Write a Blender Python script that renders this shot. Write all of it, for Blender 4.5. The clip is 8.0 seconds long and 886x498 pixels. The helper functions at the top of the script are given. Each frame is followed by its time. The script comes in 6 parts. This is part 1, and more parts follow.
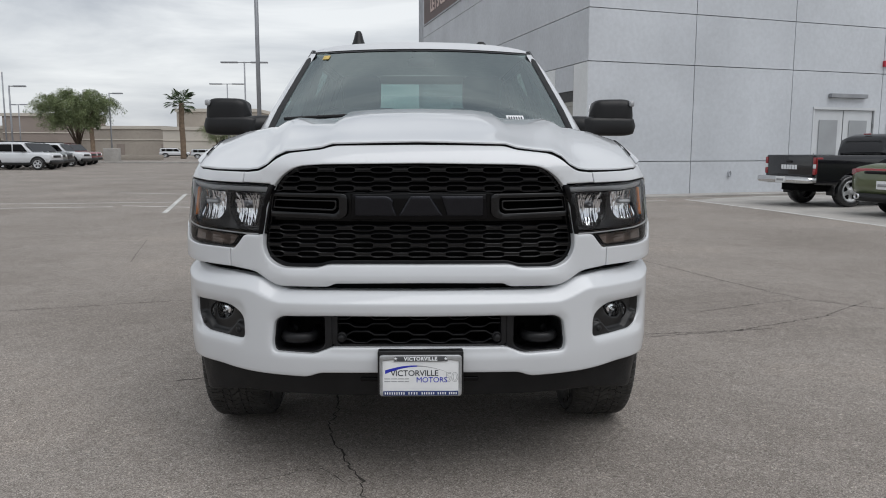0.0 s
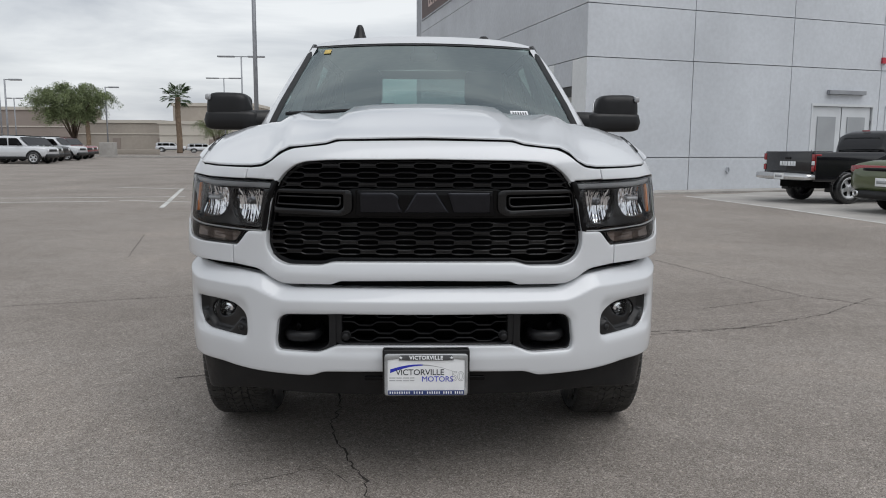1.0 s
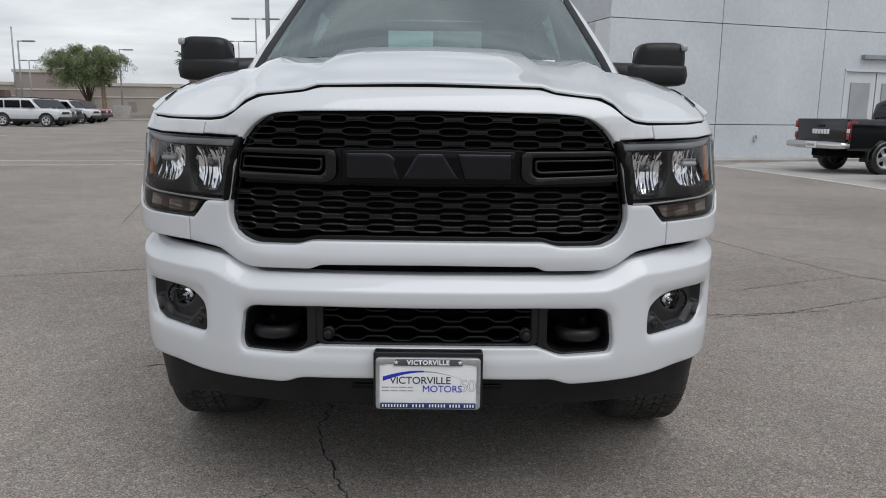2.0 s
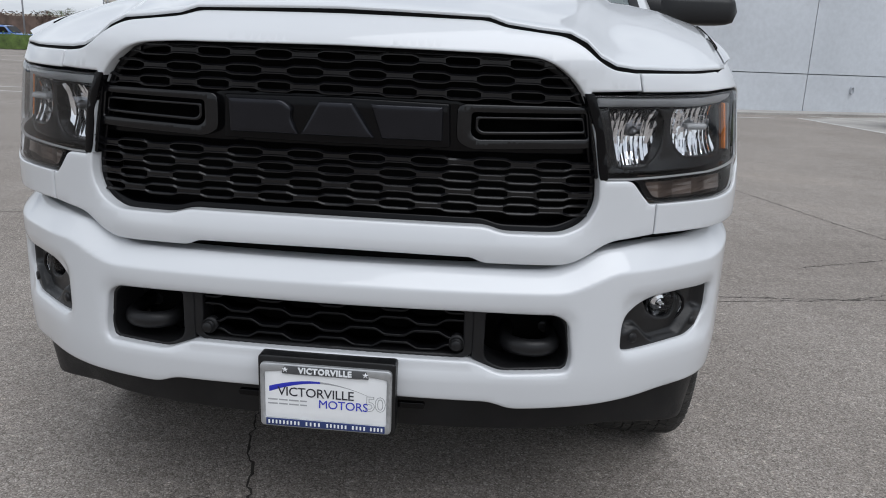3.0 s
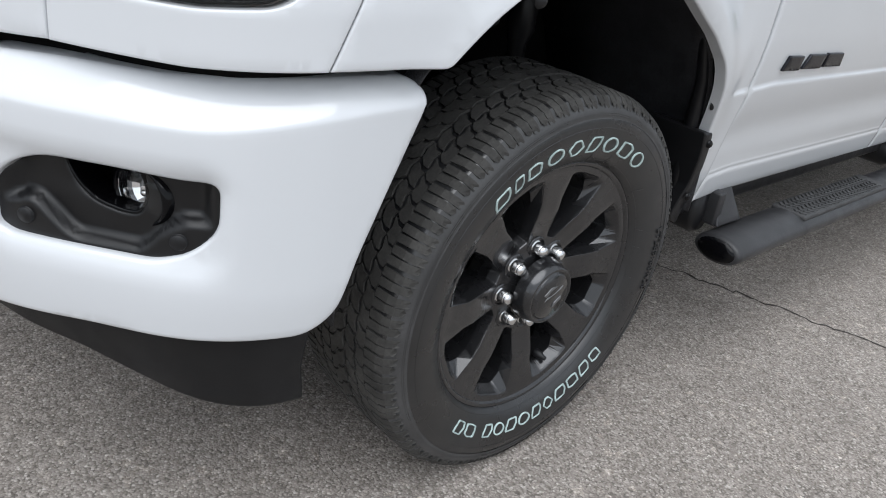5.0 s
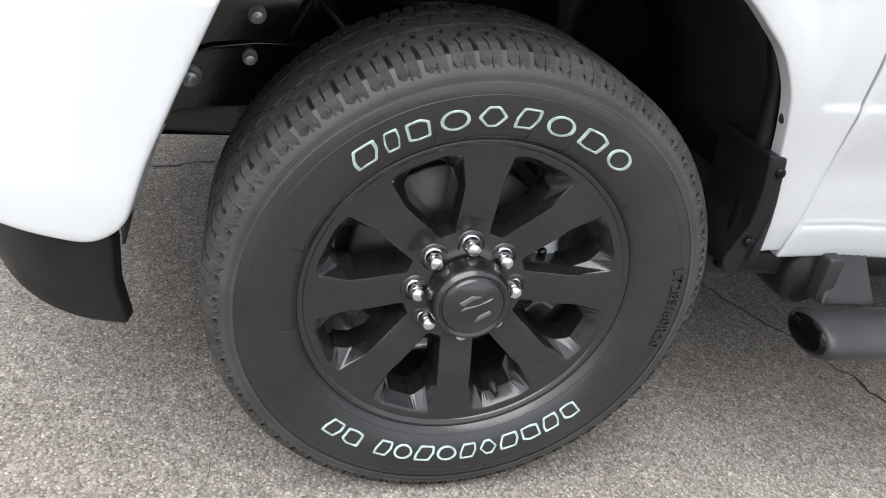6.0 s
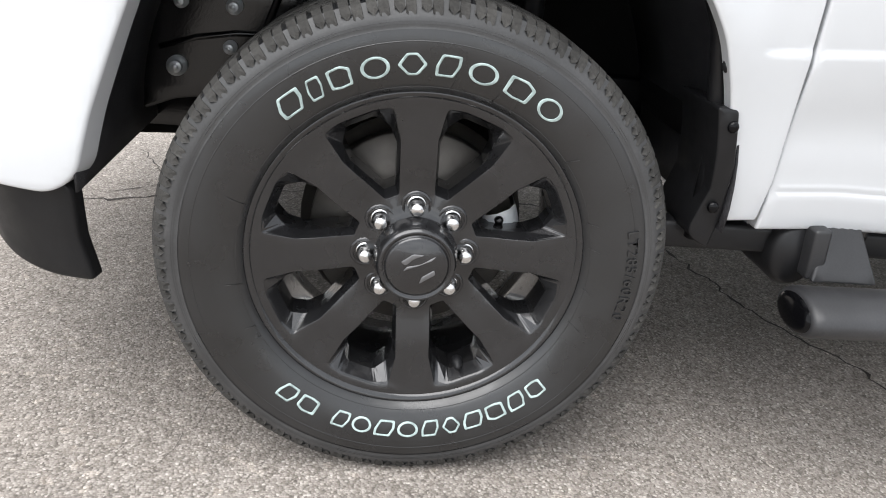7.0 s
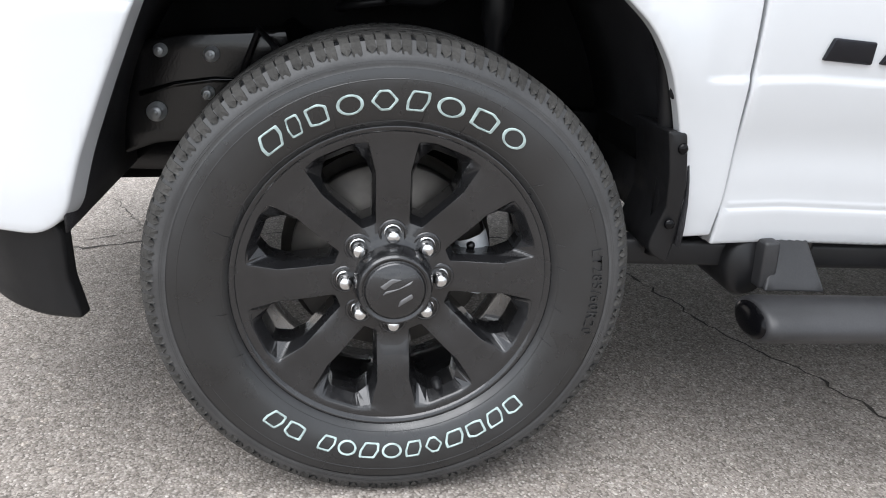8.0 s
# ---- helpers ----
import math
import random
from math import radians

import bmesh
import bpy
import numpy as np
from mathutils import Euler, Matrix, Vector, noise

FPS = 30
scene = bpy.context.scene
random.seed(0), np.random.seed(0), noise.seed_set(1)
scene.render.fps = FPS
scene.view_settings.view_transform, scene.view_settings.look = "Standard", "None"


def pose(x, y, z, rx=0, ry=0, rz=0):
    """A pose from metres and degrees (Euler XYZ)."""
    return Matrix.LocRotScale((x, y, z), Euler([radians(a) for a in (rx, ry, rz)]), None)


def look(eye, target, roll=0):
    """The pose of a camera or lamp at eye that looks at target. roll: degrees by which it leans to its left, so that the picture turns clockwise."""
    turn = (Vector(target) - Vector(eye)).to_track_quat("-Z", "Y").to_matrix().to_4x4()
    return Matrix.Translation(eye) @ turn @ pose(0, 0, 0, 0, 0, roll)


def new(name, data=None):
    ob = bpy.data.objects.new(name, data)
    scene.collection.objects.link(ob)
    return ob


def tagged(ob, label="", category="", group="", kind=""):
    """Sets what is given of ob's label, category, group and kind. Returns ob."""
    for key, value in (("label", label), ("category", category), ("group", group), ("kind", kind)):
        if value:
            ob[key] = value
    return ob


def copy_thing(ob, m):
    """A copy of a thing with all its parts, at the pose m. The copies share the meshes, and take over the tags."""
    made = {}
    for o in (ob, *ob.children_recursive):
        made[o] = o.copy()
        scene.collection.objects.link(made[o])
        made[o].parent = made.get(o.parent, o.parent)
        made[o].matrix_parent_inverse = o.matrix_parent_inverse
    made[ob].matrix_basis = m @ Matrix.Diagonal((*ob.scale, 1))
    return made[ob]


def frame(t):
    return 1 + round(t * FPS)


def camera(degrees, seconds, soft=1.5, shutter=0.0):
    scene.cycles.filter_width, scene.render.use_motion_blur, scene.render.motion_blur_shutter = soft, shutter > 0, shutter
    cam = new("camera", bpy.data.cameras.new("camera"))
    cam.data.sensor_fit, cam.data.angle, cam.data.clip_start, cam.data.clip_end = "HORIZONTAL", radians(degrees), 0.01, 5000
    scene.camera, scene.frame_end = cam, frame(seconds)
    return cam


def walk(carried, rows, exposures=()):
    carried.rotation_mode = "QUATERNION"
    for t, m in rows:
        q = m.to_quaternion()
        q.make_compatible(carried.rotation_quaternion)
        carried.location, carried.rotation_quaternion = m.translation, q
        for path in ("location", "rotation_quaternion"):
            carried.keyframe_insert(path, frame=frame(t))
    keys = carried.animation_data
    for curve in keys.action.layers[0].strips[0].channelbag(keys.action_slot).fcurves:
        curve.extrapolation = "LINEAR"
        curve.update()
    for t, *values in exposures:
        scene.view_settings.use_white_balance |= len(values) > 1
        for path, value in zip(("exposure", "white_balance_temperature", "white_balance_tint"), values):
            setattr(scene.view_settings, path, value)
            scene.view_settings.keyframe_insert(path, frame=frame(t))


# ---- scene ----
cam = camera(60.0, 8.0, 1.0)
PATH = [
    (0, (0.021, -2.507, 1.309), (0.068, -0.525, 1.05), 0.1),
    (0.5, (-0.003, -2.5, 1.311), (0.05, -0.517, 1.052), 0.2),
    (1, (-0.013, -2.464, 1.311), (0.043, -0.484, 1.04), 0.3),
    (1.5, (0.001, -2.224, 1.272), (0.057, -0.247, 0.971), 0.5),
    (1.7, (0.013, -2.087, 1.261), (0.054, -0.113, 0.94), 0.5),
    (2.8, (0.227, -1.411, 1.256), (0.122, 0.53, 0.783), 2.2),
    (3, (0.399, -1.329, 1.259), (0.226, 0.597, 0.752), 2.3),
    (3.5, (0.738, -0.976, 1.213), (0.369, 0.896, 0.613), 3.6),
    (4, (1.131, -0.628, 1.207), (0.494, 1.123, 0.481), 5.9),
    (4.5, (1.473, -0.226, 1.159), (0.532, 1.332, 0.332), 8.3),
    (4.6, (1.529, -0.156, 1.16), (0.528, 1.356, 0.318), 8.6),
    (5, (1.744, 0.144, 1.127), (0.498, 1.429, 0.236), 9.8),
    (5.2, (1.83, 0.281, 1.115), (0.486, 1.446, 0.2), 10.5),
    (6.3, (1.941, 1.052, 1.004), (0.206, 1.416, 0.078), 10.4),
    (6.5, (1.962, 1.124, 0.967), (0.193, 1.416, 0.08), 9.3),
    (7, (2.068, 1.147, 0.917), (0.25, 1.383, 0.117), 6.7),
    (7.5, (2.149, 1.123, 0.905), (0.312, 1.382, 0.158), 5.6),
    (8, (2.142, 1.128, 0.913), (0.29, 1.44, 0.226), 5.1),
]
EXPOSURES = [(0, 0.05, 6200, 10), (2.0, 0.09, 6150, 10), (3.5, 0.32, 5950, 10), (4.5, 0.50, 6000, 9), (5.2, 0.92, 6000, 9), (6.4, 1.56, 6300, 10), (7.2, 1.52, 6280, 10), (8.0, 1.48, 6100, 10)]
walk(cam, [(t, look(eye, target, roll)) for t, eye, target, roll in PATH], EXPOSURES)

from mathutils.geometry import delaunay_2d_cdt

# ---- world, sun ----
world = bpy.data.worlds.new("overcast")
scene.world = world
world.use_nodes = True
wn, wl = world.node_tree.nodes, world.node_tree.links
wn.clear()
SUN_EL, SUN_AZ = radians(62), radians(140)   # azimuth clockwise from +y
sky = wn.new("ShaderNodeTexSky")
sky.sky_type, sky.sun_disc = "NISHITA", False
sky.sun_elevation, sky.sun_rotation = SUN_EL, SUN_AZ
sky.air_density, sky.dust_density = 1.0, 3.0
skys = wn.new("ShaderNodeVectorMath")
skys.operation = "SCALE"
skys.inputs["Scale"].default_value = 0.10
coord = wn.new("ShaderNodeTexCoord")
flat = wn.new("ShaderNodeMapping")
flat.inputs["Scale"].default_value = (1.0, 1.0, 4.5)
cloud = wn.new("ShaderNodeTexNoise")
cloud.inputs["Scale"].default_value, cloud.inputs["Detail"].default_value = 2.2, 6.0
cloud.inputs["Roughness"].default_value, cloud.inputs["Distortion"].default_value = 0.55, 0.4
tone = wn.new("ShaderNodeValToRGB")
tone.color_ramp.elements[0].position, tone.color_ramp.elements[0].color = 0.34, (0.50, 0.52, 0.55, 1)
tone.color_ramp.elements[1].position, tone.color_ramp.elements[1].color = 0.64, (1.04, 1.035, 1.0, 1)
cover = wn.new("ShaderNodeMix")
cover.data_type = "RGBA"
cover.inputs["Factor"].default_value = 0.86
back = wn.new("ShaderNodeBackground")
back.inputs["Strength"].default_value = 0.52
wout = wn.new("ShaderNodeOutputWorld")
wl.new(coord.outputs["Generated"], flat.inputs["Vector"])
wl.new(flat.outputs["Vector"], cloud.inputs["Vector"])
wl.new(cloud.outputs["Fac"], tone.inputs["Fac"])
wl.new(sky.outputs["Color"], skys.inputs[0])
wl.new(skys.outputs["Vector"], cover.inputs["A"])
wl.new(tone.outputs["Color"], cover.inputs["B"])
axes = wn.new("ShaderNodeSeparateXYZ")
rise_ = wn.new("ShaderNodeMapRange")                    # thin cloud, paler towards the horizon
rise_.inputs["From Min"].default_value, rise_.inputs["From Max"].default_value = 0.0, 1.0
rise_.inputs["To Min"].default_value, rise_.inputs["To Max"].default_value = 1.8, 1.5
dome = wn.new("ShaderNodeVectorMath")
dome.operation = "SCALE"
wl.new(coord.outputs["Generated"], axes.inputs["Vector"])
wl.new(axes.outputs["Z"], rise_.inputs["Value"])
wl.new(cover.outputs["Result"], dome.inputs[0])
wl.new(rise_.outputs["Result"], dome.inputs["Scale"])
wl.new(dome.outputs["Vector"], back.inputs["Color"])
wl.new(back.outputs["Background"], wout.inputs["Surface"])

sun = new("sun", bpy.data.lights.new("sun", "SUN"))
sun.data.energy, sun.data.angle, sun.data.color = 1.5, radians(60), (1.0, 0.97, 0.93)
sun_dir = Vector((math.sin(SUN_AZ) * math.cos(SUN_EL), math.cos(SUN_AZ) * math.cos(SUN_EL), math.sin(SUN_EL)))
sun.matrix_world = look(sun_dir * 60, (0, 0, 0))


# ---- materials ----
def mat(name, col, rough=0.5, metal=0.0, coat=0.0, var=0.0, scale=6.0, fine=0.0, fscale=120.0, bump=0.0, bscale=200.0, rvar=0.0, trans=0.0, ior=1.45, spec=0.5):
    """A principled material with broad stains (var at scale), fine grain (fine at fscale) and relief (bump at bscale)."""
    m = bpy.data.materials.new(name)
    m.use_nodes = True
    n, l = m.node_tree.nodes, m.node_tree.links
    p = n["Principled BSDF"]
    p.inputs["Base Color"].default_value = (*col, 1)
    p.inputs["Roughness"].default_value, p.inputs["Metallic"].default_value = rough, metal
    p.inputs["Coat Weight"].default_value, p.inputs["Coat Roughness"].default_value = coat, 0.04
    p.inputs["Transmission Weight"].default_value, p.inputs["IOR"].default_value = trans, ior
    p.inputs["Specular IOR Level"].default_value = spec
    tc = n.new("ShaderNodeTexCoord")

    def noise_at(s, detail=4.0):
        t = n.new("ShaderNodeTexNoise")
        t.inputs["Scale"].default_value, t.inputs["Detail"].default_value = s, detail
        l.new(tc.outputs["Object"], t.inputs["Vector"])
        return t

    last = None
    for amount, s in ((var, scale), (fine, fscale)):
        if amount:
            t = noise_at(s)
            r = n.new("ShaderNodeMapRange")
            r.inputs["From Min"].default_value, r.inputs["From Max"].default_value = 0.3, 0.7
            r.inputs["To Min"].default_value, r.inputs["To Max"].default_value = 1 - amount, 1 + amount
            l.new(t.outputs["Fac"], r.inputs["Value"])
            v = n.new("ShaderNodeVectorMath")
            v.operation = "SCALE"
            if last:
                l.new(last.outputs["Vector"], v.inputs[0])
            else:
                v.inputs[0].default_value = col
            l.new(r.outputs["Result"], v.inputs["Scale"])
            last = v
    if last:
        l.new(last.outputs["Vector"], p.inputs["Base Color"])
    if rvar:
        t = noise_at(scale * 2.3)
        r = n.new("ShaderNodeMapRange")
        r.inputs["From Min"].default_value, r.inputs["From Max"].default_value = 0.3, 0.7
        r.inputs["To Min"].default_value, r.inputs["To Max"].default_value = max(0.02, rough - rvar), min(1, rough + rvar)
        l.new(t.outputs["Fac"], r.inputs["Value"])
        l.new(r.outputs["Result"], p.inputs["Roughness"])
    if bump:
        t = noise_at(bscale)
        b = n.new("ShaderNodeBump")
        b.inputs["Strength"].default_value, b.inputs["Distance"].default_value = bump, 0.004
        l.new(t.outputs["Fac"], b.inputs["Height"])
        l.new(b.outputs["Normal"], p.inputs["Normal"])
    return m


def asphalt_material():
    """Sun-bleached asphalt: bright and dark aggregate in a brown-grey binder, broad stains and a few oil spots."""
    m = bpy.data.materials.new("asphalt")
    m.use_nodes = True
    n, l = m.node_tree.nodes, m.node_tree.links
    p = n["Principled BSDF"]
    tc = n.new("ShaderNodeTexCoord")

    def tex(kind, s, **kw):
        t = n.new(kind)
        t.inputs["Scale"].default_value = s
        for k, v in kw.items():
            t.inputs[k].default_value = v
        l.new(tc.outputs["Object"], t.inputs["Vector"])
        return t

    def ramp(src, stops):
        r = n.new("ShaderNodeValToRGB")
        e = r.color_ramp.elements
        while len(e) < len(stops):
            e.new(0.5)
        for k, (pos, c) in enumerate(stops):
            e[k].position, e[k].color = pos, (*c, 1)
        l.new(src, r.inputs["Fac"])
        return r

    stones = tex("ShaderNodeTexVoronoi", 215.0)
    sep = n.new("ShaderNodeSeparateColor")
    l.new(stones.outputs["Color"], sep.inputs["Color"])
    grains = ramp(sep.outputs["Red"], [(0.0, (0.162, 0.143, 0.127)), (0.28, (0.254, 0.228, 0.205)), (0.72, (0.340, 0.309, 0.281)), (0.93, (0.42, 0.385, 0.352)), (1.0, (0.54, 0.50, 0.465))])
    pits = ramp(stones.outputs["Distance"], [(0.0, (1, 1, 1)), (0.55, (0.97, 0.97, 0.97)), (1.0, (0.55, 0.55, 0.55))])
    chips = tex("ShaderNodeTexVoronoi", 62.0)
    sep2 = n.new("ShaderNodeSeparateColor")
    l.new(chips.outputs["Color"], sep2.inputs["Color"])
    chip = ramp(sep2.outputs["Green"], [(0.0, (0.90, 0.895, 0.89)), (0.6, (1, 1, 1)), (0.94, (1.05, 1.045, 1.04)), (1.0, (1.30, 1.28, 1.25))])
    broad = tex("ShaderNodeTexNoise", 0.42, Detail=5.0, Roughness=0.6)
    stain = ramp(broad.outputs["Fac"], [(0.30, (0.80, 0.79, 0.78)), (0.55, (1.0, 1.0, 1.0)), (0.75, (1.16, 1.13, 1.10))])
    mid = tex("ShaderNodeTexNoise", 5.0, Detail=6.0, Roughness=0.65)
    patch = ramp(mid.outputs["Fac"], [(0.33, (0.91, 0.91, 0.91)), (0.6, (1.03, 1.03, 1.03))])

    def mult(a, b):
        v = n.new("ShaderNodeMix")
        v.data_type, v.blend_type = "RGBA", "MULTIPLY"
        v.inputs["Factor"].default_value = 1.0
        l.new(a, v.inputs["A"])
        l.new(b, v.inputs["B"])
        return v.outputs["Result"]

    c = mult(grains.outputs["Color"], pits.outputs["Color"])
    for o in (chip, stain, patch):
        c = mult(c, o.outputs["Color"])
    l.new(c, p.inputs["Base Color"])
    p.inputs["Roughness"].default_value = 0.86
    p.inputs["Specular IOR Level"].default_value = 0.15
    b = n.new("ShaderNodeBump")
    b.inputs["Strength"].default_value, b.inputs["Distance"].default_value = 0.8, 0.0016
    b.invert = True
    l.new(stones.outputs["Distance"], b.inputs["Height"])
    l.new(b.outputs["Normal"], p.inputs["Normal"])
    return m


ASPHALT = asphalt_material()
PAINT = mat("white_paint", (0.60, 0.615, 0.635), 0.32, coat=1.0, var=0.012, scale=3.0, bump=0.012, bscale=900)
BLACK_PAINT = mat("black_paint", (0.008, 0.008, 0.010), 0.2, coat=0.6, var=0.2, scale=3)
GREEN_PAINT = mat("green_paint", (0.085, 0.105, 0.045), 0.35, coat=1.0, var=0.06, scale=3)
RED_PAINT = mat("red_paint", (0.22, 0.018, 0.026), 0.35, coat=1.0, var=0.05, scale=3)
GREY_PAINT = mat("grey_paint", (0.10, 0.115, 0.11), 0.35, coat=1.0, var=0.05, scale=3)
BLUE_PAINT = mat("blue_paint", (0.07, 0.16, 0.42), 0.35, coat=1.0, var=0.05, scale=3)
GLOSS_BLACK = mat("gloss_black_plastic", (0.0028, 0.0028, 0.0034), 0.14, var=0.2, scale=14, rvar=0.04, bump=0.01, bscale=500, spec=0.22)
SATIN_BLACK = mat("satin_black_plastic", (0.010, 0.010, 0.011), 0.40, var=0.2, scale=11, rvar=0.08, bump=0.05, bscale=900, spec=0.35)
TRIM_BLACK = mat("grained_black_plastic", (0.0065, 0.0065, 0.0072), 0.36, var=0.18, scale=9, rvar=0.08, bump=0.10, bscale=1400, spec=0.45)
# underside and backing parts, and the shade painted into panel gaps
DARK = mat("dark_underbody_and_gap_shade", (0.004, 0.004, 0.004), 0.85, var=0.4, scale=12, spec=0.1)
LINER = mat("wheel_liner_felt", (0.024, 0.024, 0.027), 0.5, var=0.3, scale=20, fine=0.9, fscale=420, bump=0.3, bscale=500, spec=0.4)
FRAME_STEEL = mat("black_frame_coating", (0.004, 0.004, 0.0045), 0.16, var=0.3, scale=15, bump=0.05, bscale=200, spec=0.6)
RUBBER = mat("tyre_rubber", (0.0125, 0.0128, 0.0138), 0.33, var=0.35, scale=5, fine=0.10, fscale=300, rvar=0.14, bump=0.05, bscale=700, spec=0.9)
TREAD = mat("dusty_tread_rubber", (0.040, 0.0385, 0.036), 0.8, var=0.4, scale=16, fine=0.25, fscale=200, bump=0.2, bscale=400)
DUSTY_RUBBER = mat("dusty_shoulder_rubber", (0.040, 0.040, 0.041), 0.5, var=0.3, scale=9, fine=0.12, fscale=260, rvar=0.1, bump=0.06, bscale=600, spec=0.7)
RIM = mat("satin_black_wheel", (0.024, 0.024, 0.0258), 0.25, metal=0.5, coat=0.6, var=0.15, scale=8, rvar=0.06, bump=0.02, bscale=700, spec=0.8)
LETTER = mat("white_tyre_lettering", (0.38, 0.47, 0.46), 0.7, var=0.3, scale=60, bump=0.1, bscale=400)
CHROME = mat("chrome", (0.66, 0.66, 0.66), 0.2, metal=1.0, var=0.05, scale=30)
STEEL = mat("machined_steel", (0.30, 0.30, 0.31), 0.42, metal=1.0, var=0.25, scale=30, fine=0.1, fscale=200)
ALU = mat("grey_aluminium", (0.55, 0.56, 0.57), 0.45, metal=0.7, var=0.15, scale=20)
REFLECTOR = mat("lamp_reflector", (0.96, 0.96, 0.97), 0.07, metal=1.0)
LAMP_GREY = mat("lamp_housing_grey", (0.28, 0.284, 0.292), 0.36, metal=0.35, var=0.1, scale=20)
AMBER = mat("amber_reflector", (0.72, 0.20, 0.012), 0.25, coat=0.6, var=0.12, scale=80, bump=0.3, bscale=400)
RED_LENS = mat("red_lens", (0.27, 0.010, 0.014), 0.2, coat=1.0, var=0.1, scale=40)
CLEAR_LENS = mat("white_lens", (0.75, 0.76, 0.78), 0.2, coat=1.0, var=0.1, scale=40)
SEAT = mat("black_seat_cloth", (0.022, 0.022, 0.024), 0.85, var=0.2, scale=20, bump=0.2, bscale=500)
WOOL = mat("grey_headliner", (0.35, 0.35, 0.36), 0.9, var=0.1, scale=20)
PLATE_WHITE = mat("white_plate_card", (0.78, 0.79, 0.80), 0.35, coat=0.4, var=0.03, scale=20)
PLATE_GREY = mat("brushed_plate_frame", (0.42, 0.43, 0.44), 0.4, metal=0.6, var=0.12, scale=40)
NAVY = mat("navy_print", (0.022, 0.04, 0.14), 0.4, coat=0.3, var=0.08, scale=30)
BLUE_INK = mat("blue_print", (0.02, 0.03, 0.42), 0.4, coat=0.3)
BLACK_INK = mat("black_print", (0.02, 0.02, 0.03), 0.4, coat=0.3)
GREY_INK = mat("grey_print", (0.35, 0.36, 0.37), 0.4, coat=0.3)
WHITE_INK = mat("white_print", (0.80, 0.82, 0.84), 0.4, coat=0.3)
YELLOW_INK = mat("yellow_sticker", (0.52, 0.38, 0.10), 0.5, var=0.25, scale=40)
LINE_PAINT = mat("road_marking_paint", (0.52, 0.52, 0.50), 0.8, var=0.25, scale=2.5, fine=0.35, fscale=60, bump=0.2, bscale=200)
CRACK = mat("crack_shadow_tar", (0.042, 0.037, 0.033), 0.95, var=0.4, scale=30)
STUCCO = mat("grey_painted_concrete", (0.56, 0.585, 0.62), 0.85, var=0.085, scale=0.45, fine=0.05, fscale=9, bump=0.25, bscale=120)
STUCCO_LIGHT = mat("white_painted_concrete", (0.74, 0.76, 0.77), 0.85, var=0.04, scale=0.6, fine=0.03, fscale=9, bump=0.2, bscale=120)
JOINT = mat("recessed_joint", (0.40, 0.42, 0.45), 0.9, var=0.15, scale=3)
DOOR_PAINT = mat("pale_grey_door", (0.58, 0.60, 0.62), 0.55, var=0.05, scale=2)
DOOR_PANEL = mat("grey_door_glass", (0.32, 0.335, 0.35), 0.4, var=0.06, scale=2)
BEIGE = mat("beige_rolling_door", (0.36, 0.355, 0.33), 0.7, var=0.08, scale=1.5)
CONCRETE = mat("pale_concrete", (0.36, 0.345, 0.325), 0.9, var=0.16, scale=1.2, fine=0.12, fscale=30, bump=0.25, bscale=90)
TAN = mat("tan_wall", (0.35, 0.315, 0.275), 0.9, var=0.12, scale=0.15, fine=0.05, fscale=2)
TAN_PALE = mat("pale_tan_wall", (0.52, 0.485, 0.43), 0.9, var=0.08, scale=0.2)
BROWN = mat("brown_wall", (0.27, 0.23, 0.205), 0.9, var=0.15, scale=0.15)
POLE = mat("galvanised_pole", (0.30, 0.31, 0.33), 0.5, metal=0.4, var=0.12, scale=3)
BARK = mat("bark", (0.10, 0.075, 0.055), 0.95, var=0.3, scale=6, bump=0.6, bscale=25)
PALM_BARK = mat("palm_bark", (0.19, 0.14, 0.10), 0.95, var=0.3, scale=3, fine=0.3, fscale=14, bump=0.7, bscale=18)
LEAF = mat("olive_leaves", (0.165, 0.205, 0.095), 0.7, var=0.4, scale=0.9, fine=0.3, fscale=7)
PALM_LEAF = mat("palm_leaves", (0.055, 0.085, 0.035), 0.6, var=0.4, scale=1.2)
HEDGE = mat("hedge_leaves", (0.085, 0.13, 0.03), 0.7, var=0.45, scale=2.0, fine=0.3, fscale=14)
BRUSH = mat("brown_brush", (0.12, 0.085, 0.07), 0.9, var=0.4, scale=1.0)
HILL = mat("distant_ridge", (0.16, 0.18, 0.21), 1.0, var=0.12, scale=0.02)
BANNER = mat("banner_cloth", (0.16, 0.13, 0.125), 0.8, var=0.1, scale=1.5)
BANNER_INK = mat("banner_lettering", (0.62, 0.50, 0.47), 0.8, var=0.12, scale=6)
RED_BOX = mat("red_alarm_box", (0.45, 0.03, 0.05), 0.4)


def glass_material(name, col, rough=0.0, amount=(0.9, 0.9, 0.9), ior=1.52):
    """Thin tinted glass: mostly clear, with a mirror gloss that grows at a grazing angle."""
    m = bpy.data.materials.new(name)
    m.use_nodes = True
    n, l = m.node_tree.nodes, m.node_tree.links
    n.remove(n["Principled BSDF"])
    clear, gloss, mix, fres = n.new("ShaderNodeBsdfTransparent"), n.new("ShaderNodeBsdfGlossy"), n.new("ShaderNodeMixShader"), n.new("ShaderNodeFresnel")
    clear.inputs["Color"].default_value = (*col, 1)
    gloss.inputs["Roughness"].default_value = rough
    gloss.inputs["Color"].default_value = (*amount, 1)
    fres.inputs["IOR"].default_value = ior
    l.new(fres.outputs["Fac"], mix.inputs["Fac"])
    l.new(clear.outputs["BSDF"], mix.inputs[1])
    l.new(gloss.outputs["BSDF"], mix.inputs[2])
    l.new(mix.outputs["Shader"], n["Material Output"].inputs["Surface"])
    return m


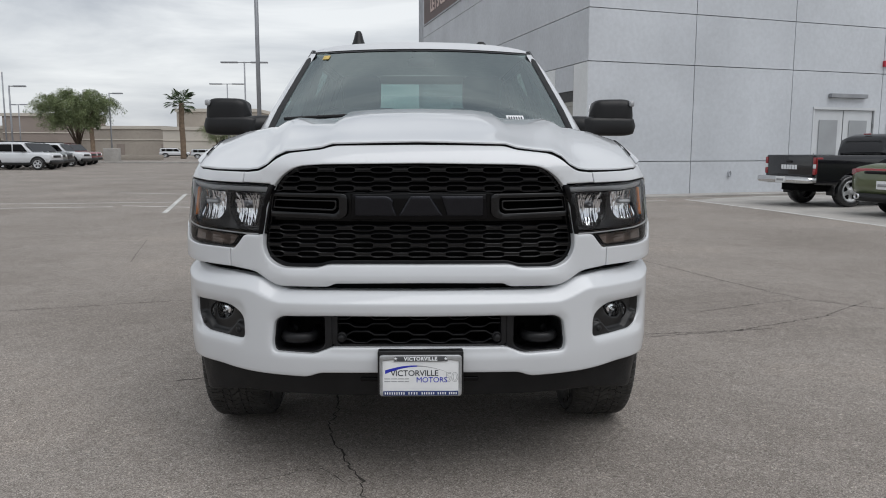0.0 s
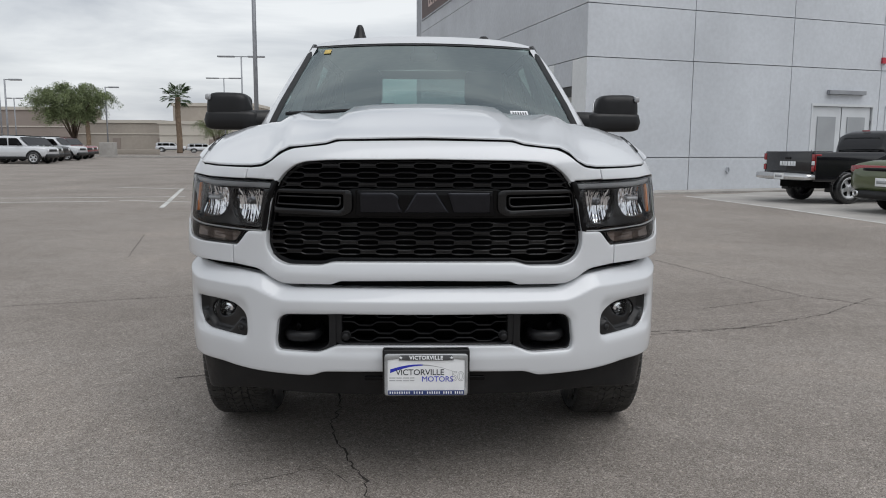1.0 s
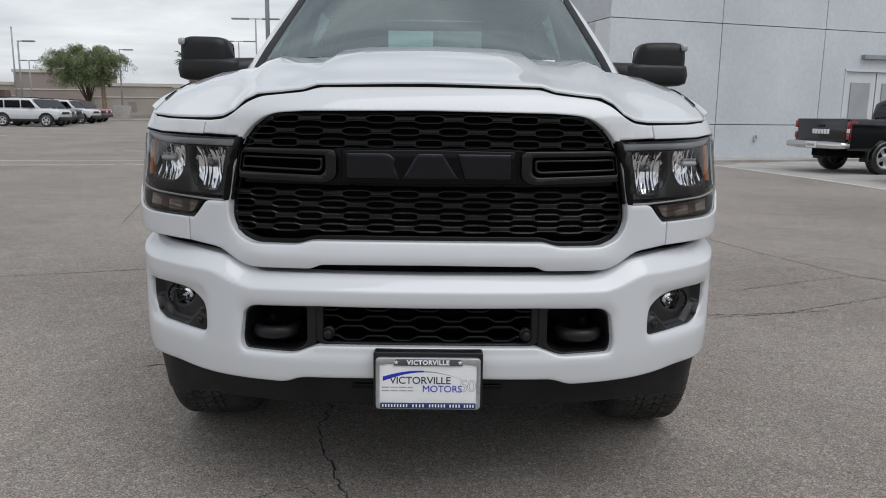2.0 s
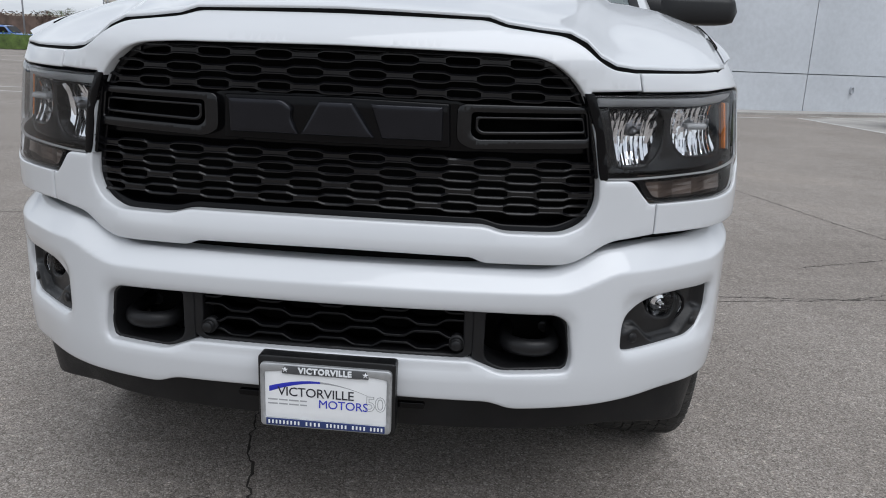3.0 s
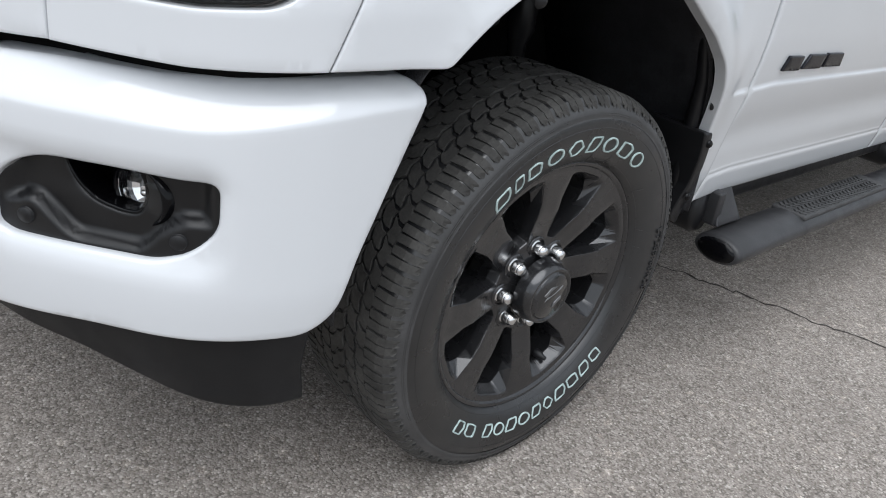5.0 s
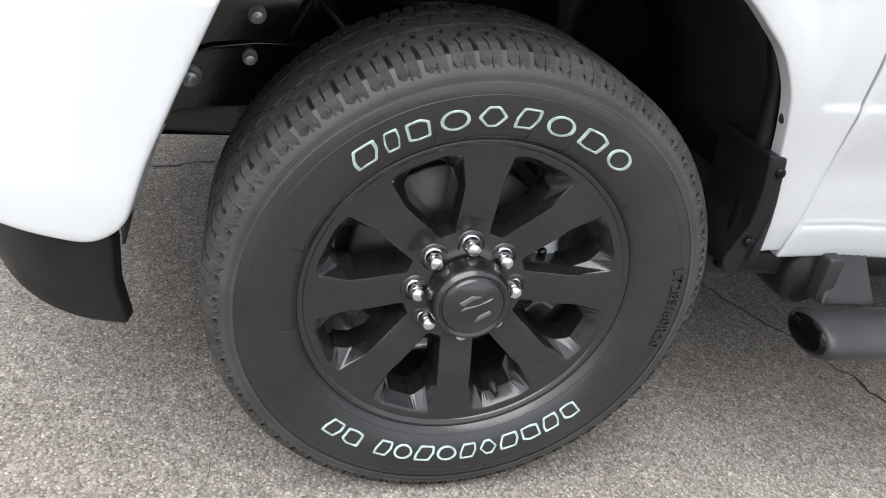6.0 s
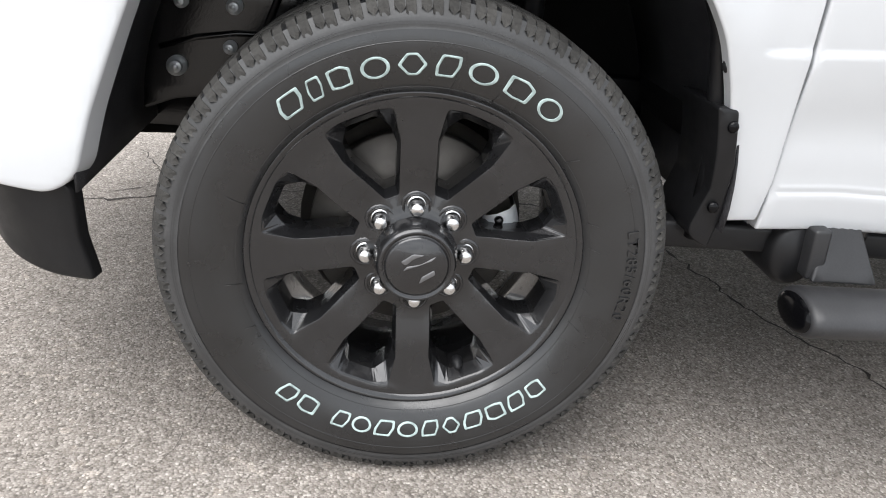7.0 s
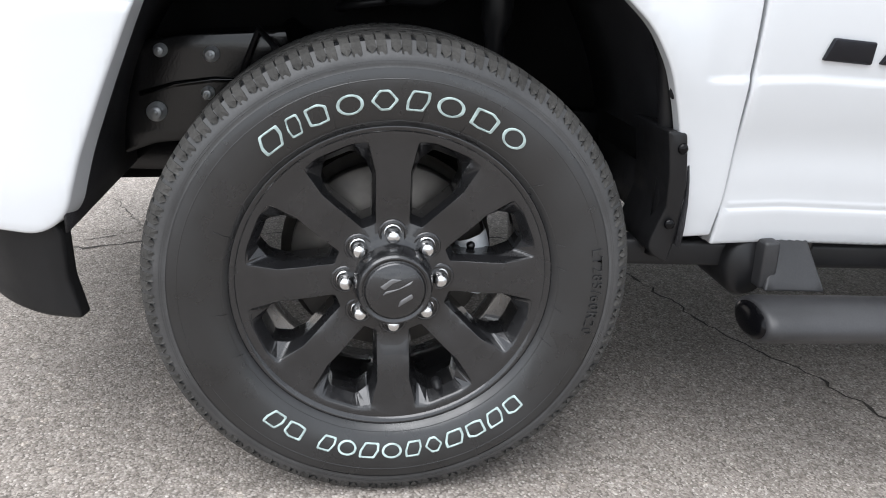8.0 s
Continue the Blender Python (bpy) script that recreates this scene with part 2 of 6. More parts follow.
GLASS = glass_material("green_tinted_glass", (0.50, 0.66, 0.63), 0.0, (0.88, 0.99, 0.99), 3.25)
SIDE_GLASS = glass_material("dark_tinted_glass", (0.16, 0.18, 0.18))
LENS = glass_material("clear_lamp_lens", (0.93, 0.94, 0.95), 0.0, (1, 1, 1), 1.34)


# ---- shape helpers: a geometry is (vertices, faces) ----
def geo(v, f):
    return (np.asarray(v, float).reshape(-1, 3), [tuple(x) for x in f])


def join(*gs):
    v, f, k = [], [], 0
    for a, b in gs:
        v.append(a)
        f += [tuple(i + k for i in x) for x in b]
        k += len(a)
    return geo(np.concatenate(v), f)


def moved(g, m):
    r = np.array(m)
    return (g[0] @ r[:3, :3].T + r[:3, 3], g[1])


def flipped(g, on=True):
    """The mirror picture in x."""
    return (g[0] * [-1, 1, 1], [x[::-1] for x in g[1]]) if on else g


def mesh_of(name, g, material, smooth=True):
    me = bpy.data.meshes.new(name)
    me.from_pydata(g[0].tolist(), [], g[1])
    me.polygons.foreach_set("use_smooth", [smooth] * len(me.polygons))
    me.materials.append(material)
    me.update()
    return me


def part(name, g, material, parent=None, label="", smooth=True):
    """One mesh object under its thing."""
    ob = new(name, mesh_of(name, g, material, smooth))
    if parent:
        ob.parent = parent
    return tagged(ob, label)


def thing(name, label, category, at=(0, 0, 0), turn=0.0, group="", kind=""):
    ob = new(name)
    ob.empty_display_size = 0.1
    ob.matrix_world = pose(*at, 0, 0, turn)
    return tagged(ob, label, category, group, kind)


def from_bm(bm):
    bm.verts.ensure_lookup_table()
    g = geo([v.co[:] for v in bm.verts], [[v.index for v in f.verts] for f in bm.faces])
    bm.free()
    return g


def box(sx, sy, sz, x=0, y=0, z=0, bevel=0.0, seg=2):
    """A box centred at x, y, z with rounded edges."""
    bm = bmesh.new()
    bmesh.ops.create_cube(bm, size=1.0, matrix=Matrix.Diagonal((sx, sy, sz, 1)))
    if bevel:
        bmesh.ops.bevel(bm, geom=list(bm.edges), offset=bevel, segments=seg, profile=0.6, affect="EDGES")
    for v in bm.verts:
        v.co += Vector((x, y, z))
    bm.verts.index_update()
    return from_bm(bm)


def frustum(points, z0, z1, shrink=1.0, dx=0.0, dy=0.0):
    """A prism on a plan outline, whose top may be smaller and shifted."""
    p = np.array(points, float)
    c = p.mean(0)
    q = c + (p - c) * shrink + [dx, dy]
    n = len(p)
    v = [(*a, z0) for a in p] + [(*a, z1) for a in q]
    f = [(i, (i + 1) % n, n + (i + 1) % n, n + i) for i in range(n)] + [tuple(range(n))[::-1], tuple(range(n, 2 * n))]
    return geo(v, f)


def lathe(profile, n=48, axis="x"):
    """Turns (radius, along) pairs round an axis."""
    v, f, m = [], [], len(profile)
    for i in range(n):
        a = 2 * math.pi * i / n
        for r, h in profile:
            p = (h, r * math.cos(a), r * math.sin(a)) if axis == "x" else (r * math.cos(a), r * math.sin(a), h) if axis == "z" else (r * math.sin(a), h, r * math.cos(a))
            v.append(p)
    for i in range(n):
        for j in range(m - 1):
            a, b = i * m + j, (i + 1) % n * m + j
            f.append((a, b, b + 1, a + 1))
    return geo(v, f)


def sweep(path, radius, n=10, squash=1.0, caps=True):
    """A tube along a path; radius may be a list; squash flattens it in height."""
    p = np.array(path, float)
    t = np.gradient(p, axis=0)
    t /= np.linalg.norm(t, axis=1)[:, None] + 1e-12
    rad = np.broadcast_to(np.asarray(radius, float), len(p))
    ref = np.array([0, 0, 1.0]) if abs(t[:, 2]).mean() < 0.8 else np.array([1.0, 0, 0])
    v, f = [], []
    for i in range(len(p)):
        a = np.cross(t[i], ref)
        a /= np.linalg.norm(a) + 1e-12
        b = np.cross(a, t[i])
        for k in range(n):
            w = 2 * math.pi * k / n
            v.append(p[i] + rad[i] * (a * math.cos(w) + b * math.sin(w) * squash))
    for i in range(len(p) - 1):
        for k in range(n):
            c, d = i * n + k, i * n + (k + 1) % n
            f.append((c, d, d + n, c + n))
    if caps:
        f += [tuple(range(n))[::-1], tuple(range((len(p) - 1) * n, len(p) * n))]
    return geo(v, f)


def lattice(p):
    """A surface from a grid of points [rows][columns]."""
    p = np.array(p, float)
    r, c, _ = p.shape
    return geo(p.reshape(-1, 3), [(i * c + j, i * c + j + 1, (i + 1) * c + j + 1, (i + 1) * c + j) for i in range(r - 1) for j in range(c - 1)])


def solid(g, d):
    """Gives an open surface a thickness d along its normals."""
    me = bpy.data.meshes.new("tmp")
    me.from_pydata(g[0].tolist(), [], g[1])
    bm = bmesh.new()
    bm.from_mesh(me)
    bpy.data.meshes.remove(me)
    bmesh.ops.recalc_face_normals(bm, faces=list(bm.faces))
    bmesh.ops.solidify(bm, geom=list(bm.faces), thickness=d)
    bm.verts.index_update()
    return from_bm(bm)


def fillet(points, r=0.01, n=4):
    """A closed outline with rounded corners; a third number in a point is its own radius."""
    p = [np.array(q[:2], float) for q in points]
    out = []
    for i, q in enumerate(points):
        a, b, c = p[i - 1], p[i], p[(i + 1) % len(p)]
        rr = q[2] if len(q) > 2 else r
        da, dc = np.linalg.norm(a - b), np.linalg.norm(c - b)
        k = min(rr, 0.48 * da, 0.48 * dc)
        if k < 1e-5:
            out.append(b)
            continue
        s, e = b + (a - b) / da * k, b + (c - b) / dc * k
        out += [(1 - w) ** 2 * s + 2 * w * (1 - w) * b + w * w * e for w in np.linspace(0, 1, n + 1)]
    return np.array(out)


def densify(p, step):
    out = []
    for a, b in zip(p, np.roll(p, -1, axis=0)):
        k = max(1, int(math.ceil(np.linalg.norm(b - a) / step)))
        out += [a + (b - a) * i / k for i in range(k)]
    q = np.array(out)
    return q[np.linalg.norm(q - np.roll(q, 1, axis=0), axis=1) > 1e-5]


def inside(pts, loops):
    hit = np.zeros(len(pts), bool)
    x, y = pts[:, 0][:, None], pts[:, 1][:, None]
    for q in loops:
        a, b = q, np.roll(q, -1, axis=0)
        dy = np.where(abs(b[:, 1] - a[:, 1]) < 1e-12, 1e-12, b[:, 1] - a[:, 1])
        cross = ((a[:, 1] > y) != (b[:, 1] > y)) & (x < (b[:, 0] - a[:, 0]) * (y - a[:, 1]) / dy + a[:, 0])
        hit ^= cross.sum(1) % 2 == 1
    return hit


def edge_distance(pts, loops):
    best = np.full(len(pts), 9e9)
    for q in loops:
        a, b = q, np.roll(q, -1, axis=0)
        d = b - a
        w = np.clip(((pts[:, None] - a) * d).sum(2) / ((d * d).sum(1) + 1e-18), 0, 1)
        best = np.minimum(best, np.linalg.norm(pts[:, None] - a - w[:, :, None] * d, axis=2).min(1))
    return best


def sheet(outline, smap, grid=0.03, rnd=0.006, depth=0.02, holes=(), step=None, lines=()):
    """A panel on a curved surface: an outline with holes in (u, v), rolled edges of radius rnd, turned in by depth;
    lines are levels of v, or functions of u, along which the surface has a crease.
    smap(u, v, off) gives places on the surface, off metres outside it."""
    loops = [densify(np.asarray(q, float), step or min(grid, 0.02)) for q in (outline, *holes)]
    pts, links, k = [], [], 0
    for q in loops:
        pts += list(q)
        links += [(k + i, k + (i + 1) % len(q)) for i in range(len(q))]
        k += len(q)
    cand = []
    for q in loops:
        t = np.roll(q, -1, axis=0) - np.roll(q, 1, axis=0)
        nrm = np.stack([-t[:, 1], t[:, 0]], 1) / (np.linalg.norm(t, axis=1)[:, None] + 1e-12)
        for d in (0.12 * rnd, 0.4 * rnd, rnd):
            for s in (1, -1):
                c = q + s * d * nrm
                ok = inside(c, loops) & (edge_distance(c, loops) > 0.9 * d)
                cand.append(c[ok])
    lo, hi = loops[0].min(0), loops[0].max(0)
    gx, gy = np.meshgrid(np.arange(lo[0] + grid / 2, hi[0], grid), np.arange(lo[1] + grid / 2, hi[1], grid))
    c = np.stack([gx.ravel(), gy.ravel()], 1)
    c = c[inside(c, loops)] if len(c) else c
    if len(c):
        for z in lines:
            c = c[np.abs(c[:, 1] - (z(c[:, 0]) if callable(z) else z)) > 0.008]
        cand.append(c[edge_distance(c, loops) > max(1.3 * rnd, 0.4 * grid)])
    for z in lines:                       # rows of points along a crease
        u = np.arange(lo[0], hi[0], 0.02)
        c = np.stack([u, z(u) if callable(z) else np.full(len(u), z)], 1)
        c = c[inside(c, loops)]
        cand.append(c[edge_distance(c, loops) > 1.1 * rnd])
    every = np.concatenate([np.array(pts)] + cand)
    vs, _, fs, *_ = delaunay_2d_cdt([Vector(q) for q in every], links, [], 0, 1e-7)
    uv = np.array([q[:] for q in vs])
    tri = np.array([t[:] if len(t) == 3 else t[:3] for t in fs])
    tri = tri[inside(uv[tri].mean(1), loops)]
    d = edge_distance(uv, loops)
    off = -(rnd - np.sqrt(np.maximum(0, rnd * rnd - np.maximum(0, rnd - d) ** 2)))
    xyz = smap(uv[:, 0], uv[:, 1], off)
    n0 = np.cross(xyz[tri[:, 1]] - xyz[tri[:, 0]], xyz[tri[:, 2]] - xyz[tri[:, 0]])
    out = smap(uv[tri[:, 0], 0], uv[tri[:, 0], 1], 0 * tri[:, 0] + 0.01) - smap(uv[tri[:, 0], 0], uv[tri[:, 0], 1], 0.0 * tri[:, 0])
    if (n0 * out).sum() < 0:
        tri = tri[:, ::-1]
    v, f = [xyz], [tuple(t) for t in tri]
    base = len(xyz)
    if depth:
        for q in loops:
            m = len(q)
            v.append(smap(q[:, 0], q[:, 1], np.full(m, -rnd)))
            v.append(smap(q[:, 0], q[:, 1], np.full(m, -rnd - depth)))
            f += [(base + i, base + (i + 1) % m, base + m + (i + 1) % m, base + m + i) for i in range(m)]
            base += 2 * m
    return geo(np.concatenate(v), f)


class Plan:
    """A curve in plan, symmetric in x, followed by the length s from its middle."""

    def __init__(self, pts):
        p = np.array([(-pts[1][0], pts[1][1]), *pts, (2 * pts[-1][0] - pts[-2][0], 2 * pts[-1][1] - pts[-2][1])])
        k = np.linspace(0, 1, 20, endpoint=False)[:, None]
        d = np.concatenate([0.5 * (2 * p[i] + (p[i + 1] - p[i - 1]) * k + (2 * p[i - 1] - 5 * p[i] + 4 * p[i + 1] - p[i + 2]) * k ** 2 + (3 * p[i] - p[i - 1] - 3 * p[i + 1] + p[i + 2]) * k ** 3) for i in range(1, len(p) - 2)])
        self.d = d
        self.s = np.concatenate([[0], np.cumsum(np.linalg.norm(np.diff(d, axis=0), axis=1))])
        t = np.gradient(d, self.s, axis=0)
        self.n = np.stack([t[:, 1], -t[:, 0]], 1)
        self.n /= np.linalg.norm(self.n, axis=1)[:, None]

    def at(self, s):
        a, g = np.abs(s), np.where(np.asarray(s) < 0, -1.0, 1.0)
        return tuple(np.interp(a, self.s, c) for c in (self.d[:, 0], self.d[:, 1], self.n[:, 0], self.n[:, 1])) + (g,)

    def wrap(self, prof=None, base=0.0):
        def smap(s, z, off):
            s, z = np.asarray(s, float), np.asarray(z, float)
            x, y, nx, ny, g = self.at(s)
            o = np.asarray(off, float) + base + (prof(np.abs(s), z) if prof else 0.0)
            return np.stack([(x + nx * o) * g, y + ny * o, z + 0 * x], 1)
        return smap


def both(points):
    """A right half outline, from the middle outwards and back, made whole by its mirror picture."""
    return list(points) + [(-p[0], *p[1:]) for p in reversed(points) if abs(p[0]) > 1e-6]


def side(points, sgn):
    return [(sgn * p[0], *p[1:]) for p in points]


def flat_map(origin, ux, uy):
    """A plane through origin with the axes ux and uy."""
    o, a, b = np.array(origin, float), np.array(ux, float), np.array(uy, float)
    n = np.cross(a, b)
    n /= np.linalg.norm(n)
    return lambda u, v, off: o + np.outer(u, a) + np.outer(v, b) + np.outer(np.asarray(off, float) + 0 * np.asarray(u, float), n)


def words(text, size, depth=0.001, spacing=1.0, bold=0.0):
    """Text as a geometry in the x-y plane, centred."""
    cu = bpy.data.curves.new("words", "FONT")
    cu.body, cu.size, cu.extrude, cu.align_x, cu.align_y, cu.space_character, cu.offset = text, size, depth, "CENTER", "CENTER", spacing, bold
    cu.resolution_u = 3
    ob = new("words", cu)
    bpy.context.view_layer.update()
    me = bpy.data.meshes.new_from_object(ob.evaluated_get(bpy.context.evaluated_depsgraph_get()))
    g = geo([v.co[:] for v in me.vertices], [tuple(q.vertices) for q in me.polygons])
    bpy.data.objects.remove(ob)
    bpy.data.meshes.remove(me)
    return g


def step01(x, a, b):
    t = np.clip((np.asarray(x, float) - a) / (b - a), 0, 1)
    return t * t * (3 - 2 * t)


# ---- the white pickup truck: nose towards -y, its left side at +x ----
BUMPER_LINE = Plan([(0, .275), (.15, .277), (.3, .285), (.45, .302), (.55, .326), (.63, .358), (.70, .40), (.78, .465), (.85, .53), (.90, .60), (.932, .68), (.95, .76), (.96, .86), (.963, 1.0), (.965, 1.3)])
NOSE_LINE = Plan([(0, .325), (.15, .326), (.3, .33), (.45, .342), (.56, .367), (.63, .394), (.70, .432), (.78, .485), (.85, .54), (.90, .595), (.932, .67), (.95, .76), (.962, .86), (.966, 1.0), (.97, 1.3)])
FENDER_LINE = Plan([(0, .325), (.15, .326), (.3, .33), (.45, .342), (.56, .367), (.63, .394), (.70, .432), (.78, .485), (.85, .54), (.90, .595), (.94, .67), (.966, .76), (.985, .86), (.999, 1.0), (1.012, 1.25), (1.02, 1.55), (1.026, 1.83), (1.027, 2.3)])
HUB_Y, HUB_Z, HUB_X, AXLES, BODY_AXLES = 1.25, 0.417, 0.846, 3.80, 3.46

truck = thing("pickup_truck", "white crew cab pickup truck with black grille and wheels", "truck")
truck.location.z = -.011     # the loaded tyres stand flat on the ground


def lean(s, z):
    """The front corner leans inwards towards the hood."""
    return -.11 * np.maximum(0, z - .99) * step01(s, .72, .98) * (1 - step01(s, 1.25, 1.6))


def nose_prof(s, z):
    """The nose leans back at its top edge and swells over the lower bar."""
    top = np.maximum(0, z - 1.285)
    low = np.exp(-((z - .885) / .045) ** 2) * .018 * (1 - step01(s, .45, .62))
    return -3.2 * top ** 1.55 + low - .012 * step01(z, 1.20, 1.28) * step01(s, .5, .7)


def near_box(s, z, s0, s1, z0, z1):
    """Distance to a rectangle in (s, z)."""
    return np.hypot(np.maximum(np.maximum(s0 - s, s - s1), 0), np.maximum(np.maximum(z0 - z, z - z1), 0))


def crease_z(s):
    a = np.abs(s)
    return .797 + .042 * step01(a, .50, .66) + .015 * step01(a, .95, 1.2)


def bumper_prof(s, z):
    """Sloping top shelf above a crease, upright face, dished round the lamp openings, undercut below."""
    up = .0022 * np.logaddexp(0, (z - crease_z(s)) / .0022)
    low = np.maximum(0, .60 - z)
    side_ = step01(s, .52, .70)
    dish = .013 * (1 - step01(near_box(s, z, .70, .955, .672, .745), .012, .055)) + .007 * (1 - step01(near_box(s, z, -.1, .51, .64, .715), .022, .052))
    return -(1.15 - .30 * side_) * up - 2.5 * up ** 2 - .30 * low ** 1.5 - dish


# grille surround, with the big opening
grille_hole = both([(0, 1.304), (.350, 1.300), (.458, 1.293, .05), (.529, 1.237, .05), (.560, 1.143, .05), (.580, 1.04, .05), (.583, .985, .03), (.556, .939, .03), (.505, .920, .02), (.372, .920, .02), (.335, .932, .02), (0, .932)])
hood_cut = [(0, 1.374), (.325, 1.367, .03), (.365, 1.353, .03), (.50, 1.339, .04), (.537, 1.320, .03), (.566, 1.291, .03), (.60, 1.274, .03), (.668, 1.268)]
surround_outline = both(hood_cut + [(.668, 1.232), (.546, 1.228, .004), (.572, 1.143, .02), (.592, 1.038, .006), (.662, 1.037, .015), (.692, 1.003, .015), (.715, .982, .012), (.7325, .982, .001), (.7325, .912, .001), (.615, .901, .03), (.555, .866, .03), (.515, .851, .02), (.335, .851, .01), (.305, .864, .01), (0, .866)])
part("grille_surround", sheet(fillet(surround_outline, .004), NOSE_LINE.wrap(nose_prof), .018, .005, .05, [fillet(grille_hole, .01, 6)], .008), PAINT, truck, "white painted grille surround")

for k in (1, -1):
    part("lamp_bezel_strip", sheet(fillet(side([(.530, 1.226), (.552, 1.226), (.580, 1.143), (.599, 1.046), (.596, 1.040), (.580, 1.040), (.560, 1.143)], k), .004), NOSE_LINE.wrap(nose_prof, .0005), .02, .002, .02), GLOSS_BLACK, truck)

# front bumper with the lower opening and both lamp openings
low_hole = both([(0, .748), (.30, .749), (.505, .744, .03), (.536, .725, .03), (.547, .64, .03), (.540, .608, .025), (.385, .604, .02), (.345, .620, .02), (.318, .630, .02), (0, .632)])
fog_hole = [(.668, .653, .01), (.668, .718, .02), (.70, .748, .03), (.75, .768, .03), (.86, .770, .03), (.985, .764, .018), (.985, .695, .03), (.95, .662, .03), (.90, .646, .02), (.69, .644, .015)]
bumper_outline = both([(0, .835), (.50, .837, .03), (.555, .855, .04), (.62, .879, .04), (.735, .888, .04), (.95, .891), (1.15, .891), (1.250, .887, .02), (1.278, .868, .02), (1.230, .752), (1.186, .64), (1.158, .546, .05), (1.112, .517, .03), (.95, .527), (.80, .530), (.62, .522), (.412, .517, .02), (.365, .534, .02), (0, .539)])
part("front_bumper", sheet(fillet(bumper_outline, .02, 5), BUMPER_LINE.wrap(bumper_prof, .006), .0135, .006, .05, [fillet(low_hole, .01, 5), fillet(fog_hole, .01, 5), fillet(side(fog_hole, -1), .01, 5)], None, [lambda u, d=d: crease_z(u) + d for d in (-.011, -.0055, -.0022, .0, .0022, .0055, .011)]), PAINT, truck, "white painted front bumper")
# near-black sheet put in as the shade of the slot between nose and bumper
part("bumper_gap_filler", join(sheet(both([(0, .875), (.32, .872), (.55, .875), (.62, .905), (.75, .92), (1.25, .92), (1.25, .88), (.75, .89), (.6, .85), (0, .83)]), NOSE_LINE.wrap(base=-.05), .05, .002, .06)), DARK, truck)

# black air dam
DAM_BLACK = mat("weathered_black_plastic", (.010, .010, .0108), .5, var=.25, scale=8, rvar=.08, bump=.12, bscale=1200, spec=.32)
def dam_prof(s, z):
    return -.022 - .048 * (1 - step01(s, .66, 1.02)) - .16 * np.maximum(0, .53 - z)


dam = both([(0, .56), (.40, .55), (1.10, .55), (1.132, .515, .01), (1.128, .43), (1.142, .352, .01), (1.06, .356, .02), (.90, .390), (.74, .416), (.55, .422), (0, .420)])
part("air_dam", sheet(fillet(dam, .01), BUMPER_LINE.wrap(dam_prof), .03, .008, .02), DAM_BLACK, truck, "textured black plastic air dam")
part("dam_slot", sheet(fillet(both([(0, .512), (.22, .512), (.22, .497), (0, .497)]), .006), BUMPER_LINE.wrap(base=-.024), .03, .002, .01), GLOSS_BLACK, truck)

# ---- grille inside ----
GR_BASE = -.028
GRILLE_BLACK = mat("moulded_black_grille", (.0034, .0034, .0042), .18, var=.2, scale=14, rvar=.04, bump=.01, bscale=500, spec=.55)
part("grille_backing", sheet(fillet(both([(0, 1.32), (.49, 1.32), (.575, 1.2), (.605, 1.0), (.565, .91), (0, .91)]), .02), NOSE_LINE.wrap(base=-.11), .05, .004, .01), DARK, truck)
part("grille_rim", sheet(fillet(both([(p[0] * 1.006, p[1] + (.002 if p[1] > 1.1 else -.002), *p[2:]) for p in grille_hole[:12]]), .01, 6), NOSE_LINE.wrap(nose_prof, -.030), .02, .004, .05, [fillet(both([(p[0] * .978, p[1] + (-.012 if p[1] > 1.1 else .014 if p[1] < .95 else 0), *p[2:]) for p in grille_hole[:12]]), .01, 6)], .005), GLOSS_BLACK, truck)


def grille_half_width(z):
    return float(np.interp(z, [.925, .941, .985, 1.04, 1.143, 1.235, 1.27, 1.295], [.503, .545, .568, .568, .548, .517, .484, .443]))


def hex_row(plan, z0, half, period, phase, open_h, link_h, base, depth=.03, bar=.0055, slant=.25, n=None):
    """A row of flat hexagonal openings joined by solid links."""
    n = n or int(2 * half / .008)
    s = np.linspace(-half, half, n)
    w = (s / period + phase) % 1.0
    tri = np.abs(w - .5) * 2
    h = link_h + (open_h - link_h) * np.clip((tri - .38) / .2, 0, 1)
    gs = []
    x, y, nx, ny, g = plan.at(s)
    for sg in (1, -1):
        cross = [(0, -bar), (.005, -bar * .8), (.005, -bar * .15), (.0008, bar), (-depth, bar * 1.1), (-depth, -bar)]
        rows = [np.stack([(x + nx * (base + o)) * g, y + ny * (base + o), z0 + sg * h + dz], 1) for o, dz in cross + cross[:1]]
        gs.append(lattice(rows))
    # solid link faces between the openings
    keep = h < link_h + .6 * (open_h - link_h)
    for i in range(n - 1):
        if keep[i] and keep[i + 1]:
            q = [((x[j] + nx[j] * (base + .003)) * g[j], y[j] + ny[j] * (base + .003), z0 + sg * h[j]) for j, sg in ((i, -1), (i + 1, -1), (i + 1, 1), (i, 1))]
            gs.append(geo(q, [(0, 1, 2, 3)]))
    return join(*gs)


rows = [(1.281, 0), (1.246, .5), (1.213, 0), (1.067, .5), (1.036, 0), (1.002, .5), (.968, 0)]
for z0, ph in rows:
    part("grille_bar", hex_row(NOSE_LINE, z0, grille_half_width(z0) + .006, .137, ph, .0105, .0048, GR_BASE, .006, .0034), GRILLE_BLACK, truck, smooth=False)
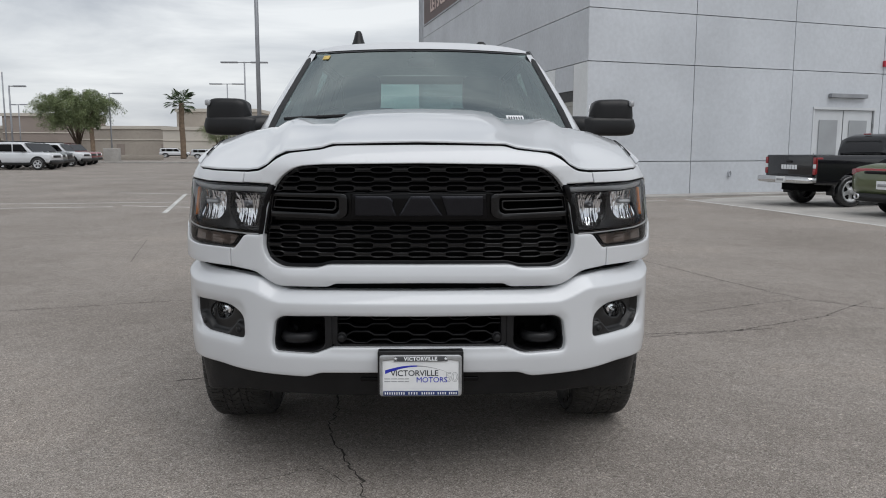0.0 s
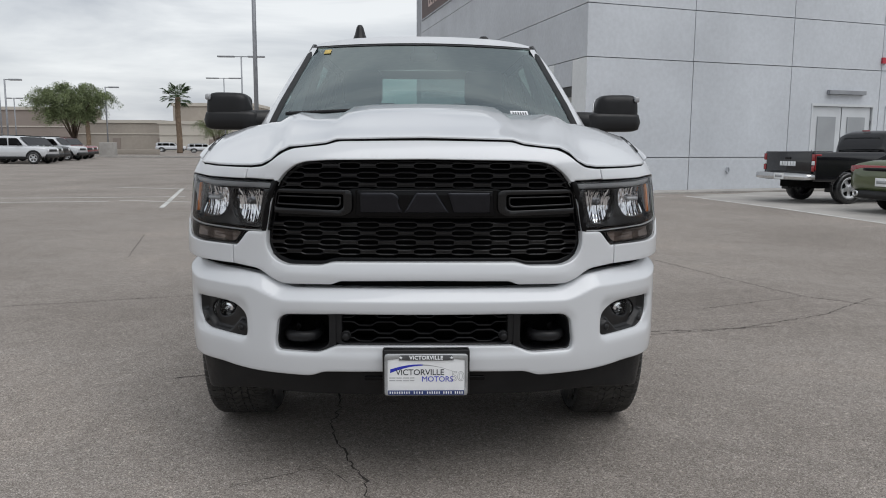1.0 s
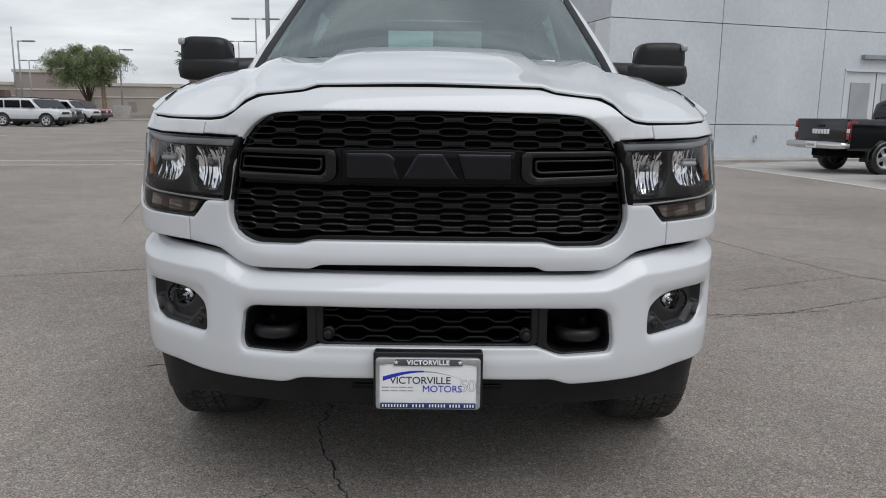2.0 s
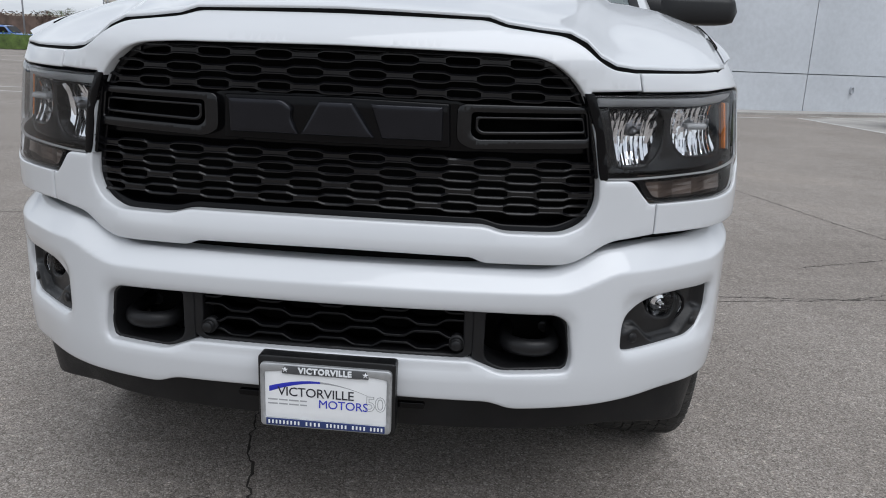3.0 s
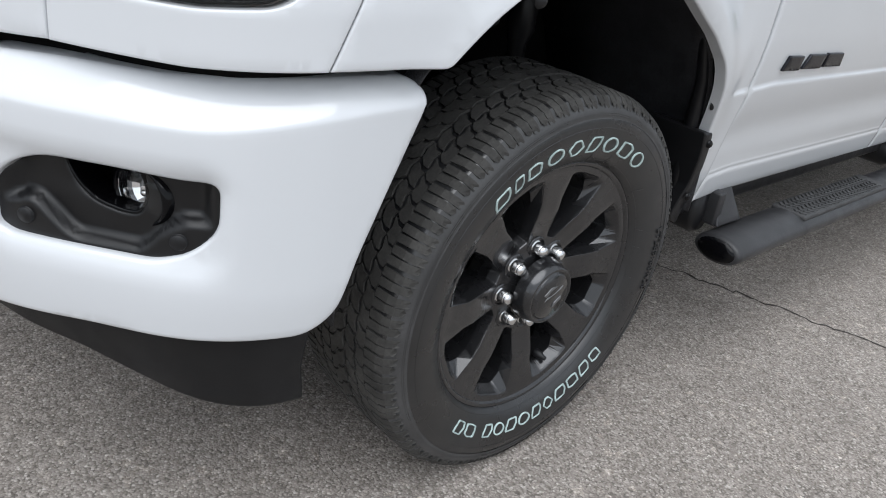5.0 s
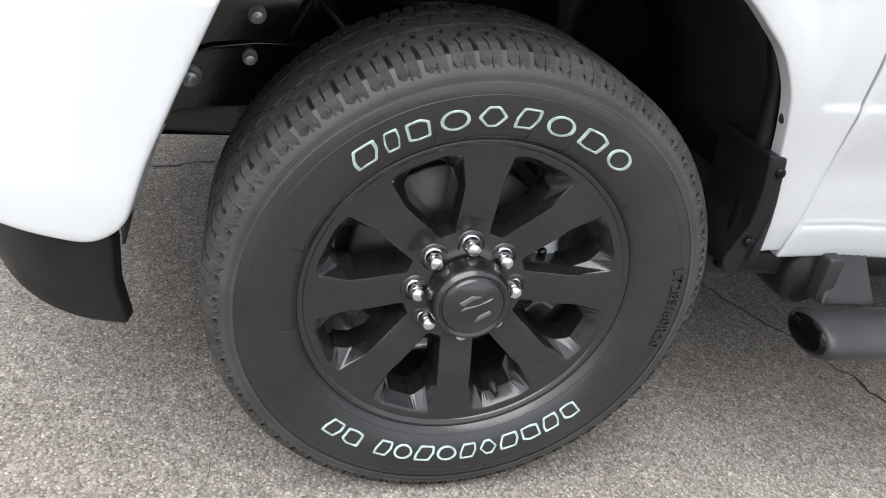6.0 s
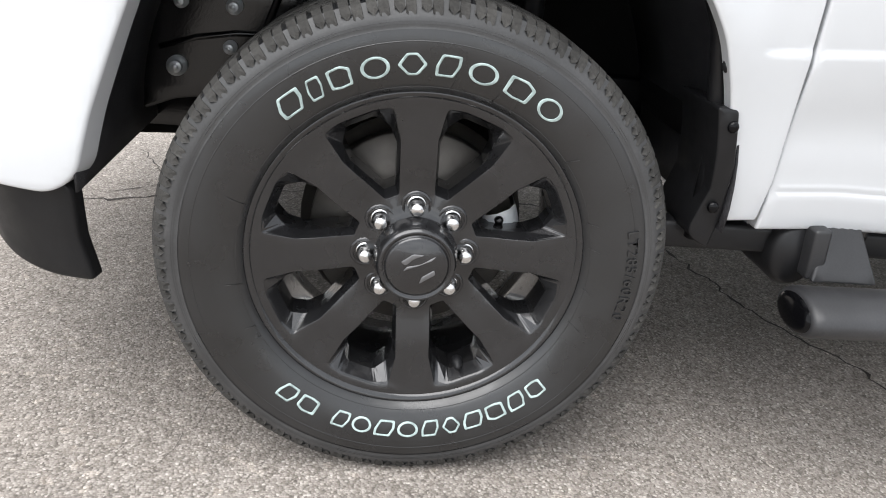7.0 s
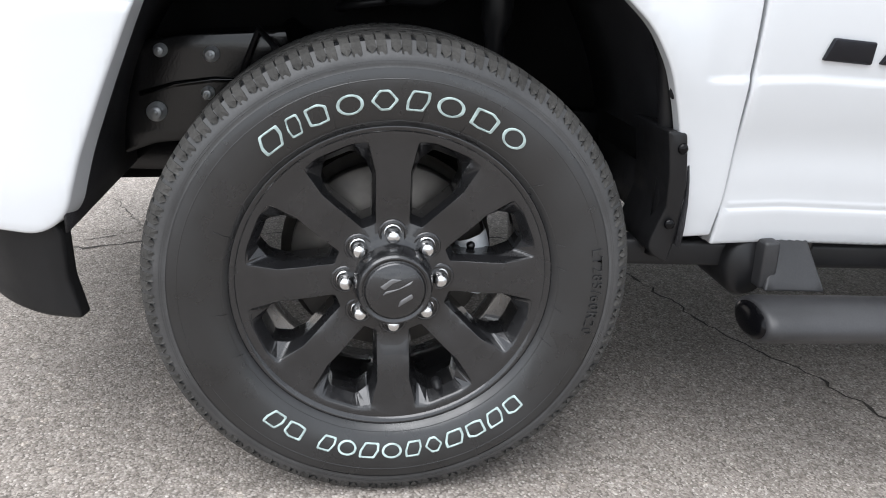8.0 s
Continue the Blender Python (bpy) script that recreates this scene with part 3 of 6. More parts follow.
# centre bar with two side frames and the three raised badge blocks
part("centre_bar", sheet(fillet(both([(0, 1.203), (.262, 1.203), (.272, 1.198), (.55, 1.200), (.565, 1.09), (.272, 1.086), (0, 1.084)]), .006), NOSE_LINE.wrap(base=-.038), .03, .006, .03,
                         [fillet(side([(.288, 1.178), (.540, 1.182), (.547, 1.112), (.288, 1.108)], k), .012) for k in (1, -1)]), GLOSS_BLACK, truck)
for k in (1, -1):
    part("side_frame", sheet(fillet(side([(.262, 1.193, .02), (.546, 1.197), (.558, 1.107), (.292, 1.097, .02), (.262, 1.115, .02)], k), .006), NOSE_LINE.wrap(base=-.017), .012, .004, .04,
                             [fillet(side([(.294, 1.176, .008), (.541, 1.181), (.550, 1.128), (.308, 1.119, .012), (.294, 1.130, .01)], k), .005)], .005), GRILLE_BLACK, truck)
    part("side_frame_inner", sheet(fillet(side([(.302, 1.168, .006), (.540, 1.173), (.546, 1.137), (.314, 1.128, .01), (.302, 1.138, .008)], k), .004), NOSE_LINE.wrap(base=-.023), .02, .003, .02,
                                   [fillet(side([(.309, 1.162, .006), (.536, 1.166), (.541, 1.144), (.319, 1.136, .008), (.309, 1.142, .006)], k), .004)], .004), GRILLE_BLACK, truck)
BADGE = mat("graphite_badge", (.020, .0205, .025), .22, metal=.6, var=.1, scale=30)
badge_map = NOSE_LINE.wrap(lambda s, z: .10 * (z - 1.14), -.004)
part("badge_plate", sheet(fillet(both([(0, 1.196), (.246, 1.192), (.250, 1.098), (0, 1.096)]), .006), NOSE_LINE.wrap(base=-.018), .03, .005, .03), GLOSS_BLACK, truck)
for shape in ([(-.178, 1.186), (-.085, 1.186, .02), (-.070, 1.168, .02), (-.074, 1.150, .01), (-.062, 1.112), (-.178, 1.112)],
              [(-.025, 1.186), (.030, 1.186), (.066, 1.112), (-.058, 1.112)],
              [(.060, 1.186), (.178, 1.186), (.178, 1.112), (.078, 1.112)]):
    part("badge_block", sheet(fillet([(q[0] * 1.31, *q[1:]) for q in shape], .003), badge_map, .007, .0075, .014), BADGE, truck, "dark graphite raised badge block")

# ---- lower opening: hexagonal mesh, tow hooks, parking sensors ----
part("lower_backing", sheet(fillet(both([(0, .77), (.56, .77), (.57, .59), (0, .59)]), .02), BUMPER_LINE.wrap(base=-.16), .06, .004, .01), DARK, truck)
part("lower_grille_frame", sheet(fillet(both([(0, .752), (.31, .752), (.325, .745), (.325, .64), (.30, .628), (0, .628)]), .006), BUMPER_LINE.wrap(base=-.024), .03, .004, .05,
                                 [fillet(both([(0, .742), (.296, .742), (.302, .738), (.302, .645), (.29, .638), (0, .638)]), .004)]), SATIN_BLACK, truck)
for z0, ph in ((.738, .5), (.708, 0), (.678, .5), (.648, 0)):
    s = np.linspace(-.31, .31, 110)
    w = np.abs(((s / .145 + ph) % 1.0) - .5) * 2
    zz = z0 + .013 * (np.clip((w - .3) / .3, 0, 1) - .5)
    x, y, nx, ny, g = BUMPER_LINE.at(s)
    cross = [(0, -.004), (.004, 0), (0, .004), (-.045, .004), (-.045, -.004), (0, -.004)]
    part("lower_grille_bar", lattice([np.stack([(x + nx * (-.036 + o)) * g, y + ny * (-.036 + o), zz + dz], 1) for o, dz in cross]), GLOSS_BLACK, truck)
for k in (1, -1):
    # hook surround and the hook loop
    part("hook_surround", sheet(fillet(side([(.322, .750), (.512, .746, .03), (.541, .727, .03), (.554, .638, .03), (.546, .605, .025), (.387, .601, .02), (.347, .618, .02), (.322, .630)], k), .01), BUMPER_LINE.wrap(base=-.020), .03, .006, .09,
                                [fillet(side([(.350, .741), (.507, .738, .02), (.531, .720, .02), (.545, .643, .02), (.537, .613, .02), (.392, .609, .02), (.350, .629, .02)], k), .01)]), SATIN_BLACK, truck)
    a = np.linspace(math.pi, 2 * math.pi, 15)
    loop = [(k * .392, .47, .662)] + [(k * (.447 + .055 * math.cos(t)), .385 + .048 * math.sin(t), .655) for t in a] + [(k * .502, .47, .662)]
    tow = part("tow_hook", sweep(loop, .0165, 12, 1.25), SATIN_BLACK, truck, "black tow hook")
    part("hook_foot", box(.145, .05, .036, k * .447, .495, .660, .012), SATIN_BLACK, tow)
    x, y, nx, ny, g = BUMPER_LINE.at(.285)
    sensor = part("parking_sensor", moved(lathe([(0, -.010), (.010, -.010), (.0115, -.008), (.0115, .004), (.015, .004), (.017, .0), (.017, .03)], 24, "y"), pose(k * .285, y + .018, .664)), SATIN_BLACK, truck)

# licence plate on its bracket
plate_map = flat_map((.0045, .243, .545), (1, 0, 0), (0, 0, 1))
plate = part("plate_bracket", sheet(fillet([(-.155, -.088), (.155, -.088), (.155, .084), (-.155, .084)], .008), plate_map, .03, .004, .038), TRIM_BLACK, truck, "black plastic licence plate bracket")
BANNER_GREY = mat("dark_grey_print", (.10, .103, .11), .4, metal=.3, var=.1, scale=40)
pm = lambda d: flat_map((.0045, .243 - d, .541), (1, 0, 0), (0, 0, 1))
part("plate_frame", sheet(fillet([(-.148, -.079), (.148, -.079), (.148, .074), (-.148, .074)], .012), pm(.010), .03, .003, .010, [fillet([(-.137, -.058), (.137, -.058), (.137, .052, .003), (.092, .058), (.078, .050), (-.078, .050), (-.092, .058), (-.137, .052, .003)], .003)]), PLATE_GREY, plate, "brushed grey plate frame")
part("plate_card", sheet([(-.139, -.066), (.139, -.066), (.139, .064), (-.139, .064)], pm(.006), .05, .001, .002), PLATE_WHITE, plate, "white dealer card")
part("plate_strip", sheet(fillet([(-.135, -.076), (.135, -.076), (.135, -.059), (-.135, -.059)], .002), pm(.0105), .05, .0005, .001), NAVY, plate, "navy strip with white lettering bars")
face = lambda u, v, d: pose(.0045 + u, .243 - d, .541 + v, 90, 0, 0)
part("lettering", moved(words("VICTORVILLE", .0185, .0012, 1.1, .0007), face(0, .0615, .0125)), WHITE_INK, plate)
part("lettering", moved(words("VICTORVILLE", .0305, .0004, .95, .0001), face(-.022, .006, .0065)), BLACK_INK, plate)
part("lettering", moved(words("MOTORS", .0285, .0004, .95), face(.040, -.019, .0065)), BLUE_INK, plate)
part("lettering", moved(words("50", .050, .0003, .9, .001), face(.112, -.010, .0063)), GREY_INK, plate)
part("lettering", moved(words("50", .050, .0006, .9, -.0006), face(.112, -.010, .0062)), PLATE_WHITE, plate)
for u, w in ((-.094, .076), (-.028, .038), (.026, .050), (.076, .034), (.116, .032)):
    n = max(2, round(w / .0088))
    for i in range(n):
        part("lettering_bar", sheet(fillet([(-.0019, -.0044), (.0019, -.0044), (.0019, .0044), (-.0019, .0044)], .0008), flat_map((.0045 + u - w / 2 + (i + .5) * w / n, .2315, .541 - .0675), (1, 0, 0), (0, 0, 1)), .01, .0003, .0005), WHITE_INK, plate)
for v in (-.014, -.024):
    for u, w in ((-.120, .022), (-.096, .02), (-.072, .022), (-.050, .016)):
        part("fine_print_bar", sheet([(-w / 2, -.0016), (w / 2, -.0016), (w / 2, .0016), (-w / 2, .0016)], flat_map((.0045 + u, .2363, .541 + v), (1, 0, 0), (0, 0, 1)), .02, .0002, .0003), GREY_INK, plate)
sw = np.linspace(0, 1, 24)
arc = np.stack([-.128 + .222 * sw, .006 + .033 * np.sin(np.pi * (.10 + .80 * sw)) ** .9 - .006 * sw], 1)
thick = np.stack([0 * sw, .0125 * (1 - sw) ** 1.6 + .0010], 1)
for a, b, ink in ((0, 13, BLUE_INK), (12, 24, GREY_INK)):
    part("swoosh", sheet(np.concatenate([arc[a:b], (arc - thick)[a:b][::-1]]), pm(.0063), .01, .0002, .0003), ink, plate)
for u in (-.090, .090):
    part("frame_star", sheet([(u + (.0075 if i % 2 == 0 else .003) * math.sin(i * math.pi / 5), .0615 + (.0075 if i % 2 == 0 else .003) * math.cos(i * math.pi / 5)) for i in range(10)], pm(.0112), .01, .0004, .001), WHITE_INK, plate)
part("frame_banner", sheet(fillet([(-.098, .052), (.098, .052), (.092, .071), (-.092, .071)], .003), pm(.0108), .03, .0004, .001), BANNER_GREY, plate)

# ---- fog lamp bezels ----
WING_S, WING_Z = [.66, .684, .721, .765, .782, .879, .903, .936, .975, .99], [.683, .689, .703, .664, .653, .656, .686, .705, .702, .700]


WING = np.linspace(.64, 1.0, 181)
WING_LINE = np.convolve(np.pad(np.interp(WING, WING_S, WING_Z), 6, mode="edge"), np.ones(13) / 13, mode="valid")
WING_SLOPE = np.gradient(WING_LINE, WING)


def bezel_prof(s, z):
    """A ledge that dips in its middle: proud below the line, hollow above it."""
    d = (z - np.interp(s, WING, WING_LINE)) / np.sqrt(1 + np.interp(s, WING, WING_SLOPE) ** 2)
    ends = step01(s, .668, .70) * (1 - step01(s, .955, .982))
    return -.014 - .022 * step01(d, -.006, .006) * ends - .008 * np.exp(-((s - .83) / .06) ** 2) * step01(z, .70, .73)


for k in (1, -1):
    bez = part("fog_lamp_bezel", sheet(fillet(side([(.664, .650, .01), (.664, .717, .02), (.70, .750, .03), (.75, .770, .03), (.86, .772, .03), (.988, .767, .018), (.988, .695, .03), (.950, .659, .03), (.90, .643, .02), (.69, .641, .015)], k), .01, 5), BUMPER_LINE.wrap(bezel_prof), .0055, .004, .045,
                                       [fillet(side([(.758, .757, .01), (.868, .757, .01), (.877, .725, .02), (.868, .695, .012), (.842, .692, .02), (.802, .701, .02), (.775, .722, .02)], k), .01)]), TRIM_BLACK, truck, "textured black fog lamp bezel")
    part("pocket_rim", sheet(fillet(side([(.752, .7605, .01), (.872, .7605, .01), (.882, .725, .02), (.873, .690, .012), (.840, .687, .02), (.799, .696, .02), (.770, .718, .02)], k), .01), BUMPER_LINE.wrap(base=-.040), .01, .003, .05,
                             [fillet(side([(.760, .755, .01), (.865, .755, .01), (.874, .725, .02), (.865, .698, .012), (.844, .695, .02), (.805, .703, .02), (.778, .724, .02)], k), .01)]), GLOSS_BLACK, bez)
    for s0, z0 in ((.712, .671), (.930, .675)):
        x, y, nx, ny, g = BUMPER_LINE.at(s0)
        m = Matrix.Translation(((x - nx * .011) * k, y - ny * .011, z0)) @ pose(0, 0, 0, 0, 0, math.degrees(math.atan2(nx, -ny)) * k)
        part("parking_sensor", moved(lathe([(0, -.002), (.0105, -.002), (.0118, 0), (.0125, .006), (.0165, .004), (.019, .010), (.019, .03)], 24, "y"), m), SATIN_BLACK, bez)
    m = pose(k * .772, .523, .717, 0, 0, 16.5 * k) @ Matrix.Diagonal((1.28, 1, 1.08, 1))
    rings = [(0, .020), (.006, .0235), (.012, .0195), (.018, .021), (.024, .0145), (.030, .0125), (.036, .004)]
    lamp = part("fog_lamp", moved(lathe(rings, 18, "y"), m), REFLECTOR, bez, "clear round fog lamp", False)
    part("lamp_rim", moved(lathe([(.036, .006), (.0365, 0), (.040, -.001), (.043, .006), (.043, .06)], 32, "y"), m), GLOSS_BLACK, lamp)
    part("lens", moved(lathe([(0, -.004), (.02, -.003), (.030, 0), (.0365, .005)], 32, "y"), m), LENS, lamp).visible_shadow = False
    part("bulb_shield", moved(lathe([(0, .006), (.004, .007), (.005, .012), (.005, .022)], 16, "y"), m), CHROME, lamp)
    part("lamp_pocket", moved(lathe([(.043, .03), (.095, .05)], 24, "y"), m), DARK, bez)

# ---- headlamps ----
head_out = [(.536, 1.222, .004), (.80, 1.226), (.975, 1.226, .02), (1.075, 1.222, .03), (1.142, 1.20, .03), (1.142, 1.075, .02), (1.128, 1.051, .02), (1.058, 1.040, .015), (1.035, 1.005, .03), (1.012, .991, .02), (.93, .986), (.732, .986, .02), (.705, .997, .02), (.678, 1.034, .02), (.660, 1.040, .01), (.572, 1.041, .004), (.550, 1.15, .02)]


def lamp_dish(s0, s1, z0, z1, base, k, flutes, seed, deep=.036):
    """A reflector pressed in a hollow, its face cut in upright flutes that each catch another piece of the view."""
    rng = np.random.default_rng(seed)
    nu, nv = 2 * flutes + 1, 9
    U, V = np.meshgrid(np.linspace(-1, 1, nu), np.linspace(-1, 1, nv))
    r2 = np.clip(U ** 2 * .55 + V ** 2 * .45, 0, 1)
    flute = .0078 * (np.arange(nu) % 2)[None, :] * (.4 + 1.1 * rng.random(nu))[None, :] + .0060 * rng.random((1, nu)) + .0026 * rng.random((nv, nu))
    off = base - deep * (1 - r2) + flute
    s = (s0 + s1) / 2 + U * (s1 - s0) / 2
    z = (z0 + z1) / 2 + V * (z1 - z0) / 2
    P = NOSE_LINE.wrap(lean)(s.ravel() * k, z.ravel(), off.ravel())
    return lattice(P.reshape(nv, nu, 3))


LAMP_DARK = mat("lamp_mask_charcoal", (.012, .012, .013), .16, var=.15, scale=20, bump=.03, bscale=900)
BROW_GREY = mat("lamp_brow_silver", (.46, .465, .475), .42, metal=.25, var=.06, scale=20)
SIGNAL = mat("smoky_signal_reflector", (.15, .112, .092), .30, metal=.4, var=.45, scale=11, coat=.5)
upper_cell = [(.560, 1.216), (.975, 1.219), (1.07, 1.214, .03), (1.130, 1.192, .03), (1.130, 1.082, .02), (1.116, 1.061, .02), (.90, 1.050), (.70, 1.044), (.583, 1.047), (.566, 1.15, .02)]
lower_cell = [(.700, 1.031), (.90, 1.037), (1.045, 1.036), (1.022, 1.003), (.99, .995), (.75, .993), (.726, 1.0)]
r1_cell = [(.606, 1.190), (.752, 1.190), (.762, 1.150), (.758, 1.100, .02), (.722, 1.063, .02), (.642, 1.064, .010), (.622, 1.130, .01)]
r2_cell = [(.784, 1.190), (.988, 1.190), (.998, 1.14), (1.008, 1.078, .012), (.92, 1.074, .03), (.830, 1.084, .03), (.788, 1.128, .02)]
for k in (1, -1):
    hl = part("headlamp", sheet(fillet(side(head_out, k), .008, 5), FENDER_LINE.wrap(lean, -.125), .03, .004, .02), LAMP_DARK, truck, "headlamp with twin chrome reflectors behind clear lens")
    part("lamp_rim", sheet(fillet(side(head_out, k), .008, 5), FENDER_LINE.wrap(lean, -.010), .02, .003, .075, [fillet(side(upper_cell, k), .008, 5), fillet(side(lower_cell, k), .008, 5)]), GLOSS_BLACK, hl)
    part("lens_edge", sheet(fillet(side([(.575, 1.0435), (.66, 1.0425), (.90, 1.049), (1.10, 1.058), (1.10, 1.0545), (.90, 1.0455), (.66, 1.0385), (.575, 1.0405)], k), .001), FENDER_LINE.wrap(lean, -.004), .02, .001, .01), BROW_GREY, hl)
    part("brow", sheet(fillet(side([(.562, 1.217), (1.075, 1.218), (1.10, 1.202, .01), (1.00, 1.197), (.70, 1.197), (.566, 1.196)], k), .004), FENDER_LINE.wrap(lambda s, z: lean(s, z) + .5 * (z - 1.217), -.014), .02, .004, .02), BROW_GREY, hl)
    part("inner_wall", sheet(fillet(side([(.550, 1.192), (.598, 1.192), (.614, 1.13, .02), (.626, 1.076), (.600, 1.050), (.566, 1.11)], k), .006), FENDER_LINE.wrap(lean, -.022), .02, .004, .03), LAMP_DARK, hl)
    part("lamp_mask", sheet(fillet(side([(.570, 1.195), (1.085, 1.193), (1.10, 1.058), (.578, 1.046)], k), .01), FENDER_LINE.wrap(lambda s, z: lean(s, z) + .42 * np.maximum(0, 1.066 - z), -.034), .018, .005, .03, [fillet(side(r1_cell, k), .012), fillet(side(r2_cell, k), .012)]), LAMP_DARK, hl)
    part("reflector", lamp_dish(.598, .768, 1.058, 1.196, -.042, k, 17, 5, .050), REFLECTOR, hl, smooth=False)
    part("reflector", lamp_dish(.778, 1.016, 1.068, 1.196, -.042, k, 26, 6, .034), REFLECTOR, hl, smooth=False)
    for s0, z0 in ((.690, 1.140), (.885, 1.148)):
        x, y, nx, ny, g = NOSE_LINE.at(s0)
        m = Matrix.Translation(((x - nx * .052) * k, y - ny * .052, z0)) @ pose(0, 0, 0, 0, 0, 15 * k)
        if s0 < .7:
            part("bulb", moved(lathe([(0, -.002), (.005, -.001), (.007, .002), (.007, .008), (.011, .010), (.012, .014), (.012, .05)], 20, "y"), m), STEEL, hl)
        else:
            part("bulb_shield", moved(box(.052, .02, .015, 0, 0, 0, .006), m), BROW_GREY, hl)
    part("amber_marker", sheet(fillet(side([(1.038, 1.190), (1.056, 1.190), (1.074, 1.12), (1.070, 1.074), (1.052, 1.078), (1.050, 1.13)], k), .004), FENDER_LINE.wrap(lean, -.026), .015, .003, .02), AMBER, hl, "amber side marker")
    # pale sheet added behind the lens, for the brightness of its translucent outer edge
    part("side_reflector", sheet(fillet(side([(1.084, 1.188), (1.110, 1.180), (1.126, 1.15), (1.126, 1.092), (1.108, 1.068), (1.084, 1.072)], k), .006), FENDER_LINE.wrap(lean, -.022), .02, .003, .02), LAMP_GREY, hl)
    part("turn_signal", lamp_dish(.690, 1.052, .984, 1.046, -.032, k, 3, 7, .008), SIGNAL, hl, "smoky brown turn signal lens", False)
    part("lens", sheet(fillet(side(head_out, k), .008, 5), FENDER_LINE.wrap(lean, -.003), .03, .004, .0), LENS, hl).visible_shadow = False

# ---- front fenders, wrapped from the seam beside the lamp to the door ----
def lower_tuck(z):
    """How far the flank draws in below the waist."""
    return np.interp(z, [.44, .50, .56, .62, .68, .72, .76, .80, .84, .88], [.082, .066, .052, .0415, .031, .0228, .0142, .0070, .0022, 0])


def fender_prof(s, z):
    """Arch lip flare, shoulder rolled inwards at the top, tuck under the body line."""
    y = np.interp(s, FENDER_LINE.s, FENDER_LINE.d[:, 1])
    d = np.hypot(y - HUB_Y, (z - .50) * .95)
    lip = .016 * np.exp(-((d - .52) / .05) ** 2) * step01(s, 1.15, 1.4) * (1 - .8 * step01(.90 - z, 0, .26) * step01(y, 1.45, 1.72))
    top = np.maximum(0, z - 1.22)
    tuck = -lower_tuck(z) * step01(y, 1.50, 1.78)
    return lean(s, z) + lip - 4.5 * top ** 1.8 * step01(s, .95, 1.3) + tuck - .012 * step01(z, 1.20, 1.28) * (1 - step01(s, .9, 1.2)) - .0050 * (step01(z, .7735, .7785) - step01(z, .80, .98)) * step01(y, 1.75, 1.78)


def fender_s(y):
    return float(np.interp(y, FENDER_LINE.d[8:, 1], FENDER_LINE.s[8:]))


arch = [(fender_s(y), z, .03) for y, z in ((.865, .908), (.905, .95), (.95, .988), (1.02, 1.026), (1.10, 1.044), (1.20, 1.048), (1.30, 1.032), (1.42, .988), (1.55, .915), (1.635, .855), (1.682, .795), (1.715, .72))]
fender_top = [(.671, 1.269), (.93, 1.271), (1.05, 1.285, .02), (1.3, 1.325), (1.7, 1.365), (fender_s(1.83), 1.385)]
fender_out = fender_top + [(fender_s(1.832), .90), (fender_s(1.834), .57), (fender_s(1.826), .496), (fender_s(1.752), .496), (fender_s(1.733), .66)] + arch[::-1] + [(fender_s(.845), .908, .004), (1.0885, .913, .001), (1.150, 1.062, .002), (1.150, 1.2, .03), (1.078, 1.227, .03), (.975, 1.231, .02), (.80, 1.231), (.672, 1.230, .002)]
cap_out = [(.735, .912, .002), (.95, .914), (1.0865, .913, .001), (1.147, 1.060, .002), (1.135, 1.046, .01), (1.066, 1.036, .02), (1.045, 1.0, .02), (1.016, .987, .02), (.93, .983), (.735, .982, .002)]
for k in (1, -1):
    part("fender_cap", sheet(fillet(side(cap_out, k), .006), FENDER_LINE.wrap(fender_prof), .014, .003, .04, (), .006), PAINT, truck)
    part("front_fender", sheet(fillet(side(fender_out, k), .006), FENDER_LINE.wrap(fender_prof), .022, .004, .024, (), .010, (.766, .7725, .7755, .779, .786, .795)), PAINT, truck, "white painted front fender")

# ---- hood ----
hx = np.array([0, .12, .24, .325, .365, .43, .50, .537, .566, .60, .64, .72, .80, .88, .905])
hz = np.array([1.374, 1.372, 1.369, 1.367, 1.354, 1.346, 1.340, 1.322, 1.293, 1.276, 1.271, 1.270, 1.270, 1.270, 1.268])
xs = np.concatenate([-hx[:0:-1], hx])
rows_, NB = [], 26
for j in range(NB + 1):
    t = j / NB
    row = []
    for x0 in xs:
        ax = abs(x0)
        z0 = float(np.interp(ax, hx, hz))
        yf = float(np.interp(ax, NOSE_LINE.d[:, 0], NOSE_LINE.d[:, 1])) + .030 + .42 * max(0, z0 - 1.285)
        rise = float(np.interp(ax, [0, .30, .37, .5, .6, .72, .82, .905], [.138, .137, .126, .128, .136, .126, .102, .085]))
        g = 1 - (1 - t) ** 1.9
        crown = .012 * math.sin(math.pi * min(1, t * 1.1)) if ax < .6 else .02 * math.sin(math.pi * t)
        ridge = .016 * math.exp(-((ax - .40) / .06) ** 2) * -step01(t, .05, .5)
        yy = yf + (1.60 - .10 * (ax / .9) ** 2 - yf) * t
        xt = math.copysign(float(np.interp(ax, [0, .325, .365, .50, .60, .64, .905], [0, .325 - .015 * t, .365 - .008 * t, .50 + .10 * t, .60 + .17 * t, .64 + .17 * t, .878 + .045 * t])), x0)
        row.append((xt, yy, z0 + .013 + rise * g + crown + float(ridge)))
    rows_.append(row)
hood_g = lattice([[(x, y + .006, z - .010) for x, y, z in rows_[0]], [(x, y + .001, z - .003) for x, y, z in rows_[0]], [(x, y + .005, z + .001) for x, y, z in rows_[0]], [(x, y + .016, z + .0045) for x, y, z in rows_[0]]] + rows_[1:])
hood = part("hood", solid(hood_g, .003), PAINT, truck, "white painted hood with a raised power dome")
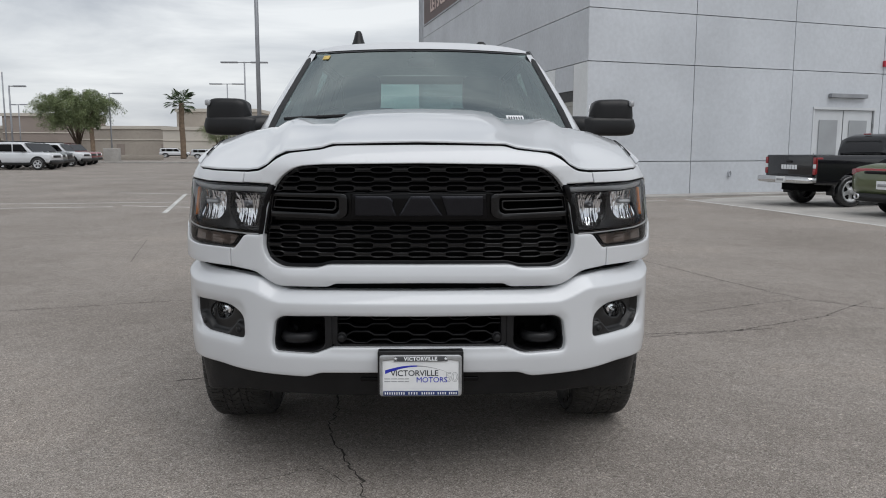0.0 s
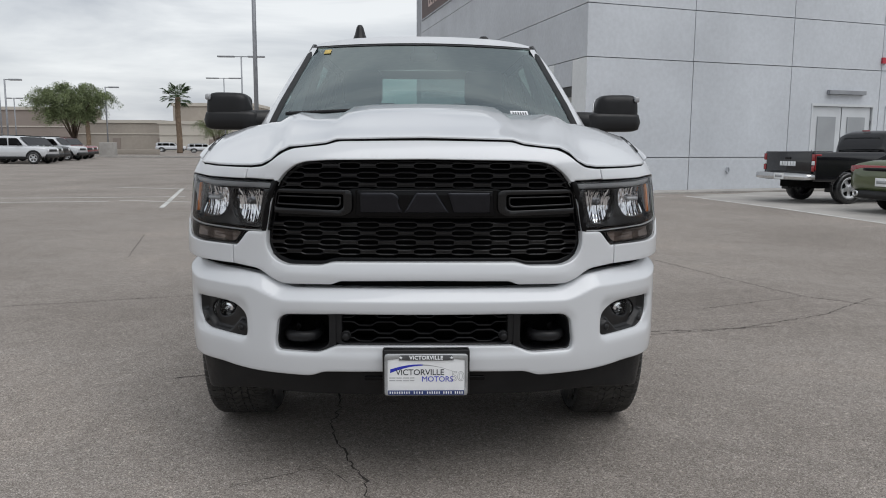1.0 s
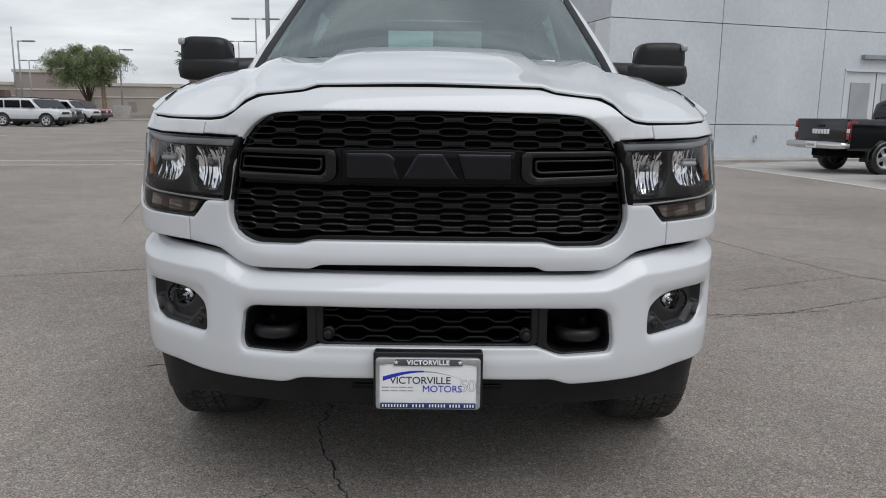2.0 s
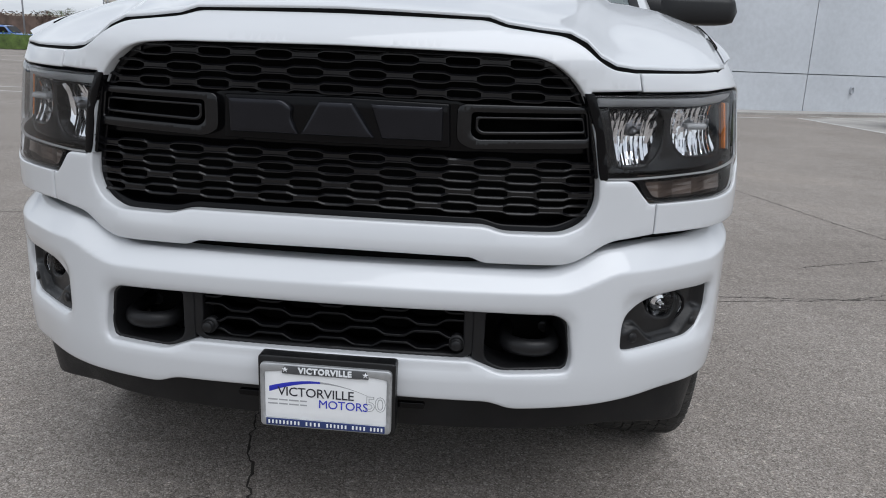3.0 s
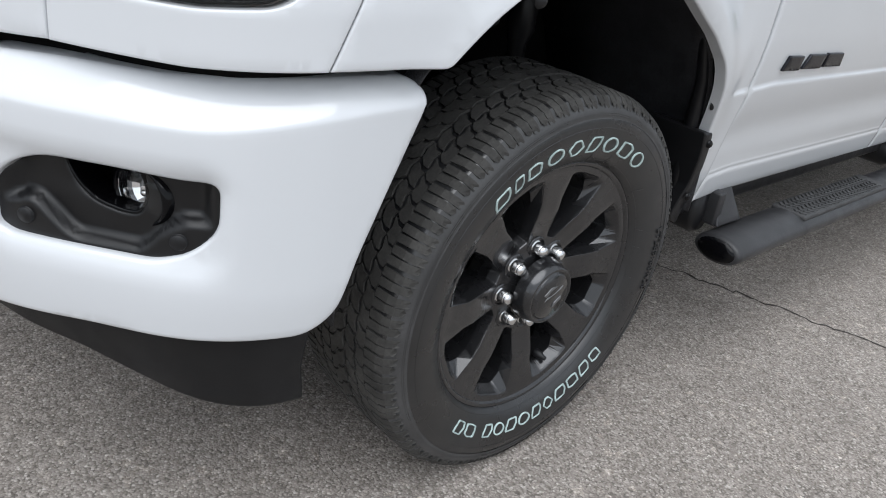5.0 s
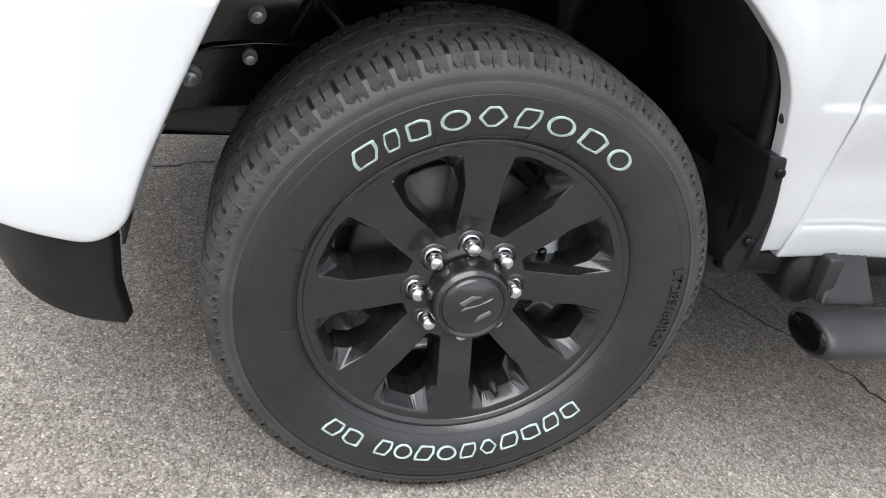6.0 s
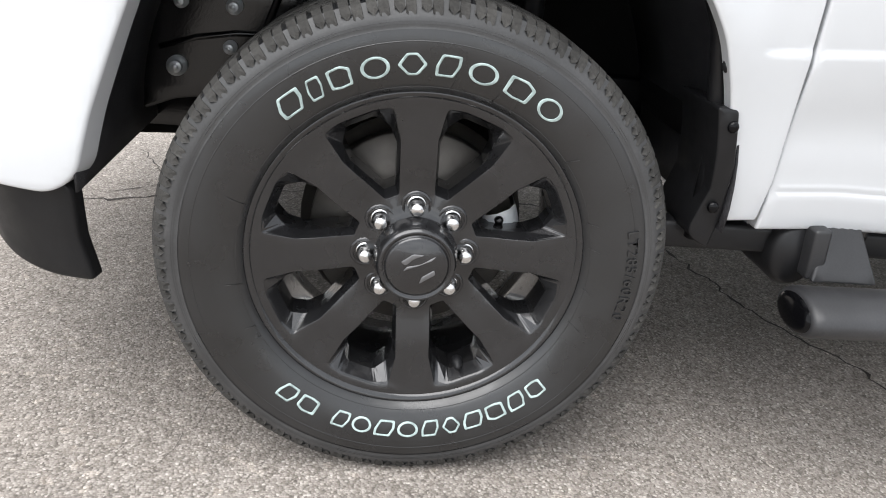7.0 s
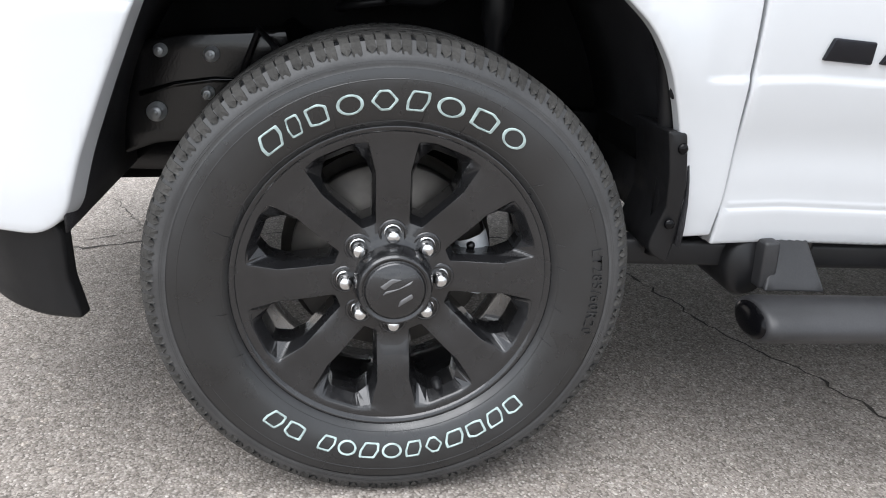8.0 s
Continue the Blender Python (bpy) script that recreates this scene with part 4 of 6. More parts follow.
# near-black strip that paints the shade in the gap below the hood's lip
part("hood_seal", lattice([[(x, y + .004, z - .006) for x, y, z in rows_[0]], [(x, y + .002, z - .05) for x, y, z in rows_[0]]]), DARK, truck)
for k in (1, -1):
    edge = [r[-1] if k > 0 else r[0] for r in rows_]
    ss = np.array([p[0] for p in fender_top])
    zt = np.array([p[1] for p in fender_top])
    top_strip, seam = [], []
    for x, y, z in edge[1:]:
        sf = fender_s(y) if y > .6 else 1.0
        q = FENDER_LINE.wrap(fender_prof)(np.array([k * sf]), np.array([float(np.interp(sf, ss, zt)) - .004]), np.array([-.006]))[0]
        e = np.array((x + .006 * k, y, z - .004))
        top_strip.append([q * (1 - w) + e * w + np.array([.012 * k, 0, .012]) * math.sin(math.pi * w) * (1 if w < 1 else 0) for w in (0, .25, .5, .75, 1)])
        if y > edge[3][1]:
            seam.append([np.array((x + .008 * k, y, z + .0005)), np.array((x - .004 * k, y, z - .03))])
    part("fender_top", lattice(top_strip), PAINT, truck)
    # dark strip along the seam between hood and fender top
    part("hood_side_seal", lattice(seam), DARK, truck)

# ---- cab ----
def body_x(y, z):
    """Half width of the cab side: a stepped crease at the waist, a hollow above the sill and two ledges over it."""
    tuck = lower_tuck(z)
    waist = .0050 * step01(z, .7735, .7785) - .0050 * step01(z, .80, .98)
    hollow = .009 * np.exp(-((z - .655 - .03 * (y - 2.2)) / .06) ** 2)
    ledge = .004 * step01(z, .554, .560) - .004 * step01(z, .566, .62) + .005 * np.exp(-((z - .5505) / .004) ** 2)
    return 1.028 + .004 * np.sin((z - .8) * 3) - np.interp(z, [1.2, 1.3, 1.38, 1.5, 1.75, 1.95], [0, .03, .088, .150, .232, .305]) - tuck - waist - hollow - ledge


DOOR_LINES = (.540, .546, .5505, .555, .560, .565, .575, .585, .766, .7725, .7755, .779, .786, .795)
cowl_z, roof_z = 1.475, 2.045
def ws_point(u, v):
    """Windscreen: u across (-1..1), v up (0..1)."""
    w = .815 + (.712 - .815) * v
    bow = .16 * (1 - u * u)
    return (u * w, 1.78 + .98 * v - bow * (1 - .25 * v), cowl_z + (1.985 - cowl_z) * v - .012 * u * u)


ws = lattice([[ws_point(u, v) for u in np.linspace(-1, 1, 21)] for v in np.linspace(0, 1, 10)])
part("windscreen", ws, GLASS, truck, "green-tinted windscreen").visible_shadow = False
part("windscreen_band", lattice([[tuple(np.add(ws_point(u, v), (0, -.004, .002))) for u in np.linspace(-1, 1, 21)] for v in (.975, 1.0)]), SATIN_BLACK, truck)
part("cowl_panel", lattice([[(u * (.86 - .02 * v), 1.50 + .34 * v - .13 * (1 - u * u), 1.43 + .03 * v + .03 * (1 - u * u)) for u in np.linspace(-1, 1, 15)] for v in (0, .5, 1)]), TRIM_BLACK, truck)
for k in (1, -1):
    pil = []
    for v in np.linspace(-.10, 1.025, 12):
        p0 = np.array(ws_point(k, v))
        zz = p0[2]
        yd = 1.868 + .83 * (zz - 1.352) / .613
        p3 = np.array((k * (float(body_x(yd, zz)) - .004), yd, zz))
        row = [p0 + [-.004 * k, -.006, .004]]
        for w in (.25, .5, .75, 1.0):
            q = p0 * (1 - w) + p3 * w
            q = q + np.array([.026 * k, -.030, .006]) * math.sin(math.pi * min(1, .15 + .85 * w) * .95) * (1 - max(0, v) ** 5)
            row.append(q)
        pil.append(row)
    part("a_pillar", lattice(pil), PAINT, truck)
    part("pillar_trim", lattice([[tuple(np.array(ws_point(k, v)) + np.array(d) * [k, 1, 1]) for d in ((-.018, -.008, .003), (-.008, -.012, .008), (.012, -.008, .010))] for v in np.linspace(-.04, 1.02, 10)]), SATIN_BLACK, truck)
roof = []
for v in np.linspace(0, 1, 16):
    y = 2.80 + 1.30 * v
    top = roof_z - .018 * (1 - min(1, v * 5)) ** 2 - .05 * max(0, v - .8) * 5 * max(0, v - .8) * 5
    roof.append([(u * (.712 + .04 * min(1, 3 * v)), y - .10 * (1 - u * u) * (1 - v), top + .012 * (1 - u * u) - .026 * abs(u) ** 6 - .010 * u * u) for u in np.linspace(-1, 1, 21)])
part("roof", solid(lattice(roof), .02), PAINT, truck, "white painted roof")
part("roof_edge", lattice([[tuple(np.add(ws_point(u, 1.0), (0, -.006, .004))) for u in np.linspace(-1, 1, 21)], [(u * .712, 2.80 - .10 * (1 - u * u), roof_z - .018 + .012 * (1 - u * u) - .010 * u * u - .026 * abs(u) ** 6) for u in np.linspace(-1, 1, 21)]]), PAINT, truck)
part("roof_antenna", moved(lathe([(0, .098), (.010, .094), (.016, .080), (.024, .04), (.033, .01), (.036, 0)], 20, "z"), pose(-.430, 2.95, 2.034) @ Matrix.Diagonal((1.5, 2.1, 1.15, 1))), SATIN_BLACK, truck, "black shark-fin antenna")
part("roof_marker", moved(lathe([(0, .028), (.02, .025), (.034, .012), (.038, 0)], 20, "z"), pose(.404, 2.92, 2.046)), SATIN_BLACK, truck)

# cab sides and doors
def side_map(k):
    return lambda u, v, off: np.stack([k * (body_x(np.asarray(u), np.asarray(v)) + off), np.asarray(u) + 0.0, np.asarray(v) + 0.0], 1)


SEAMS = ((1.838, 2.935), (2.943, 3.93))
for k in (1, -1):
    for i, (a, b) in enumerate(SEAMS):
        lean = .0 if i else -.006
        door = part("front_door" if i == 0 else "rear_door", sheet(fillet([(a + lean, .476), (b - (.0 if i == 0 else .13), .476), (b, .66 if i else .60, .05), (b, 1.36), (a, 1.36), (a, .60, .05)], .006), side_map(k), .016 if i == 0 else .03, .005, .03, (), None, DOOR_LINES), PAINT, truck, "white painted door with a low body crease")
        part("door_handle", box(.022, .17, .028, k * 1.034, b - .16, 1.22, .008), PAINT, door)
        part("window_frame", sheet(fillet([(a + .03, 1.352), (b - .01, 1.352), (b - .02 if i == 0 else b - .06, 1.95), (a + (.86 if i == 0 else .02), 1.965)], .02), side_map(k), .06, .004, .03, [fillet([(a + .13, 1.385), (b - .05, 1.385), (b - .06 if i == 0 else b - .12, 1.91), (a + (.88 if i == 0 else .06), 1.92)], .03)]), PAINT, door)
        part("frame_lining", sheet(fillet([(a + .10, 1.352), (b, 1.352), (b, 1.94), (a + (.96 if i == 0 else .0), 1.945)], .02), lambda u, v, off, f=side_map(k): f(u, v, off - .038), .06, .002, .02, [fillet([(a + .17, 1.385), (b - .06, 1.385), (b - .07 if i == 0 else b - .13, 1.90), (a + (.99 if i == 0 else .07), 1.91)], .03)]), SEAT, door)
        part("side_window", sheet(fillet([(a + .11, 1.37), (b - .04, 1.37), (b - .05 if i == 0 else b - .11, 1.92), (a + (.87 if i == 0 else .05), 1.93)], .03), side_map(k), .08, .002, .0), SIDE_GLASS, door)
        part("belt_trim", sheet([(a + .05, 1.358), (b - .01, 1.358), (b - .01, 1.378), (a + .07, 1.378)], lambda u, v, off, f=side_map(k): f(u, v, off + .004), .06, .002, .01), SATIN_BLACK, door)
    part("rocker", sheet([(1.84, .530), (3.80, .530), (3.80, .470), (1.84, .470)], lambda u, v, off, f=side_map(k): f(u, v, off - .040), .06, .003, .03), PAINT, truck)
    part("rocker_seal", box(.05, 2.3, .05, k * .89, 2.75, .455, .01), SATIN_BLACK, truck)
    part("cab_back_pillar", sheet([(3.90, 1.352), (4.02, 1.352), (4.02, .62), (4.06, .62), (4.06, 1.95), (3.86, 1.96)], side_map(k), .06, .004, .04), PAINT, truck)
    # side badge of three dark blocks
    for y0, w, lean in ((1.945, .085, .012), (2.045, .10, .02), (2.160, .105, .0)):
        part("side_badge_block", sheet(fillet([(y0, .806), (y0 + w, .804), (y0 + w + lean - .012, .840), (y0 + lean, .842)], .004), lambda u, v, off, f=side_map(k): f(u, v, off + .008), .02, .003, .008), BADGE, truck, "dark graphite side badge block")
# rear wall of the cab with its window
part("cab_back", sheet([(-.80, 1.0), (.80, 1.0), (.86, 1.45), (.70, 1.98), (-.70, 1.98), (-.86, 1.45)], flat_map((0, 4.60 - .56, 0), (1, 0, 0), (0, 0, 1)), .1, .004, .04, [fillet([(-.70, 1.46), (.70, 1.46), (.64, 1.91), (-.64, 1.91)], .04)]), PAINT, truck)
part("rear_window", sheet(fillet([(-.71, 1.45), (.71, 1.45), (.65, 1.92), (-.65, 1.92)], .04), flat_map((0, 4.05, 0), (1, 0, 0), (0, 0, 1)), .1, .002, .0), GLASS, truck).visible_shadow = False
part("cab_floor", box(1.7, 2.3, .06, 0, 2.9, .62), DARK, truck)
part("firewall", box(1.72, .08, .85, 0, 1.86, 1.0), DARK, truck)
part("dashboard", box(1.52, .46, .22, 0, 2.16, 1.36, .06), SATIN_BLACK, truck)
part("headliner", lattice([[(u * .68, 2.80 + 1.2 * v, 1.985 - .03 * u * u) for u in np.linspace(-1, 1, 7)] for v in (0, .5, 1)]), WOOL, truck)
for x0 in (-.42, .42):
    seat = part("seat", join(box(.54, .16, .66, x0, 3.02, 1.30, .06), box(.54, .52, .16, x0, 2.80, .98, .05)), SEAT, truck)
    part("headrest", box(.27, .12, .24, x0, 3.03, 1.735, .058, 4), SEAT, seat)
part("rear_seat", box(1.45, .2, .56, 0, 3.85, 1.16, .06), SEAT, truck)
part("steering_wheel", moved(lathe([(.185, -.014), (.199, 0), (.185, .014), (.171, 0), (.185, -.014)], 32, "y"), pose(.42, 2.46, 1.42, -25, 0, 0)), SATIN_BLACK, truck)
POD_GREY = mat("dark_mirror_plastic", (.012, .010, .010), .6, var=.1, scale=20)
part("inside_mirror", box(.18, .03, .055, 0, 2.60, 1.90, .025), POD_GREY, truck)
part("sensor_pod", box(.13, .10, .05, 0, 2.66, 1.945, .02), POD_GREY, truck)
part("stock_sticker", join(lattice([[tuple(np.add(ws_point(u, v), (0, -.004, .003))) for u in (.58, .64, .70)] for v in (.075, .135)])), PLATE_WHITE, truck, "small white sticker with dark figures")
for u in np.linspace(.597, .683, 6):
    part("sticker_bar", lattice([[tuple(np.add(ws_point(u + d, v), (0, -.007, .005))) for d in (-.004, .004)] for v in (.09, .12)]), BLACK_INK, truck)
part("windscreen_sticker", lattice([[tuple(np.add(ws_point(u, v), (0, -.004, .003))) for u in (-.875, -.845, -.815)] for v in (.875, .935)]), YELLOW_INK, truck, "yellow sticker inside the windscreen")
for k in (-1, 1):
    wip = [tuple(np.add(ws_point(u, (.085 if k < 0 else .015) + .06 * abs(u - (-.92 if k < 0 else .02))), (0, -.03, .012))) for u in (np.linspace(-.92, -.35, 8) if k < 0 else np.linspace(.02, .7, 8))]
    part("wiper", sweep(wip, .010, 8), SATIN_BLACK, truck)

# door mirrors
LENS_GREY = mat("clear_marker_lens", (.30, .305, .315), .2, coat=1.0, var=.1, scale=60)
for k in (1, -1):
    arm = part("mirror_arm", sweep([(k * .80, 2.02, 1.490), (k * .87, 1.99, 1.483), (k * .95, 1.968, 1.477), (k * 1.04, 1.968, 1.478)], [.045, .054, .057, .052], 18, 1.0), TRIM_BLACK, truck, "black plastic door mirror")
    def pod(x0, x1, z0, z1, y0, y1, p=3.2, taper=.12):
        rows = []
        for t in np.linspace(0, 1, 14):
            e = (1 - abs(2 * t - 1) ** 5) ** .4 if 0 < t < 1 else .0
            cx = x0 + (x1 - x0) * t
            hh, dd = (z1 - z0) / 2 * max(e, .04) * (1 - taper * (1 - t)), (y1 - y0) / 2 * max(e, .04)
            ring = []
            for w in np.linspace(0, 2 * math.pi, 25):
                c, s = math.cos(w), math.sin(w)
                ring.append((k * cx, (y0 + y1) / 2 + dd * math.copysign(abs(c) ** (2 / p), c), (z0 + z1) / 2 + hh * math.copysign(abs(s) ** (2 / p), s)))
            rows.append(ring)
        return lattice(rows)
    part("mirror_housing", pod(.900, 1.226, 1.424, 1.535, 1.90, 2.06, 4.5, .0), TRIM_BLACK, arm)
    part("mirror_cap", pod(.958, 1.210, 1.44, 1.632, 1.908, 2.06, 4.5, .04), SATIN_BLACK, arm)
    part("mirror_marker", pod(1.168, 1.200, 1.588, 1.622, 1.903, 1.950, 3, 0), LENS_GREY, arm)
    part("mirror_glass", sheet(fillet([(.97, 1.465), (1.225, 1.465), (1.225, 1.615), (.975, 1.615)], .03), flat_map((0, 2.062, 0), (k, 0, 0), (0, 0, 1)), .05, .003, .005), REFLECTOR, arm)

# ---- cargo bed ----
def bed_map(k):
    return lambda u, v, off: np.stack([k * (1.028 - .05 * step01(.72 - np.asarray(v), 0, .2) + .014 * np.exp(-((np.hypot(np.asarray(u) - HUB_Y - BODY_AXLES, np.asarray(v) - .5) - .52) / .05) ** 2) + off), np.asarray(u) + 0.0, np.asarray(v) + 0.0], 1)


ry = HUB_Y + BODY_AXLES
bed_arch = [(ry + .50 * math.cos(a), .53 + .50 * math.sin(a), 0) for a in np.radians(np.arange(4, 177, 8))]
for k in (1, -1):
    part("bed_side", sheet(fillet([(4.08, 1.42), (4.08, .50), (ry - .52, .50)] + bed_arch[::-1] + [(ry + .52, .56), (6.06, .60), (6.08, 1.42)], .01), bed_map(k), .05, .008, .06), PAINT, truck, "white painted bed side")
part("bed_front", box(1.9, .04, .9, 0, 4.12, .98), PAINT, truck)
part("bed_floor", box(1.9, 1.95, .06, 0, 5.1, .88), SATIN_BLACK, truck)
part("tailgate", box(1.7, .06, .62, 0, 6.06, 1.12, .02), PAINT, truck)
part("rear_bumper", box(2.0, .22, .22, 0, 6.2, .66, .04), CHROME, truck)

# ---- underbody ----
for k in (1, -1):
    part("frame_rail", box(.09, 5.6, .17, k * .45, 3.3, .60, .01), FRAME_STEEL, truck)
    plate_ = part("front_rail_box", sheet(fillet([(.735, .555), (.80, .575), (1.06, .60), (1.10, .66), (1.10, .80), (.86, .785), (.74, .76)], .012), flat_map((k * .585, 0, 0), (0, k, 0), (0, 0, 1)) if k > 0 else (lambda u, v, off: np.stack([-(.585 + np.asarray(off) + 0 * np.asarray(u)), np.asarray(u) + 0.0, np.asarray(v) + 0.0], 1)), .03, .006, .12), FRAME_STEEL, truck)
    part("rail_ridge", sweep([(k * .588, .775, .672), (k * .590, .84, .690), (k * .590, .91, .700), (k * .588, 1.05, .700)], .005, 8), FRAME_STEEL, plate_)
    for y0, z0, r in ((.805, .638, .0125), (.909, .748, .0100), (.816, .753, .0085), (.901, .675, .0085)):
        part("frame_bolt", moved(lathe([(0, .016), (r * .45, .016), (r * .5, .012), (r * .85, .015), (r, .010), (r, 0), (r * 1.5, 0), (r * 1.5, -.01)], 18, "x"), pose(k * .594, y0, z0, 0, 0, 0 if k > 0 else 180)), ALU, plate_)
    part("shock_absorber", sweep([(k * .62, 1.465, .40), (k * .60, 1.465, .80), (k * .60, 1.465, .83), (k * .60, 1.465, 1.02)], [.022, .022, .034, .034], 16), SATIN_BLACK, truck)
    part("shock_boot", sweep([(k * .60, 1.292, .850), (k * .60, 1.292, .862), (k * .60, 1.292, .88), (k * .60, 1.292, 1.0)], [.045, .062, .066, .066], 20), SATIN_BLACK, truck)
    part("upper_arm", sweep([(k * .56, 1.05, .80), (k * .66, 1.18, .70), (k * .72, 1.25, .66)], [.022, .026, .03], 12), FRAME_STEEL, truck)
    part("brake_hose", sweep([(k * .58, .96, .70), (k * .62, 1.0, .80), (k * .66, 1.06, .74), (k * .70, 1.12, .62)], .007, 8), SATIN_BLACK, truck)
    turns = np.linspace(0, 6 * 2 * math.pi, 120)
    part("coil_spring", sweep(np.stack([k * .50 + .07 * np.cos(turns), 1.22 + .07 * np.sin(turns), .52 + .40 * turns / turns[-1]], 1), .010, 6), SATIN_BLACK, truck)
    # wheel well liner
    liner = []
    for a in np.radians(np.linspace(-8, 184, 44)):
        edge = .945 + .045 * float(step01(math.cos(a), -.75, -.45))
        liner.append([(k * x0, HUB_Y + .512 * math.cos(a), .558 + .512 * math.sin(a)) for x0 in (.50, .70, edge - .05, edge)])
    part("wheel_liner", solid(lattice(liner), .004), LINER, truck, "black felt wheel well liner")
    part("liner_wall", sheet([(.80, .68), (1.78, .60), (1.74, .95), (1.5, 1.08), (1.0, 1.08), (.76, .95)], flat_map((k * .49, 0, 0), (0, 1, 0), (0, 0, 1)), .1, .004, .02), DARK, truck)
    for a in (24, 40, 62, 118):
        w = math.radians(a)
        part("liner_clip", moved(lathe([(0, .010), (.006, .009), (.011, .005), (.013, 0)], 12, "x"), pose(k * 1.0, HUB_Y + .502 * math.cos(w), .55 + .505 * math.sin(w), 0, 0 if k > 0 else 180, 0)), SATIN_BLACK, truck)
    part("liner_brace", sweep([(k * .97, 1.60, .97), (k * .965, 1.70, .80), (k * .950, 1.735, .62), (k * .945, 1.728, .46)], [.012, .016, .018, .016], 10), SATIN_BLACK, truck)
    flap = part("mud_flap", sheet(fillet([(1.702, .694), (1.738, .690, .006), (1.752, .60), (1.752, .505), (1.742, .450, .012), (1.700, .478, .02), (1.722, .56), (1.716, .62)], .006), lambda u, v, off, k=k: np.stack([k * (1.006 - .032 * step01(.70 - np.asarray(v), .02, .26) + off), np.asarray(u) + 0.0, np.asarray(v) + 0.0], 1), .02, .004, .15), SATIN_BLACK, truck, "black plastic mud flap")
    for z0 in (.665, .53):
        part("flap_screw", moved(lathe([(0, .006), (.006, .006), (.009, .003), (.010, 0)], 10, "x"), pose(k * (1.006 if z0 > .6 else .989), 1.732, z0, 0, 0, 0 if k > 0 else 180)), GLOSS_BLACK, flap)
    part("rear_liner", solid(lattice([[(k * x0, ry + .53 * math.cos(a), .52 + .53 * math.sin(a)) for x0 in (.55, .8, 1.0)] for a in np.radians(np.linspace(0, 180, 30))]), .004), LINER, truck)
    part("rear_mud_flap", box(.26, .02, .42, k * .87, ry + .60, .46, .008), TRIM_BLACK, truck)
part("front_axle", sweep([(-.80, HUB_Y, .42), (-.30, HUB_Y, .40), (.30, HUB_Y, .40), (.80, HUB_Y, .42)], [.05, .06, .06, .05], 14), FRAME_STEEL, truck)
part("rear_axle", sweep([(-.80, ry, .42), (0, ry, .40), (.80, ry, .42)], [.06, .14, .06], 14), FRAME_STEEL, truck)
# unseen box added to block light and keep the underside dark
part("engine_block", box(.80, 1.10, .62, 0, 1.15, .86, .05), DARK, truck)
part("skid_plate", box(.86, .7, .03, 0, .80, .48, .01), DARK, truck)
part("fuel_tank", box(.5, 1.6, .3, .22, 3.0, .58, .05), DARK, truck)
part("exhaust", sweep([(-.3, 1.6, .5), (-.3, 3.0, .48), (-.3, 4.6, .5)], .05, 12), STEEL, truck)

# ---- running boards ----
BOARD = mat("powder_coated_step", (0.028, 0.028, 0.030), 0.40, var=0.25, scale=6, fine=0.12, fscale=300, rvar=0.08, bump=0.06, bscale=900, spec=0.5)
STEP_PAD = mat("grey_step_rubber", (0.042, 0.042, 0.043), 0.6, var=0.25, scale=18, fine=0.15, fscale=250, bump=0.08, bscale=700)
for k in (1, -1):
    ys = np.concatenate([[1.896, 1.898, 1.904, 1.916], np.linspace(2.1, 3.8, 8), [4.00, 4.03, 4.046, 4.052]])
    rr = np.concatenate([[.054, .061, .066, .068], np.full(8, .068), [.066, .060, .048, .012]])
    bar = part("running_board", sweep(np.stack([np.full(len(ys), k * 1.022), ys, np.full(len(ys), .357)], 1), rr, 28, .54), BOARD, truck, "dark grey tubular running board with ribbed step pads")
    part("end_cap", moved(lathe([(0, -.006), (.040, -.005), (.050, -.002), (.056, .004)], 24, "y"), pose(k * 1.022, 1.894, .357) @ Matrix.Diagonal((1, 1, .55, 1))), GLOSS_BLACK, bar)
    for y0, y1 in ((2.27, 2.90), (3.26, 3.86)):
        pad = part("step_pad", box(.104, y1 - y0, .016, k * 1.022, (y0 + y1) / 2, .387, .006), STEP_PAD, bar)
        ribs = []
        for i in range(int((y1 - y0 - .03) / .024)):
            for j in range(4):
                ribs.append(moved(box(.020, .009, .004, 0, 0, 0, .001, 1), pose(k * (.9885 + .0225 * j), y0 + .02 + .024 * i, .3965, 0, 0, 45 if j % 2 else -45)))
        tagged(part("tread_ribs", join(*ribs), STEP_PAD, pad, smooth=False), kind="stuff")
    for y0 in (1.985, 3.25, 3.90):
        part("step_bracket", sheet(fillet([(y0 - .055, .395), (y0 + .065, .395), (y0 + .035, .49), (y0 - .025, .49)], .006), lambda u, v, off, k=k: np.stack([k * (.945 + .045 * (np.asarray(v) - .5) / -.1 + off), np.asarray(u) + 0.0, np.asarray(v) + 0.0], 1), .03, .005, .03), BOARD, bar)
        part("bracket_gusset", moved(lathe([(0, .02), (.05, .018), (.062, 0), (.062, -.20)], 28), pose(k * .93, y0 - .065, .425) @ Matrix.Diagonal((k, .75, 1, 1))), SATIN_BLACK, bar)
        part("bracket_rib", box(.05, .03, .09, k * .955, y0 - .045, .440, .006), BOARD, bar)
        part("bracket_arm", box(.30, .11, .028, k * .80, y0, .472, .008), FRAME_STEEL, bar)


